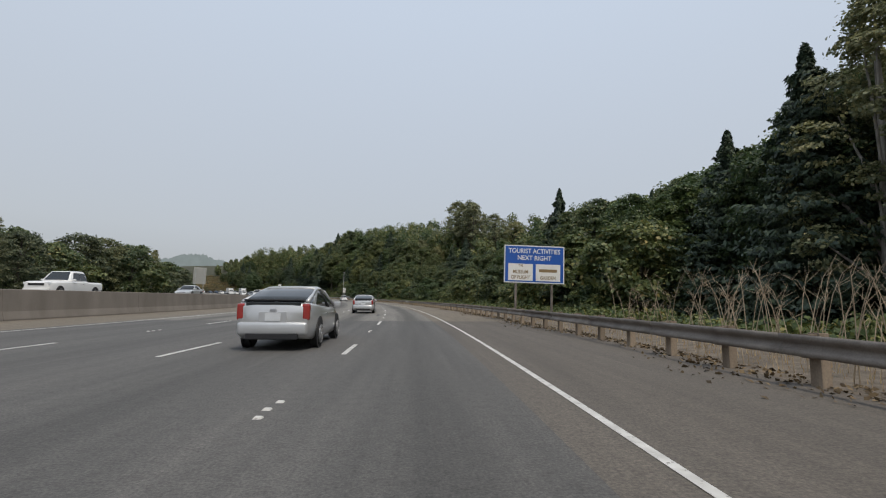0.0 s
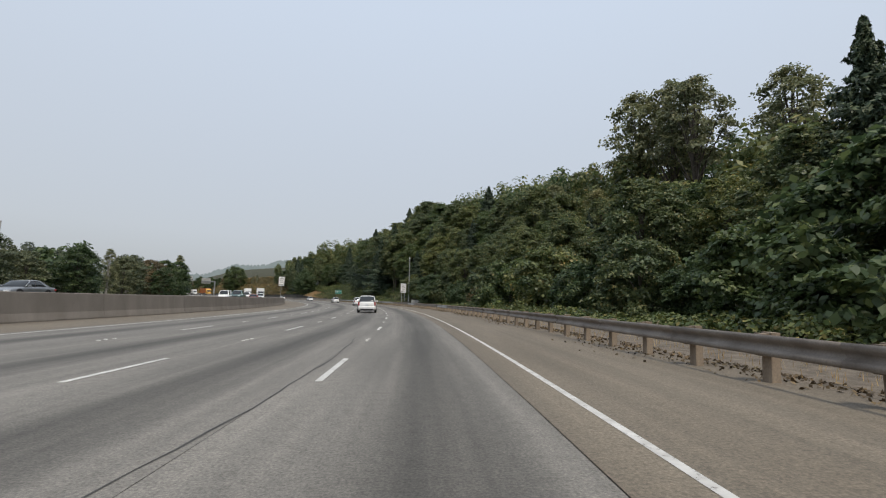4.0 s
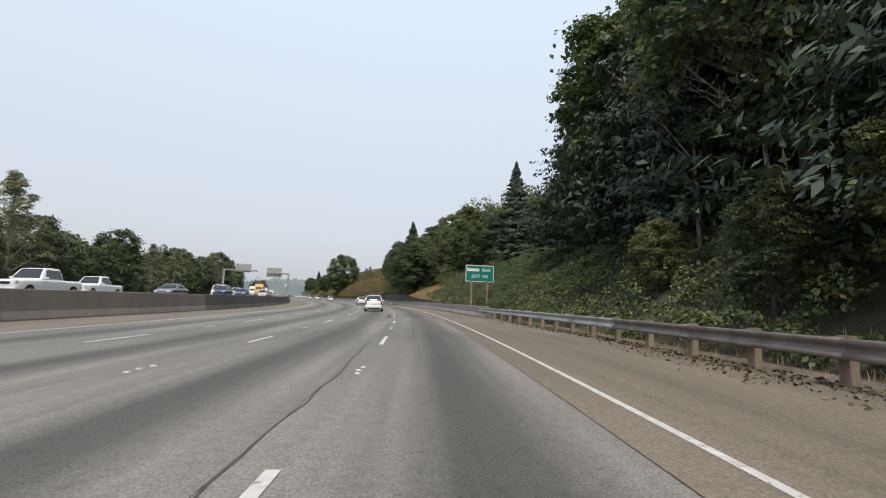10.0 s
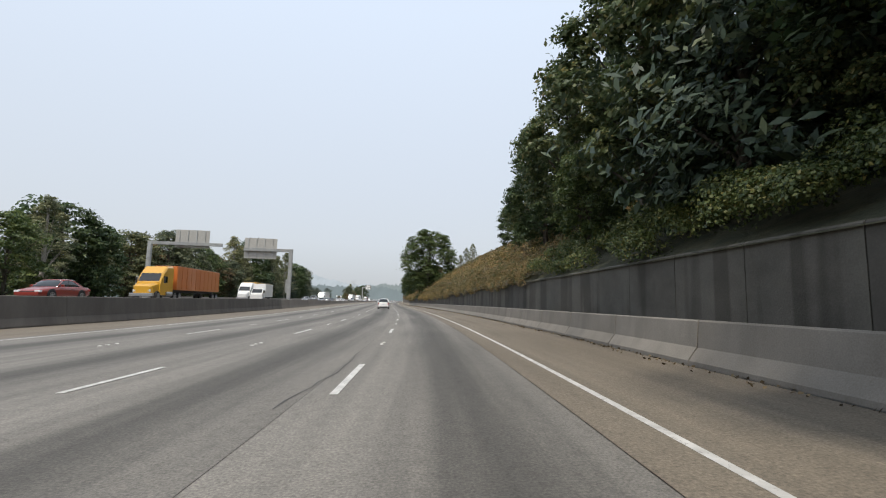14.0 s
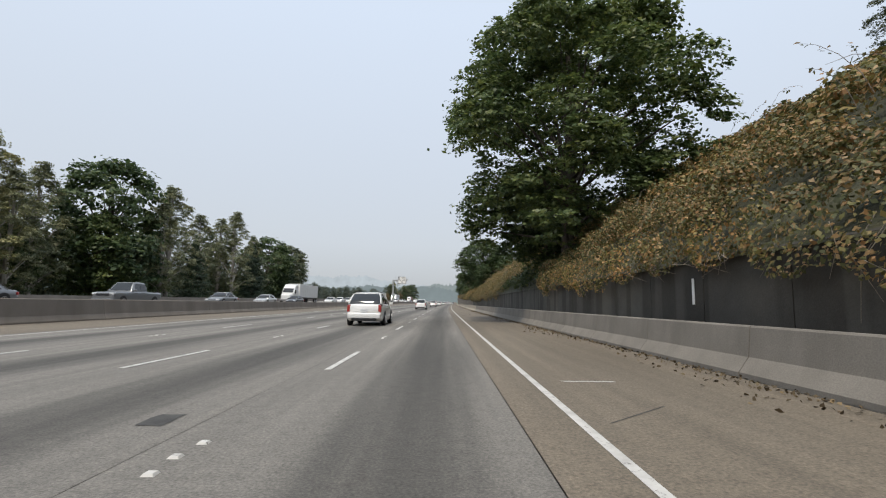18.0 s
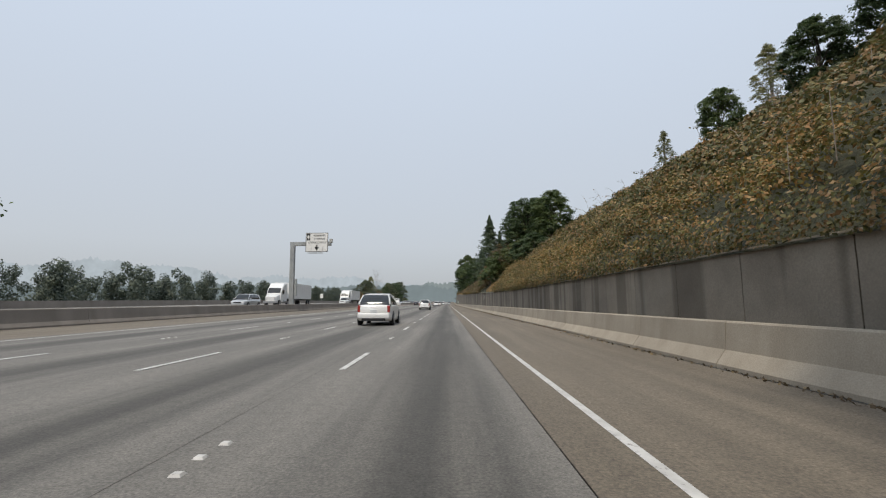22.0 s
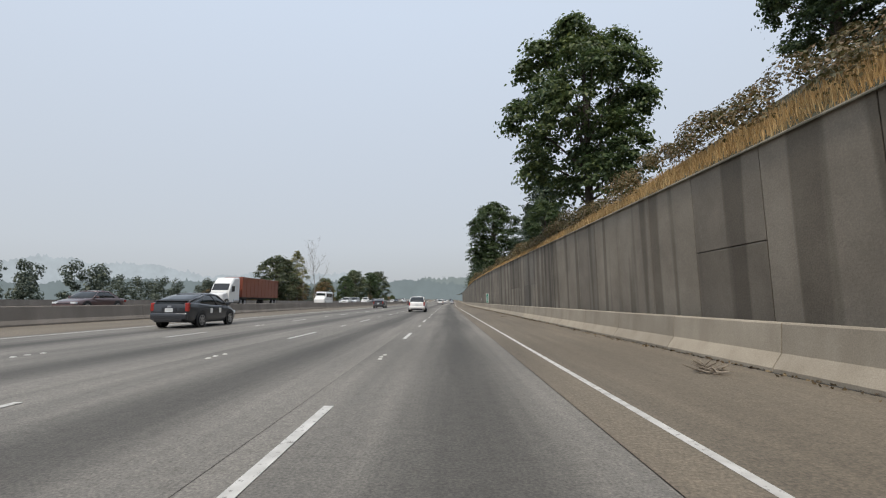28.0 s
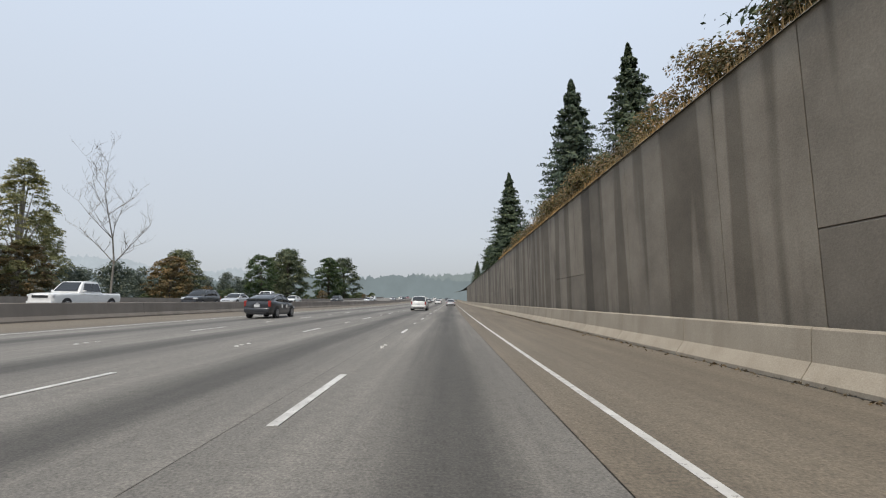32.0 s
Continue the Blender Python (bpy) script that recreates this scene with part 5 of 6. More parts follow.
part("sign_back", box(3.4, 0.06, 4.9, (0, 0, 6.0), 0.01), S_GREY, g)
for z in (4.2, 5.4, 6.6, 7.8):
    part("stiffener", box(3.3, 0.05, 0.06, (0, -0.055, z)), POLE, g)
for x in (-1.15, 1.15):
    part("post", box(0.16, 0.2, 8.8, (x, -0.16, 3.9), 0.01), POLE, g)
g = empty("guide_sign", stand(437, -43.0, 1.2), "small back of a guide sign beside the opposing carriageway", "road sign")
part("sign_back", box(3.2, 0.05, 1.7, (0, 0, 2.9), 0.01), S_GREY, g)
for x in (-1.0, 1.0):
    part("post", tube((x, -0.08, -0.3), (x, -0.08, 3.4), 0.06), POLE, g)
for s, r, w in ((742, -46.5, 1.0), (716, -46.5, 0.8)):
    g = empty("route_sign", stand(s, r, 0.3), "small white sign beside the opposing carriageway", "road sign")
    part("sign_face", box(w, 0.03, 1.5, (0, 0, 2.6), 0.008), S_WHITE, g)
    part("post", tube((0, 0.05, -0.3), (0, 0.05, 2.7), 0.04), POLE, g)

# utility pole with cabinets, and a bare pole farther on
g = empty("mast", stand(225.3, 10.8), "slim grey steel mast beside control cabinets", "pole")
part("shaft", tube((0, 0, -0.3), (-0.12, 0, 12.5), 0.15, 0.085, 12), POLE, g)
part("camera_head", box(0.2, 0.24, 0.36, (-0.12, 0, 12.6), 0.03), S_WHITE, g)
part("bracket", tube((-0.11, 0, 12.0), (0.2, 0, 12.15), 0.035), POLE, g)
for i, (s, r, w, h) in enumerate(((216.5, 9.9, 0.78, 1.25), (216.3, 10.75, 0.78, 1.28), (215.2, 11.3, 0.65, 0.95))):
    g = empty("control_cabinet", stand(s, r, 0), "pale grey roadside control cabinet", "cabinet", "control cabinets")
    part("case", box(w, w * 0.9, h, (0, 0, h / 2 + 0.08), 0.02), S_GREY, g)
    part("door", box(w - 0.1, 0.02, h - 0.16, (0, -w * 0.45 - 0.01, h / 2 + 0.08), 0.006), plain("cabinet_door", (0.50, 0.49, 0.46), 0.5), g)
    part("plinth", box(w + 0.1, w, 0.16, (0, 0, 0.0)), BARRIER, g)
g = empty("utility_pole", stand(250, 12.5), "short bare timber pole at the edge of the woods", "pole")
part("shaft", tube((0, 0, -0.5), (0.1, 0, float(hill(250, 12.5)) + 7.6), 0.12, 0.08, 10), TIMBER, g)
g = empty("utility_pole", stand(893, -50.5, 0.2), "leaning timber pole beyond the opposing carriageway", "pole")
part("shaft", tube((0, 0, -0.6), (-0.35, 0, 11.5), 0.14, 0.09, 10), TIMBER, g)
part("lamp_arm", tube((-0.33, 0, 10.2), (-2.6, 0, 11.4), 0.05, 0.03), POLE, g)


def cantilever(s, r, z, reach, arm_z, panels, label, level=0.0, face=True):
    """A sign gantry: square post, arm to +x or -x, and the boards hung on it as (x, z, w, h)."""
    g = empty("sign_gantry", stand(s, r, level), label, "gantry")
    d = 1 if reach > 0 else -1
    part("post", box(0.55, 0.55, arm_z + 0.3 - z, (0, 0, (arm_z + 0.3 + z) / 2), 0.03), GANTRY, g)
    part("base_plate", box(0.9, 0.9, 0.08, (0, 0, z + 0.04)), GANTRY, g)
    part("arm", box(abs(reach), 0.45, 0.5, (reach / 2 - d * 0.02, 0, arm_z + 0.05), 0.03), GANTRY, g)
    part("junction_box", box(0.4, 0.3, 2.2, (d * 0.4, 0.1, z + 2.2), 0.02), GANTRY, g)
    for x, zz, w, h in panels:
        b = part("sign_back", box(w, 0.06, h, (x, -0.33 if face else 0.33, zz), 0.01), S_GREY, g)
        k = -1 if face else 1
        for i in range(max(2, int(w / 1.1))):
            part("hanger", box(0.09, 0.08, h * 0.96, (x - w / 2 + w * (i + 0.5) / max(2, int(w / 1.1)), (-0.33 if face else 0.33) - k * 0.06 - (0 if face else 0.09), zz)), POLE, g)
    return g


cantilever(436, -42.5, 0.2, 11.0, 9.0, [(6.2, 9.9, 5.2, 2.9)], "steel gantry arm over the opposing lanes with backs of signs", 1.2, False)
cantilever(437, -20.9, 1.4, -7.6, 9.4, [(-5.0, 9.7, 5.2, 3.4)], "steel gantry on the median with back of a sign", 0.0, False)
g = cantilever(634.5, -21.4, 0.8, 5.0, 8.6, [], "tall steel gantry on the median with a white carpool lane sign", 0.0)
part("sign_back", box(2.9, 0.06, 2.5, (3.2, -0.33, 8.8), 0.01), S_GREY, g)
part("border", box(2.86, 0.004, 2.46, (3.2, -0.363, 8.8)), S_BLACK, g)
part("sign_face", box(2.74, 0.006, 2.34, (3.2, -0.368, 8.8)), S_WHITE, g, "white sign face")
part("diamond_panel", box(0.46, 0.008, 0.9, (2.1, -0.374, 9.5)), S_BLACK, g)
_d = bmesh.new()
bmesh.ops.create_cone(_d, cap_ends=True, segments=4, radius1=0.17, radius2=0.17, depth=0.008, matrix=Matrix.Translation((2.1, -0.381, 9.5)) @ Matrix.Rotation(radians(90), 4, "X") @ Matrix.Diagonal((1, 2, 1, 1)))
part("diamond", _d, S_WHITE, g)
for i, wd in enumerate(("BUSES AND", "2+ PERSON", "CARPOOLS ONLY")):
    lettering(wd, 0.34, S_BLACK, g, (3.5 if i < 2 else 3.25, -0.376, 9.68 - 0.46 * i), squeeze=0.85)
part("arrow_shaft", box(0.2, 0.008, 0.36, (3.2, -0.374, 8.28)), S_BLACK, g)
_d = bmesh.new()
bmesh.ops.create_cone(_d, cap_ends=True, segments=3, radius1=0.34, radius2=0.34, depth=0.008, matrix=Matrix.Translation((3.2, -0.374, 8.02)) @ Matrix.Rotation(radians(90), 4, "X") @ Matrix.Rotation(radians(180), 4, "Z"))
part("arrow_head", _d, S_BLACK, g)
part("walkway", box(1.9, 0.5, 0.06, (3.2, -0.9, 7.35)), POLE, g)
for x in (2.5, 3.3, 4.0):
    part("walkway_hanger", tube((x, -0.7, 7.35), (x, -0.2, 8.5), 0.03), POLE, g)
part("lamp_box", box(0.4, 0.3, 0.5, (5.0, -0.2, 9.0), 0.03), S_GREY, g)


# ---- vehicles ----
TYRE, RIM = mottled("tyre_rubber", (0.012, 0.012, 0.012), (0.03, 0.03, 0.03), 8, 0.85, grain=60), plain("wheel_alloy", (0.45, 0.45, 0.46), 0.35, 0.8)
GLASS_M, _gn, _gl, _gb = shader("car_glass", 0.06)
_gb.inputs["Base Color"].default_value = (0.018, 0.022, 0.025, 1)
_gb.inputs["Specular IOR Level"].default_value = 0.7
TRIM = plain("black_trim", (0.018, 0.018, 0.02), 0.55)
TAIL, HEAD = plain("tail_lamp_red", (0.30, 0.03, 0.025), 0.25, coat=0.5), plain("head_lamp", (0.70, 0.72, 0.74), 0.15, coat=0.6)
PLATE = plain("number_plate", (0.62, 0.64, 0.66), 0.5)
PAINTS = {}
for _nm, _c, _m in (("white", (0.76, 0.76, 0.75), 0.0), ("silver", (0.52, 0.53, 0.54), 0.45), ("grey", (0.20, 0.21, 0.22), 0.4), ("dark", (0.035, 0.038, 0.045), 0.2), ("blue", (0.03, 0.07, 0.14), 0.2), ("red", (0.25, 0.03, 0.02), 0.1), ("teal", (0.09, 0.15, 0.15), 0.2), ("orange", (0.55, 0.17, 0.045), 0.0), ("yellow", (0.62, 0.33, 0.03), 0.0), ("brick", (0.22, 0.06, 0.035), 0.0), ("mauve", (0.10, 0.06, 0.06), 0.3)):
    PAINTS[_nm] = plain(_nm + "_car_paint", _c, 0.32, _m, 0.7, 0.03)


def loft(sections, cap=True):
    """Skin through closed rings of (x, y, z)."""
    bm = bmesh.new()
    rings = [[bm.verts.new(p) for p in ring] for ring in sections]
    k = len(rings[0])
    for a, b in zip(rings, rings[1:]):
        for j in range(k):
            bm.faces.new((a[j], a[(j + 1) % k], b[(j + 1) % k], b[j]))
    if cap:
        bm.faces.new(rings[0][::-1])
        bm.faces.new(rings[-1])
    bmesh.ops.recalc_face_normals(bm, faces=bm.faces)
    return bm


def soften(bm, offset=0.035):
    """Round the sharp edges of pressed sheet metal."""
    bm.normal_update()
    sharp = [e for e in bm.edges if len(e.link_faces) == 2 and e.calc_face_angle(0.0) > 0.3]
    bmesh.ops.bevel(bm, geom=sharp, offset=offset, segments=2, affect="EDGES", profile=0.6, clamp_overlap=True)
    return bm


def ring(y, half, z0, z1, tuck=0.9):
    r = [(half * 0.90, z0), (half * 0.985, z0 + 0.12), (half, z0 + (z1 - z0) * 0.5), (half * 0.975, z1 - 0.10), (half * tuck, z1), (half * tuck * 0.5, z1 + 0.02)]
    return [(x, y, z) for x, z in r] + [(-x, y, z) for x, z in r[::-1]]


def wheel(parent, x, y, r=0.33, w=0.22):
    bm = bmesh.new()
    m = Matrix.Translation((x, y, r)) @ Matrix.Rotation(radians(90), 4, "Y")
    bmesh.ops.create_cone(bm, cap_ends=True, segments=20, radius1=r, radius2=r, depth=w, matrix=m)
    bmesh.ops.bevel(bm, geom=[e for e in bm.edges if len({round(v.co.x, 4) for v in e.verts}) == 1], offset=0.035, segments=2, affect="EDGES")
    o = part("wheel", bm, TYRE, parent)
    d = 1 if x > 0 else -1
    bm = bmesh.new()
    bmesh.ops.create_cone(bm, cap_ends=True, segments=18, radius1=r * 0.64, radius2=r * 0.64, depth=0.02, matrix=Matrix.Translation((x + d * (w / 2 + 0.002), y, r)) @ Matrix.Rotation(radians(90), 4, "Y"))
    part("rim_well", bm, TRIM, o)
    bm = bmesh.new()
    at_hub = Matrix.Translation((x + d * (w / 2 + 0.014), y, r))
    for k in range(6):
        bmesh.ops.create_cube(bm, size=1.0, matrix=at_hub @ Matrix.Rotation(k * math.pi / 3, 4, "X") @ Matrix.Translation((0, 0, r * 0.34)) @ Matrix.Diagonal((0.02, r * 0.2, r * 0.56, 1)))
    for k in range(20):
        bmesh.ops.create_cube(bm, size=1.0, matrix=at_hub @ Matrix.Rotation(k * math.pi / 10, 4, "X") @ Matrix.Translation((0, 0, r * 0.63)) @ Matrix.Diagonal((0.024, r * 0.21, r * 0.07, 1)))
    bmesh.ops.create_cone(bm, cap_ends=True, segments=12, radius1=r * 0.16, radius2=r * 0.13, depth=0.035, matrix=at_hub @ Matrix.Rotation(radians(90), 4, "Y"))
    part("rim", bm, RIM, o)
    return o


CARS = {
    #        length width height belt  hood  trunk cowl  roof0 roof1 tail
    "sedan": (4.7, 1.82, 1.45, 0.92, 0.74, 0.95, 0.95, 0.25, -0.85, -1.65),
    "hatch": (4.48, 1.76, 1.50, 0.95, 0.76, 1.10, 1.28, 0.42, -0.72, -2.10),
    "suv": (4.6, 1.86, 1.68, 1.05, 0.95, 1.08, 1.05, 0.35, -1.55, -2.12),
    "minivan": (5.0, 1.95, 1.75, 1.05, 0.88, 1.1, 1.45, 0.75, -2.0, -2.35),
    "van": (5.4, 2.0, 2.08, 1.15, 0.95, 1.2, 1.95, 1.35, -2.5, -2.6),
    "pickup": (5.7, 2.0, 1.88, 1.12, 1.05, 1.08, 1.0, 0.45, -0.85, -1.05),
}


def shell(c, P, L, W, H, belt, hood, trunk, cowl, rf, rr, tail, wide):
    """Pressed body, dark glasshouse, painted roof and pillars of a passenger car; wide: width of the rear pillar."""
    h, f, b = W / 2, L / 2, -L / 2
    ys = np.concatenate([[f, f - 0.04, f - 0.14], np.linspace(f - 0.4, b + 0.34, 9), [b + 0.14, b + 0.04, b]])
    tops = np.interp(ys, [b, b + 0.05, tail, (tail + cowl) / 2, cowl, f - 0.45, f - 0.12, f], [trunk - 0.09, trunk - 0.02, trunk, belt + 0.04, belt, hood + 0.02, hood - 0.08, hood - 0.2])
    wid = h * np.interp(ys, [b, b + 0.12, b + 0.5, b + 1.2, f - 1.2, f - 0.45, f - 0.12, f], [0.87, 0.935, 0.985, 1, 1, 0.96, 0.86, 0.72])
    low = np.interp(ys, [b, b + 0.1, b + 0.5, f - 0.5, f - 0.1, f], [0.36, 0.29, 0.21, 0.20, 0.24, 0.32])
    rings = []
    for y, z1, w, z0 in zip(ys, tops, wid, low):
        d = z1 - z0
        r = [(0.88 * w, z0), (0.965 * w, z0 + 0.07), (w, z0 + 0.32 * d), (0.995 * w, z0 + 0.62 * d), (0.968 * w, z1 - 0.07), (0.925 * w, z1 - 0.015), (0.5 * w, z1 + 0.015)]
        rings.append([(x, float(y), float(z)) for x, z in r] + [(-x, float(y), float(z)) for x, z in r[::-1]])
    part("body", loft(rings), P, c, smooth=True)
    wb = h * 0.925

    def arch(y):
        """Height and half width of the glasshouse's top."""
        zt = float(np.interp(y, [tail, tail * 0.5 + rr * 0.5, rr, (rf + rr) / 2, rf, rf * 0.5 + cowl * 0.5, cowl], [trunk + 0.03, (trunk + H) / 2 + 0.055, H - 0.035, H, H - 0.045, (belt + H) / 2 + 0.045, belt + 0.02]))
        return zt, wb + (h * 0.70 - wb) * max(0.0, min(1.0, (zt - belt) / (H - belt)))

    glass, roof = [], []
    for y in np.concatenate([np.linspace(cowl, rf, 5), np.linspace(rf, rr, 5)[1:], np.linspace(rr, tail, 5)[1:]]):
        zt, wt = arch(float(y))
        base = belt - 0.06
        r = [(wb, base), ((wb + wt) / 2 + 0.02, (base + zt) / 2), (wt, zt - 0.05), (wt * 0.9, zt - 0.008), (wt * 0.4, zt)]
        glass.append([(x, float(y), z) for x, z in r] + [(-x, float(y), z) for x, z in r[::-1]])
    part("glasshouse", loft(glass), GLASS_M, c, "dark tinted windows", smooth=True)
    for y in np.linspace(rf + 0.03, rr - 0.05, 7):
        zt, wt = arch(float(y))
        r = [(wt * 0.86, zt - 0.09), (wt + 0.025, zt - 0.085), (wt + 0.015, zt - 0.035), (wt * 0.91, zt + 0.012), (wt * 0.4, zt + 0.02)]
        roof.append([(x, float(y), z) for x, z in r] + [(-x, float(y), z) for x, z in r[::-1]])
    part("roof", loft(roof), P, c, smooth=True)
    for sx in (1, -1):
        for name, ya, yb, r, m in (("front_pillar", cowl - 0.04, rf + 0.02, 0.042, P), ("door_pillar", (cowl + rr) / 2 - 0.1, (rf + rr) / 2 - 0.05, 0.034, TRIM), ("rear_edge", tail + 0.02, rr - 0.02, 0.05, P)):
            zt, wt = arch(yb)
            za, wa = arch(ya)
            foot = (sx * wb * 1.0, ya, belt + 0.0) if name == "door_pillar" else (sx * (wa * 0.97 if name == "rear_edge" else wb * 0.985), ya, (za - 0.03) if name == "rear_edge" else belt)
            part(name, tube(foot, (sx * (wt + 0.005), yb, zt - 0.06), r, r * 0.9, 8), m, c, smooth=True)
        zt, wt = arch(rr)
        bm = bmesh.new()
        pts = [(sx * (wb + 0.012), tail + 0.04, belt + 0.0), (sx * (wb + 0.012), tail + 0.04 + wide, belt + 0.0), (sx * (wt + 0.022), rr + wide * 0.45, zt - 0.05), (sx * (wt + 0.018), rr - 0.06, zt - 0.06)]
        vs = [bm.verts.new(q) for q in pts] + [bm.verts.new((q[0] - sx * 0.05, q[1], q[2])) for q in pts]
        bm.faces.new(vs[:4])
        bm.faces.new(vs[4:][::-1])
        for k in range(4):
            bm.faces.new((vs[k], vs[4 + k], vs[4 + (k + 1) % 4], vs[(k + 1) % 4]))
        bmesh.ops.recalc_face_normals(bm, faces=bm.faces)
        part("rear_pillar", bm, P, c)


def car(kind_, paint, label, group=""):
    L, W, H, belt, hood, trunk, cowl, rf, rr, tail = CARS[kind_]
    h = W / 2
    c = empty({"hatch": "hatchback", "suv": "suv"}.get(kind_, kind_), Matrix(), label, {"pickup": "pickup truck", "van": "van", "minivan": "van"}.get(kind_, "car"), group)
    P = PAINTS[paint]
    f, b = L / 2, -L / 2
    z0 = 0.24
    st = [(f, h * 0.72, 0.32, hood - 0.16), (f - 0.12, h * 0.86, z0, hood - 0.06), (f - 0.5, h * 0.97, z0 - 0.02, hood), (cowl + 0.1, h, z0 - 0.03, belt - 0.03), (cowl - 0.3, h, z0 - 0.03, belt)]
    if kind_ == "pickup":
        st += [(tail + 0.02, h, z0, belt), (tail - 0.04, h, z0, trunk), (b + 0.05, h * 0.98, 0.42, trunk), (b, h * 0.95, 0.5, trunk - 0.05)]
    else:
        st += [((cowl + tail) / 2, h, z0 - 0.03, belt + 0.02), (tail + 0.25, h * 0.99, z0, belt + 0.03), (max(b + 0.3, tail - 0.1), h * 0.96, z0, trunk), (b + 0.09, h * 0.90, 0.28, trunk - 0.03), (b, h * 0.82, 0.36, trunk - 0.12)]
    gw, top = h * 0.93, h * 0.70
    zb = belt - 0.02
    smooth_car = kind_ in ("hatch", "suv", "sedan", "minivan")
    if smooth_car:
        shell(c, P, L, W, H, belt, hood, trunk, cowl, rf, rr, tail, {"hatch": 0.42, "suv": 0.5, "sedan": 0.3, "minivan": 0.3}[kind_])
    else:
        part("body", soften(loft([ring(*q) for q in st])), P, c, smooth=True)
        cab = [(cowl, gw, zb, zb + 0.03, gw * 0.97), ((cowl + rf) / 2, gw, zb, (zb + H) / 2 + 0.05, (gw + top) / 2), (rf, gw, zb, H - 0.05, top * 1.03), ((rf + rr) / 2, gw, zb, H, top), (rr, gw, zb, H - 0.04, top), ((rr + tail) / 2, gw, zb, (trunk + H) / 2 + 0.03, (gw + top) / 2 * 0.98), (tail, gw * 0.97, zb, trunk + 0.02, gw * 0.93)]
        sec = []
        for y, wb, z_, zt, wt in cab:
            sec.append([(wb, y, z_), (wt, y, zt - 0.03), (wt * 0.9, y, zt), (-wt * 0.9, y, zt), (-wt, y, zt - 0.03), (-wb, y, z_)])
        part("cabin", soften(loft(sec), 0.025), P, c, smooth=True)

    def pane(name, pts, lift):
        bm = bmesh.new()
        vs = [bm.verts.new(Vector(p) + Vector(lift)) for p in pts]
        bm.faces.new(vs)
        ex = bmesh.ops.extrude_face_region(bm, geom=bm.faces[:])
        for v in [g_ for g_ in ex["geom"] if isinstance(g_, bmesh.types.BMVert)]:
            v.co -= Vector(lift) * 0.6
        bmesh.ops.recalc_face_normals(bm, faces=bm.faces)
        part(name, bm, GLASS_M, c)

    def lerp(a, b_, k):
        return tuple(x + (y - x) * k for x, y in zip(a, b_))

    # screen and rear window
    for name, (ya, za, wa), (yb, zb2, wb2), sgn in (("windscreen", (cowl, zb + 0.05, gw), (rf, H - 0.06, top), 1), ("rear_window", (tail, trunk + 0.04, gw * 0.94), (rr, H - 0.07, top), -1)):
        if smooth_car or abs(ya - yb) < 0.05:
            continue
        A, B, C, D = (-wa * 0.86, ya, za), (wa * 0.86, ya, za), (wb2 * 0.86, yb, zb2), (-wb2 * 0.86, yb, zb2)
        nrm = Vector((0, sgn * (zb2 - za), abs(ya - yb))).normalized() * 0.035
        pane(name, [lerp(A, D, 0.06), lerp(B, C, 0.06), lerp(B, C, 0.93), lerp(A, D, 0.93)], nrm)
    # side windows
    zt, zs = H - 0.16, belt + 0.06
    ks = (zs - zb) / (H - zb)
    kt = (zt - zb) / (H - zb)
    for sx in (1, -1):
        def side_pt(y, z):
            k = (z - zb) / (H - 0.03 - zb)
            return (sx * (gw + (top - gw) * k), y, z)
        y0, y1 = cowl + (rf - cowl) * 0.42, rf - 0.05
        e0, e1 = (tail + (rr - tail) * 0.35, rr + 0.12) if kind_ not in ("pickup",) else (tail + 0.12, rr + 0.05)
        cuts = [0.0, 0.5, 1.0] if kind_ in ("sedan", "hatch", "pickup") else [0.0, 0.38, 0.72, 1.0]
        if kind_ == "van":
            cuts = [0.0, 0.3]
        for i in range(0 if smooth_car else len(cuts) - 1):
            a, bb = cuts[i] + (0.012 if i else 0), cuts[i + 1] - 0.012
            lo = lambda q: y0 - 0.12 + (e0 - y0 + 0.12) * q
            hi = lambda q: y1 + (e1 - y1) * q
            pane("side_window", [side_pt(lo(a), zs), side_pt(lo(bb), zs), side_pt(hi(bb), zt), side_pt(hi(a), zt)][:: sx], (sx * 0.022, 0, 0.006))
        part("mirror", box(0.2, 0.12, 0.14, (sx * (h + 0.06), cowl - 0.28, belt + 0.08), 0.03), P if kind_ != "van" else TRIM, c)
        part("tail_lamp", box(0.18 if kind_ != "sedan" else 0.3, 0.16, 0.38 if kind_ != "sedan" else 0.17, (sx * h * 0.82, b + 0.075, trunk - 0.22), 0.05), TAIL, c)
        part("head_lamp", box(0.36, 0.22, 0.15, (sx * h * 0.66, f - 0.12, hood - 0.15), 0.03), HEAD, c)
        for y in (f - 0.88, b + 0.95):
            a_ = bmesh.new()
            bmesh.ops.create_cone(a_, cap_ends=True, segments=20, radius1=0.40, radius2=0.40, depth=0.03, matrix=Matrix.Translation((sx * (h - 0.006), y, 0.36)) @ Matrix.Rotation(radians(90), 4, "Y"))
            part("wheel_arch", a_, TRIM, c)
            wheel(c, sx * (h - 0.09), y)
        for y in ((cowl + rr) / 2 + 0.42, (cowl + rr) / 2 - 0.55):
            part("door_handle", box(0.03, 0.2, 0.035, (sx * (h + 0.01), y, belt - 0.13), 0.01), P, c)
    part("rear_bumper", box(W * 0.88, 0.2, 0.3, (0, b + 0.03, 0.5), 0.07), P, c, smooth=True)
    part("bumper_insert", box(W * 0.66, 0.1, 0.14, (0, b - 0.02, 0.33), 0.02), TRIM, c)
    part("front_bumper", box(W * 0.80, 0.18, 0.22, (0, f - 0.03, 0.44), 0.04), P, c)
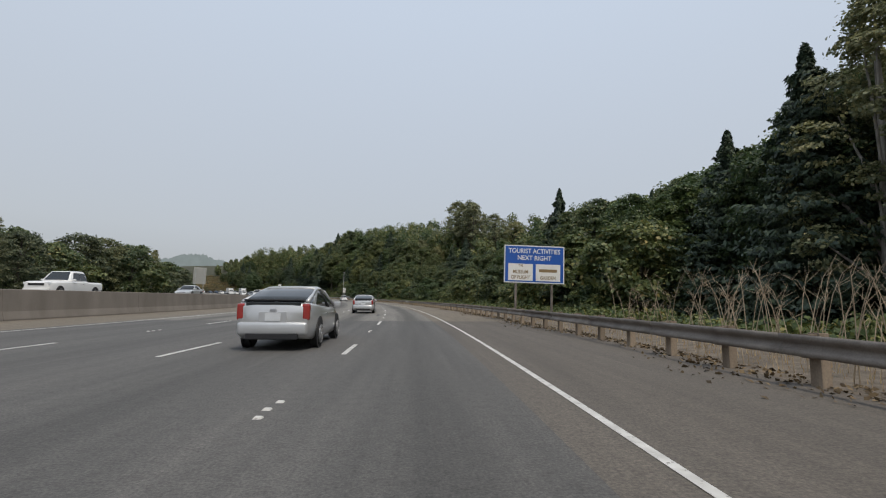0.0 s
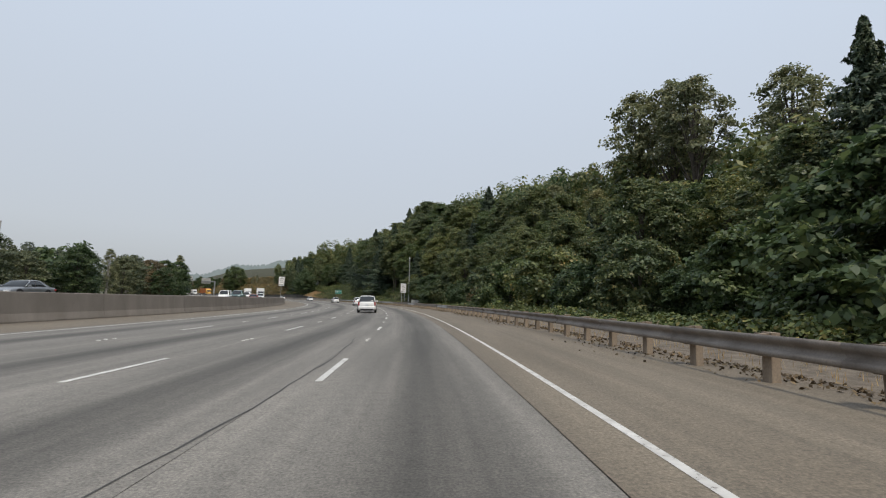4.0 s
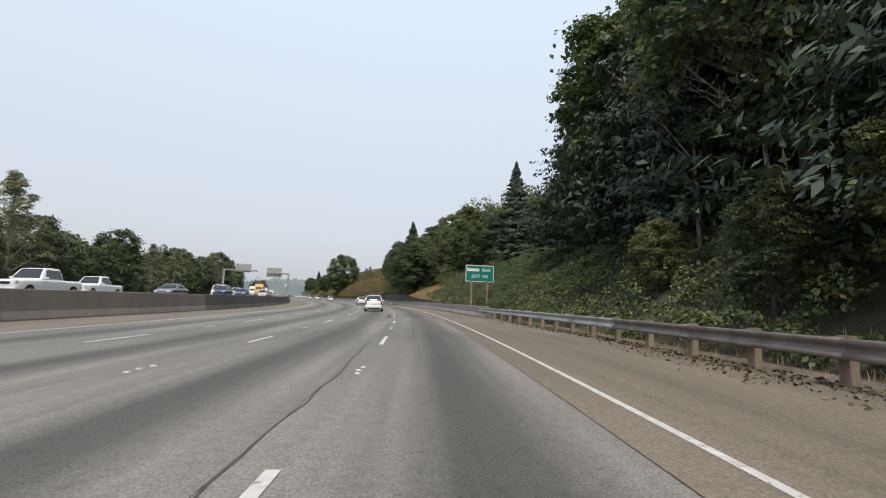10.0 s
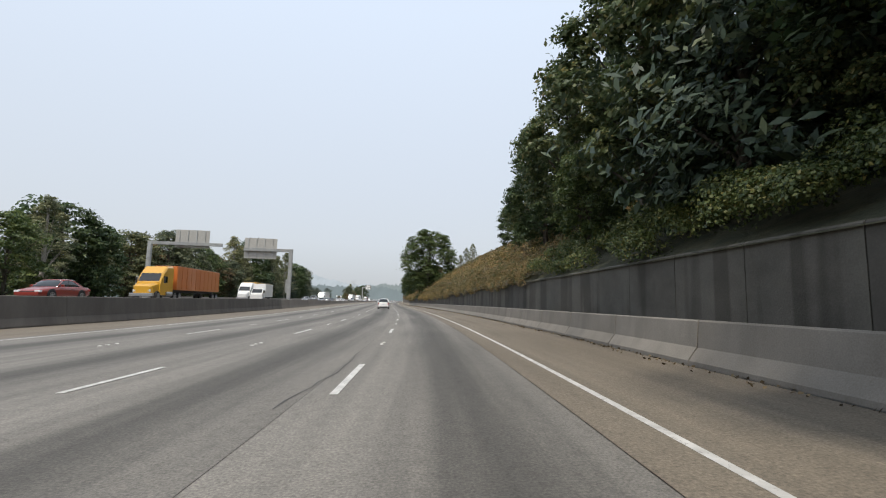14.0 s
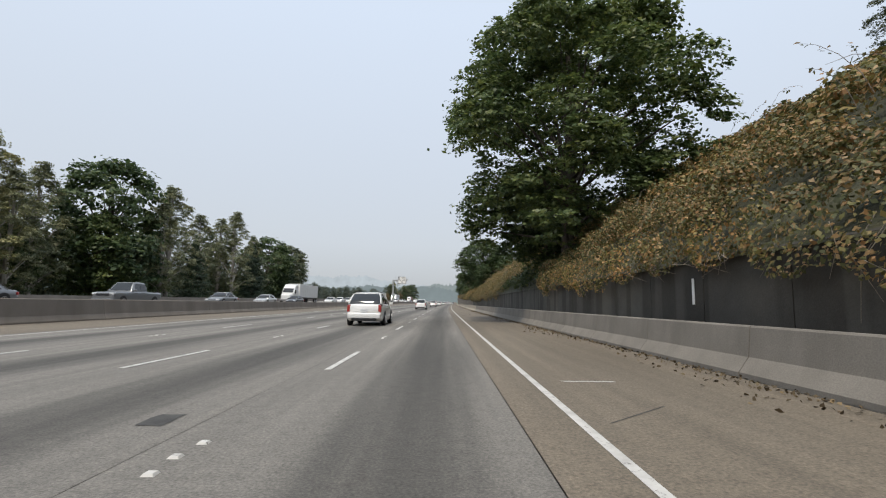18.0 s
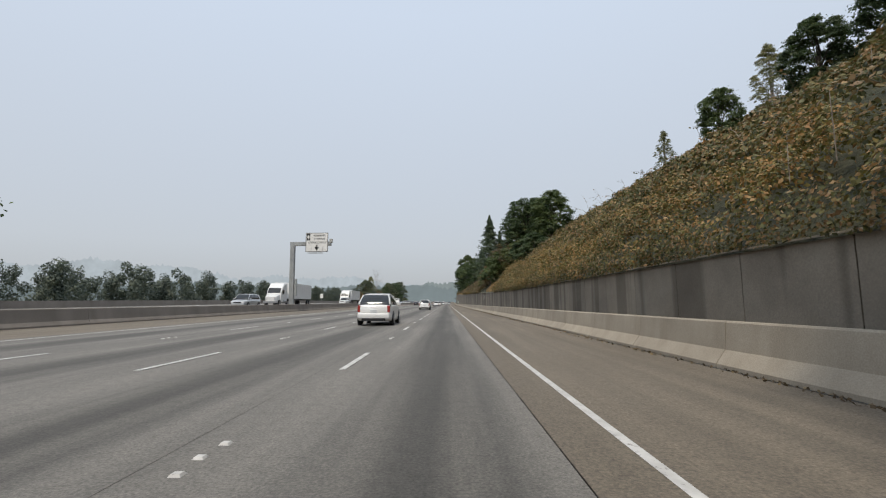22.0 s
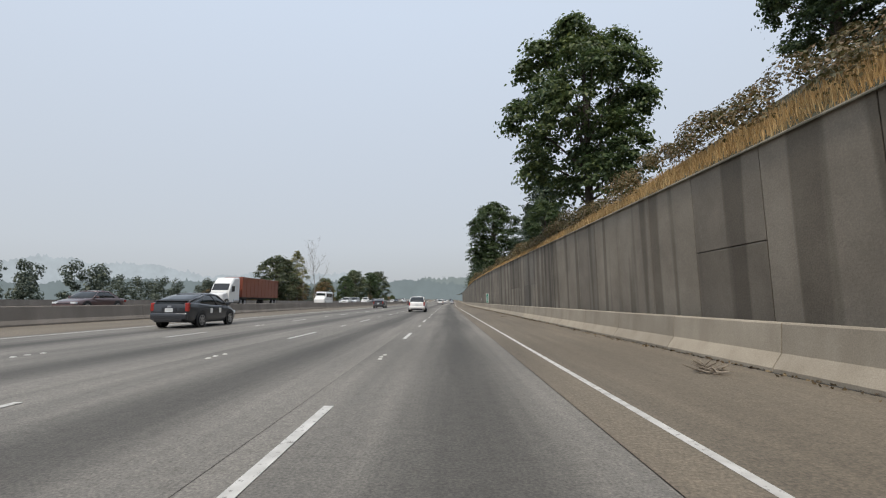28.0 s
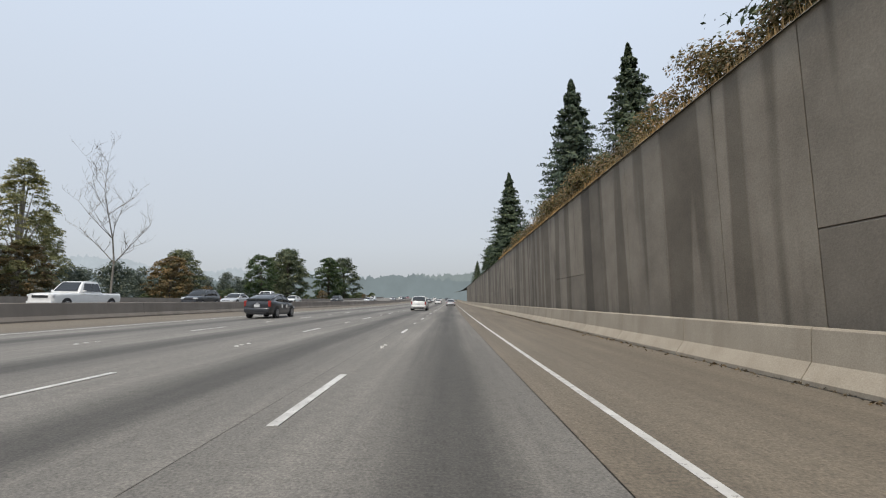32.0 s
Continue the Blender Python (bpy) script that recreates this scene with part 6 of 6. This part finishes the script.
    part("grille", box(W * 0.5, 0.06, 0.16, (0, f + 0.0, hood - 0.22), 0.02), TRIM, c)
    part("number_plate", box(0.34, 0.02, 0.17, (0, b - 0.045 if kind_ != "hatch" else b - 0.03, trunk - 0.34 if kind_ == "hatch" else trunk - 0.27 if kind_ != "suv" else 0.74), 0.004), PLATE, c)
    if kind_ == "hatch":
        part("emblem", box(0.15, 0.02, 0.09, (0, b - 0.012, trunk - 0.2), 0.02), RIM, c)
        part("spoiler", box(W * 0.76, 0.2, 0.045, (0, tail + 0.0, trunk + 0.045), 0.02), TRIM, c)
        part("lower_rear_window", box(W * 0.70, 0.05, 0.17, (0, b + 0.03, trunk - 0.085), 0.015), GLASS_M, c)
        part("plate_recess", box(0.62, 0.02, 0.24, (0, b - 0.012, trunk - 0.34), 0.01), P, c)
        if paint == "dark":
            for y in (0.35, -0.45):
                for sx in (1, -1):
                    part("sticker", box(0.012, 0.2, 0.22, (sx * (h + 0.003), y, 0.72)), S_WHITE, c, "small white door sticker")
    if kind_ in ("suv", "minivan"):
        for sx in (1, -1):
            part("roof_rail", tube((sx * top * 0.86, rf - 0.2, H + 0.04), (sx * top * 0.86, rr + 0.1, H + 0.03), 0.02), TRIM, c)
    if kind_ == "pickup":
        part("load_bed_floor", box(W * 0.8, abs(b - tail) * 0.9, 0.05, (0, (b + tail) / 2, trunk + 0.022)), TRIM, c)
    return c


def truck(kind_, cab_paint, box_paint, label, stripe=None):
    """A lorry seen from the side: cab, box and wheels; +y is forward."""
    c = empty({"semi": "semi_truck", "box": "box_truck", "bus": "minibus"}[kind_], Matrix(), label, "truck" if kind_ != "bus" else "bus")
    P, B = PAINTS[cab_paint], PAINTS[box_paint]
    if kind_ == "semi":
        part("bonnet", loft([[(x * w, y, z) for x, z in ((1, 0.6), (1, hh - 0.15), (0.85, hh), (-0.85, hh), (-1, hh - 0.15), (-1, 0.6))] for y, w, hh in ((9.0, 0.75, 1.5), (8.7, 0.95, 1.7), (7.6, 1.05, 1.95))]), P, c)
        part("cab", loft([[(x * 1.2, y, z) for x, z in ((1, 0.6), (1, hh - 0.2), (0.9, hh), (-0.9, hh), (-1, hh - 0.2), (-1, 0.6))] for y, hh in ((7.7, 2.0), (7.1, 3.0), (6.2, 3.75), (4.9, 3.85), (4.8, 3.7))]), P, c)
        part("windscreen", loft([[(1.05, 7.62, 2.08), (-1.05, 7.62, 2.08), (-1.05, 7.66, 2.12), (1.05, 7.66, 2.12)], [(1.0, 7.14, 2.92), (-1.0, 7.14, 2.92), (-1.0, 7.18, 2.96), (1.0, 7.18, 2.96)]]), GLASS_M, c)
        for sx in (1, -1):
            part("side_window", box(0.03, 0.8, 0.7, (sx * 1.21, 6.6, 2.3), 0.01), GLASS_M, c)
            part("mirror", box(0.12, 0.16, 0.6, (sx * 1.42, 7.3, 2.2), 0.02), TRIM, c)
            part("head_lamp", box(0.3, 0.1, 0.25, (sx * 0.7, 8.95, 1.05), 0.03), HEAD, c)
            part("fuel_tank", tube((sx * 1.0, 6.4, 0.75), (sx * 1.0, 5.0, 0.75), 0.32, None, 14), RIM, c)
        part("trailer", box(2.5, 13.2, 2.75, (0, -2.6, 2.6), 0.03), B, c)
        for y in np.arange(-9.0, 4.0, 1.3):
            for sx in (1, -1):
                part("side_rib", box(0.03, 0.06, 2.6, (sx * 1.262, y, 2.6)), B, c)
        part("trailer_frame", box(1.0, 12.6, 0.25, (0, -2.6, 1.1)), TRIM, c)
        part("chassis", box(0.9, 8.0, 0.25, (0, 4.8, 0.85)), TRIM, c)
        part("front_bumper", box(2.3, 0.3, 0.35, (0, 8.95, 0.62), 0.05), RIM, c)
        wy = ((8.0, 1), (4.2, 1), (3.0, 1), (-7.2, 1), (-8.4, 1))
        rad = 0.5
    elif kind_ == "box":
        part("cab", loft([[(x * 1.05, y, z) for x, z in ((1, 0.5), (1, hh - 0.2), (0.9, hh), (-0.9, hh), (-1, hh - 0.2), (-1, 0.5))] for y, hh in ((3.7, 1.3), (3.5, 1.55), (2.9, 2.35), (1.9, 2.45), (1.85, 2.3))]), P, c)
        part("windscreen", loft([[(0.9, 3.48, 1.6), (-0.9, 3.48, 1.6), (-0.9, 3.52, 1.62), (0.9, 3.52, 1.62)], [(0.88, 2.95, 2.28), (-0.88, 2.95, 2.28), (-0.88, 2.99, 2.31), (0.88, 2.99, 2.31)]]), GLASS_M, c)
        for sx in (1, -1):
            part("side_window", box(0.03, 0.75, 0.5, (sx * 1.055, 2.6, 1.85), 0.01), GLASS_M, c)
            part("mirror", box(0.12, 0.12, 0.4, (sx * 1.25, 3.0, 1.9), 0.02), TRIM, c)
            part("head_lamp", box(0.3, 0.1, 0.22, (sx * 0.7, 3.68, 0.95), 0.03), HEAD, c)
        part("cargo_box", box(2.3, 5.6, 2.45, (0, -1.1, 2.1), 0.03), B, c)
        if stripe:
            for sx in (1, -1):
                part("side_panel", box(0.012, 5.0, 2.1, (sx * 1.157, -1.1, 2.1)), PAINTS[stripe], c, "blue painted side panel")
                for k_, (cl, dz) in enumerate((("red", 0.16), ("white", 0.0), ("dark", -0.16))):
                    part("round_mark", box(0.012, 0.8, 0.16, (sx * 1.166, 0.6, 2.15 + dz)), PAINTS[cl], c)
                for k_ in range(4):
                    part("text_bar", box(0.012, 0.36, 0.5, (sx * 1.166, -0.4 - 0.5 * k_, 2.1)), PAINTS["white"], c)
        part("chassis", box(0.9, 7.0, 0.25, (0, 0, 0.72)), TRIM, c)
        wy = ((2.7, 1), (-2.3, 1))
        rad = 0.42
    else:
        part("body", loft([[(x * 1.15, y, z) for x, z in ((1, 0.4), (1, hh - 0.2), (0.88, hh), (-0.88, hh), (-1, hh - 0.2), (-1, 0.4))] for y, hh in ((3.6, 1.1), (3.4, 1.45), (2.6, 1.6), (2.3, 2.7), (1.8, 2.85), (-3.6, 2.85), (-3.7, 2.6))]), P, c)
        part("windscreen", box(2.0, 0.05, 0.85, (0, 2.48, 2.05), 0.01), GLASS_M, c)
        for sx in (1, -1):
            for k_ in range(4):
                part("side_window", box(0.03, 1.15, 0.8, (sx * 1.15, 1.1 - 1.3 * k_, 2.0), 0.02), GLASS_M, c)
            part("stripe", box(0.02, 6.4, 0.08, (sx * 1.155, -0.4, 1.2)), TRIM, c)
            part("head_lamp", box(0.28, 0.1, 0.22, (sx * 0.75, 3.56, 0.9), 0.03), HEAD, c)
        wy = ((2.5, 1), (-2.2, 1))
        rad = 0.4
    half = {"semi": 1.05, "box": 0.95, "bus": 1.0}[kind_]
    for y, _ in wy:
        for sx in (1, -1):
            wheel(c, sx * half, y, rad, 0.3)
    return c


FLEET = {}


def get(key):
    if key not in FLEET:
        k_, paint = key
        words = {"white": "white", "silver": "silver", "grey": "grey", "dark": "black", "blue": "dark blue", "red": "dark red", "teal": "grey-green", "mauve": "dark maroon"}.get(paint, paint)
        if k_ in CARS:
            FLEET[key] = [car(k_, paint, "%s %s on the motorway" % (words, {"sedan": "four-door saloon car", "hatch": "five-door hatchback car", "suv": "tall estate car with roof rails", "minivan": "family minivan", "van": "panel van", "pickup": "crew-cab pickup truck"}[k_]), "traffic"), False]
        elif k_ == "semi":
            FLEET[key] = [truck("semi", {"orange": "yellow", "brick": "white", "yellow": "white"}.get(paint, "white"), paint, "articulated lorry with a %s trailer on the motorway" % {"brick": "rust-red container"}.get(paint, paint)), False]
        elif k_ == "box":
            FLEET[key] = [truck("box", "white", "white", "white box lorry on the motorway" if paint == "white" else "white box lorry with blue painted sides", None if paint == "white" else "blue"), False]
        else:
            FLEET[key] = [truck("bus", "white", "white", "white minibus on the motorway"), False]
    return FLEET[key]


def drive(kind_, paint, s, r, away=True):
    rec = get((kind_, paint))
    lift = 0.0 if r > -21 else float(far_level(s, r))
    m = Matrix.Translation(at(s, r, lift)) @ Matrix.Rotation(float(heading(s)) + (0 if away else math.pi), 4, "Z") @ Matrix.Rotation(-float(bank(s)) * (1 if away else -1), 4, "Y")
    if not rec[1]:
        rec[1] = True
        rec[0].matrix_basis = m
        return rec[0]
    return copy_thing(rec[0], m)


# this carriageway, driving away
for k_, paint, s, r in (("hatch", "silver", 13.6, -5.1), ("hatch", "silver", 41.0, -5.2), ("hatch", "silver", 68.5, -5.2), ("hatch", "silver", 93.2, -5.1), ("suv", "white", 149.6, -5.3), ("suv", "white", 200.9, -5.3), ("suv", "white", 252.3, -5.3), ("suv", "white", 304.1, -5.3), ("suv", "white", 356.5, -5.3), ("suv", "white", 436.7, -5.3), ("suv", "white", 490.7, -5.3), ("suv", "white", 545.2, -5.3), ("suv", "white", 601.4, -5.3), ("suv", "white", 656.1, -5.3), ("hatch", "dark", 673.8, -13.9), ("suv", "white", 738.1, -5.3), ("hatch", "dark", 761, -13.7), ("hatch", "dark", 817, -13.2), ("suv", "white", 791.5, -5.3), ("suv", "white", 903, -5.3), ("sedan", "silver", 948, -1.7), ("hatch", "dark", 877, -13.2), ("sedan", "white", 985, -5.3), ("sedan", "grey", 1010, -9.0), ("suv", "dark", 1030, -1.7), ("sedan", "white", 1058, -9.0), ("sedan", "silver", 1080, -5.3), ("suv", "white", 1104, -12.9), ("sedan", "dark", 1122, -1.7), ("sedan", "white", 1146, -9.0)):
    drive(k_, paint, s, r)
# opposing traffic
for k_, paint, s, r in (("pickup", "white", 38, -27), ("sedan", "silver", 62, -27), ("suv", "white", 115, -27.5), ("sedan", "grey", 140, -31), ("pickup", "teal", 192, -27.2), ("van", "white", 202, -31), ("pickup", "dark", 222, -31), ("sedan", "red", 213, -27), ("van", "white", 244, -30.6), ("suv", "white", 238, -27), ("box", "white", 282, -30.5), ("box", "blue", 268, -27), ("pickup", "white", 301, -31), ("pickup", "white", 286.5, -26.6), ("sedan", "grey", 308, -27), ("suv", "blue", 328, -27), ("van", "white", 344, -31), ("sedan", "blue", 342, -27), ("pickup", "white", 361, -31), ("minivan", "white", 380, -27.2), ("sedan", "red", 392, -27), ("semi", "orange", 418, -29.8), ("box", "white", 452, -29), ("semi", "yellow", 463.5, -33.4), ("sedan", "grey", 490, -27), ("pickup", "grey", 503, -27), ("sedan", "silver", 532, -27), ("sedan", "grey", 519, -27), ("sedan", "dark", 545, -27), ("semi", "white", 566, -33), ("sedan", "white", 569, -27), ("sedan", "white", 579, -27.3), ("sedan", "white", 588, -27.3), ("minivan", "silver", 634, -27), ("semi", "white", 659, -30), ("semi", "white", 714, -30.5), ("suv", "white", 691.5, -27.2), ("sedan", "mauve", 772, -27.2), ("semi", "brick", 806, -31), ("bus", "white", 846, -30.5), ("sedan", "silver", 866, -30.5), ("suv", "white", 853, -26.8), ("minivan", "silver", 863, -26.8), ("pickup", "white", 878, -26.8), ("suv", "dark", 894, -27), ("sedan", "silver", 902, -27.2), ("pickup", "white", 912, -27.5),
                        ("sedan", "white", 735, -27), ("pickup", "white", 750, -31), ("sedan", "white", 930, -30), ("suv", "dark", 950, -27), ("sedan", "white", 968, -31), ("sedan", "silver", 990, -27), ("sedan", "white", 1015, -30), ("van", "white", 1040, -33), ("sedan", "grey", 1065, -27), ("sedan", "white", 1084, -30), ("suv", "white", 1098, -26.8), ("sedan", "silver", 1112, -33), ("sedan", "dark", 1126, -27), ("suv", "white", 1140, -30), ("sedan", "red", 1155, -27)):
    drive(k_, paint, s, r, False)


# ---- far things and litter ----
# low barrier beyond the opposing carriageway
sweep_ob = sweep("far_barrier", lambda s: [(-45.1, -0.1 + float(far_level(s))), (-45.25, 0.8 + float(far_level(s))), (-45.45, 0.8 + float(far_level(s))), (-45.6, -0.1 + float(far_level(s)))], np.arange(440, S1, 12.0), MEDIAN)
tagged(sweep_ob, "low concrete barrier beyond the opposing carriageway", "barrier", kind="structure")

# litter and a dead branch on the right shoulder
def branch_pile(s, r, seed, label, spread=0.5, n=14):
    rng = np.random.default_rng(seed)
    bm = bmesh.new()
    for i in range(n):
        a = rng.uniform(0, 6.28)
        p = Vector((rng.normal(0, spread * 0.3), rng.normal(0, spread * 0.5), 0.03))
        tube(p, p + Vector((math.cos(a) * spread, math.sin(a) * spread, rng.uniform(0.0, 0.18))), 0.016, 0.006, 5, bm)
    ob = part("dead_branch", bm, TWIG, None)
    ob.matrix_basis = stand(s, r, 0.01)
    return tagged(ob, label, "branch", kind="stuff")


branch_pile(747.3, 2.35, 1, "bundle of dead twigs lying on the shoulder", 0.3, 34)
branch_pile(775.5, 2.3, 2, "thin dead branch lying on the shoulder", 0.6, 3)
branch_pile(827.3, 2.2, 3, "pale dead branch lying against the barrier", 0.6, 10)
# white strips on the wall
for s, z in ((826.3, 1.72), (827.05, 1.72), (647, 2.1), (650, 2.1), (476, 1.5)):
    ob = part("wall_marker", box(0.012, 0.10, 0.6, (0, 0, 0), 0.003), S_WHITE, None)
    ob.matrix_basis = stand(s, 4.405, z)
    tagged(ob, "white reflective strip fixed to the concrete wall", "marker")


# far wooded ridges as plain backdrops, haze painted in as a pale glow
def ridge(name, away, base, heights, colour, seed, label):
    """A far skyline round the valley: heights over angles to the left of the first stretch, with ragged treetops."""
    rng = np.random.default_rng(seed)
    n = 1400
    deg = np.linspace(heights[0][0], heights[-1][0], n)
    ang = np.radians(deg)
    prof = np.interp(deg, *zip(*heights)) * (1 + 0.10 * np.sin(ang * 17 + seed) + 0.06 * np.sin(ang * 43 + 2))
    crown = away * 0.0035
    prof = prof + np.abs(rng.normal(0, 1, n)) * crown * 0.5 + crown * np.abs(np.sin(ang * 210 + 3 * np.sin(ang * 60))) + crown * 0.8 * np.clip(np.sin(ang * 95 + 2 * np.sin(ang * 31)), 0, 1)
    cx_, cy_ = flat(500, 0)
    v, f = [], []
    for a, h in zip(ang, prof):
        x, y = float(cx_) - math.sin(a) * away, float(cy_) + math.cos(a) * away
        v += [(x, y, base), (x, y, base + h), (x - math.sin(a) * 60, y + math.cos(a) * 60, base + h * 0.7)]
    for i in range(n - 1):
        f += [(3 * i, 3 * i + 3, 3 * i + 4, 3 * i + 1), (3 * i + 1, 3 * i + 4, 3 * i + 5, 3 * i + 2)]
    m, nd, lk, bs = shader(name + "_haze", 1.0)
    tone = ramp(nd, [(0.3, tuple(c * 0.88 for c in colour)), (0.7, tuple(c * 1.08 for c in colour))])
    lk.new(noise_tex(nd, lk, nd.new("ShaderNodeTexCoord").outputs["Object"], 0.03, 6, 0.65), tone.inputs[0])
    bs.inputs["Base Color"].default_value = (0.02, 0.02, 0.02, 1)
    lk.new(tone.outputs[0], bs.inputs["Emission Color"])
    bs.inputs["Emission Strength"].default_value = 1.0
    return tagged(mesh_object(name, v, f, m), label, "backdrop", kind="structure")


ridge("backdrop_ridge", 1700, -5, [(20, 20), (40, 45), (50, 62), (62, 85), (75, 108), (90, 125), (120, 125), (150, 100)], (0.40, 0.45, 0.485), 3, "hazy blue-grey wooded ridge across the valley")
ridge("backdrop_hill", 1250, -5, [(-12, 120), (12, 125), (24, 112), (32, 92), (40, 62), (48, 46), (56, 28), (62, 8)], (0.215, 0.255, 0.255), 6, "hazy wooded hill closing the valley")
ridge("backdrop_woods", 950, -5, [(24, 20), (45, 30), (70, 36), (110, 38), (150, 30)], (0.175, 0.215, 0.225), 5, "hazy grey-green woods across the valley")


def litter(name, s0, s1, inner, width, per_m, size, material, label, seed):
    """Dead leaves and grit gathered along an edge."""
    rng = np.random.default_rng(seed)
    k = int((s1 - s0) * per_m)
    s = rng.uniform(s0, s1, k)
    r = np.interp(s, [-60, 288, 330, 365, 420, 440, 470, 500, 1100], [3.6, 3.25, 3.05, 3.1, 3.5, 3.75, 3.85, 3.65, 4.0]) - inner - np.abs(rng.normal(0, width, k)) * (0.4 + 0.6 * np.sin(s * 0.21) ** 2)
    x, y = flat(s, r)
    c = np.stack([x, y, road_z(s, r) + 0.012 + 0.015 * rng.random(k)], -1)
    n = rng.normal(0, 0.35, (k, 3)) + np.array([0, 0, 1.0])
    return tagged(leaf_cloud(name, c, n, size, material, None, "", rng=rng), label, "litter", kind="stuff")


DEAD = leafy("dead_leaves", [(0, (0.05, 0.035, 0.02)), (0.6, (0.12, 0.085, 0.05)), (1, (0.24, 0.18, 0.11))], 0.9, 0.0)
litter("leaf_litter", 290, 900, 0.30, 0.22, 16, 0.05, DEAD, "dead leaves and grit along the foot of the barrier", 81)
litter("leaf_litter", 425, 540, 0.34, 0.5, 24, 0.05, DEAD, "dead leaves blown over the shoulder", 82)
litter("leaf_litter", -20, 290, -0.9, 0.7, 80, 0.06, DEAD, "dry leaves and litter under the guardrail", 83)
tagged(sweep("barrier_joint", lambda s: [(float(np.interp(s, [288, 330, 365, 420, 440, 470, 500, 1100], [3.25, 3.05, 3.1, 3.5, 3.75, 3.85, 3.65, 4.0])) - 0.30 + d, z) for d, z in ((-0.05, 0.001), (0.03, 0.001), (0.03, 0.009), (-0.05, 0.006))], np.arange(288, 1100, 4.0), JOINT), "dark gap between the shoulder and the barrier", "joint", kind="structure")

tagged(strip("dry_bank", 4.6, 11.5, 322, 354, lambda s, r: hill(s, r) + road_z(s, np.minimum(r, 6)) - road_z(s, r) + 0.10, DRY_SOIL, 2, 8, "dry sandy bank under the golden grass"), category="ground", kind="structure")
tagged(strip("dry_bank", 4.95, 8.2, 632, 647, lambda s, r: hill(s, r) + road_z(s, np.minimum(r, 6)) - road_z(s, r) + 0.10, DRY_SOIL, 2, 10, "dry sandy bank under the golden grass"), category="ground", kind="structure")
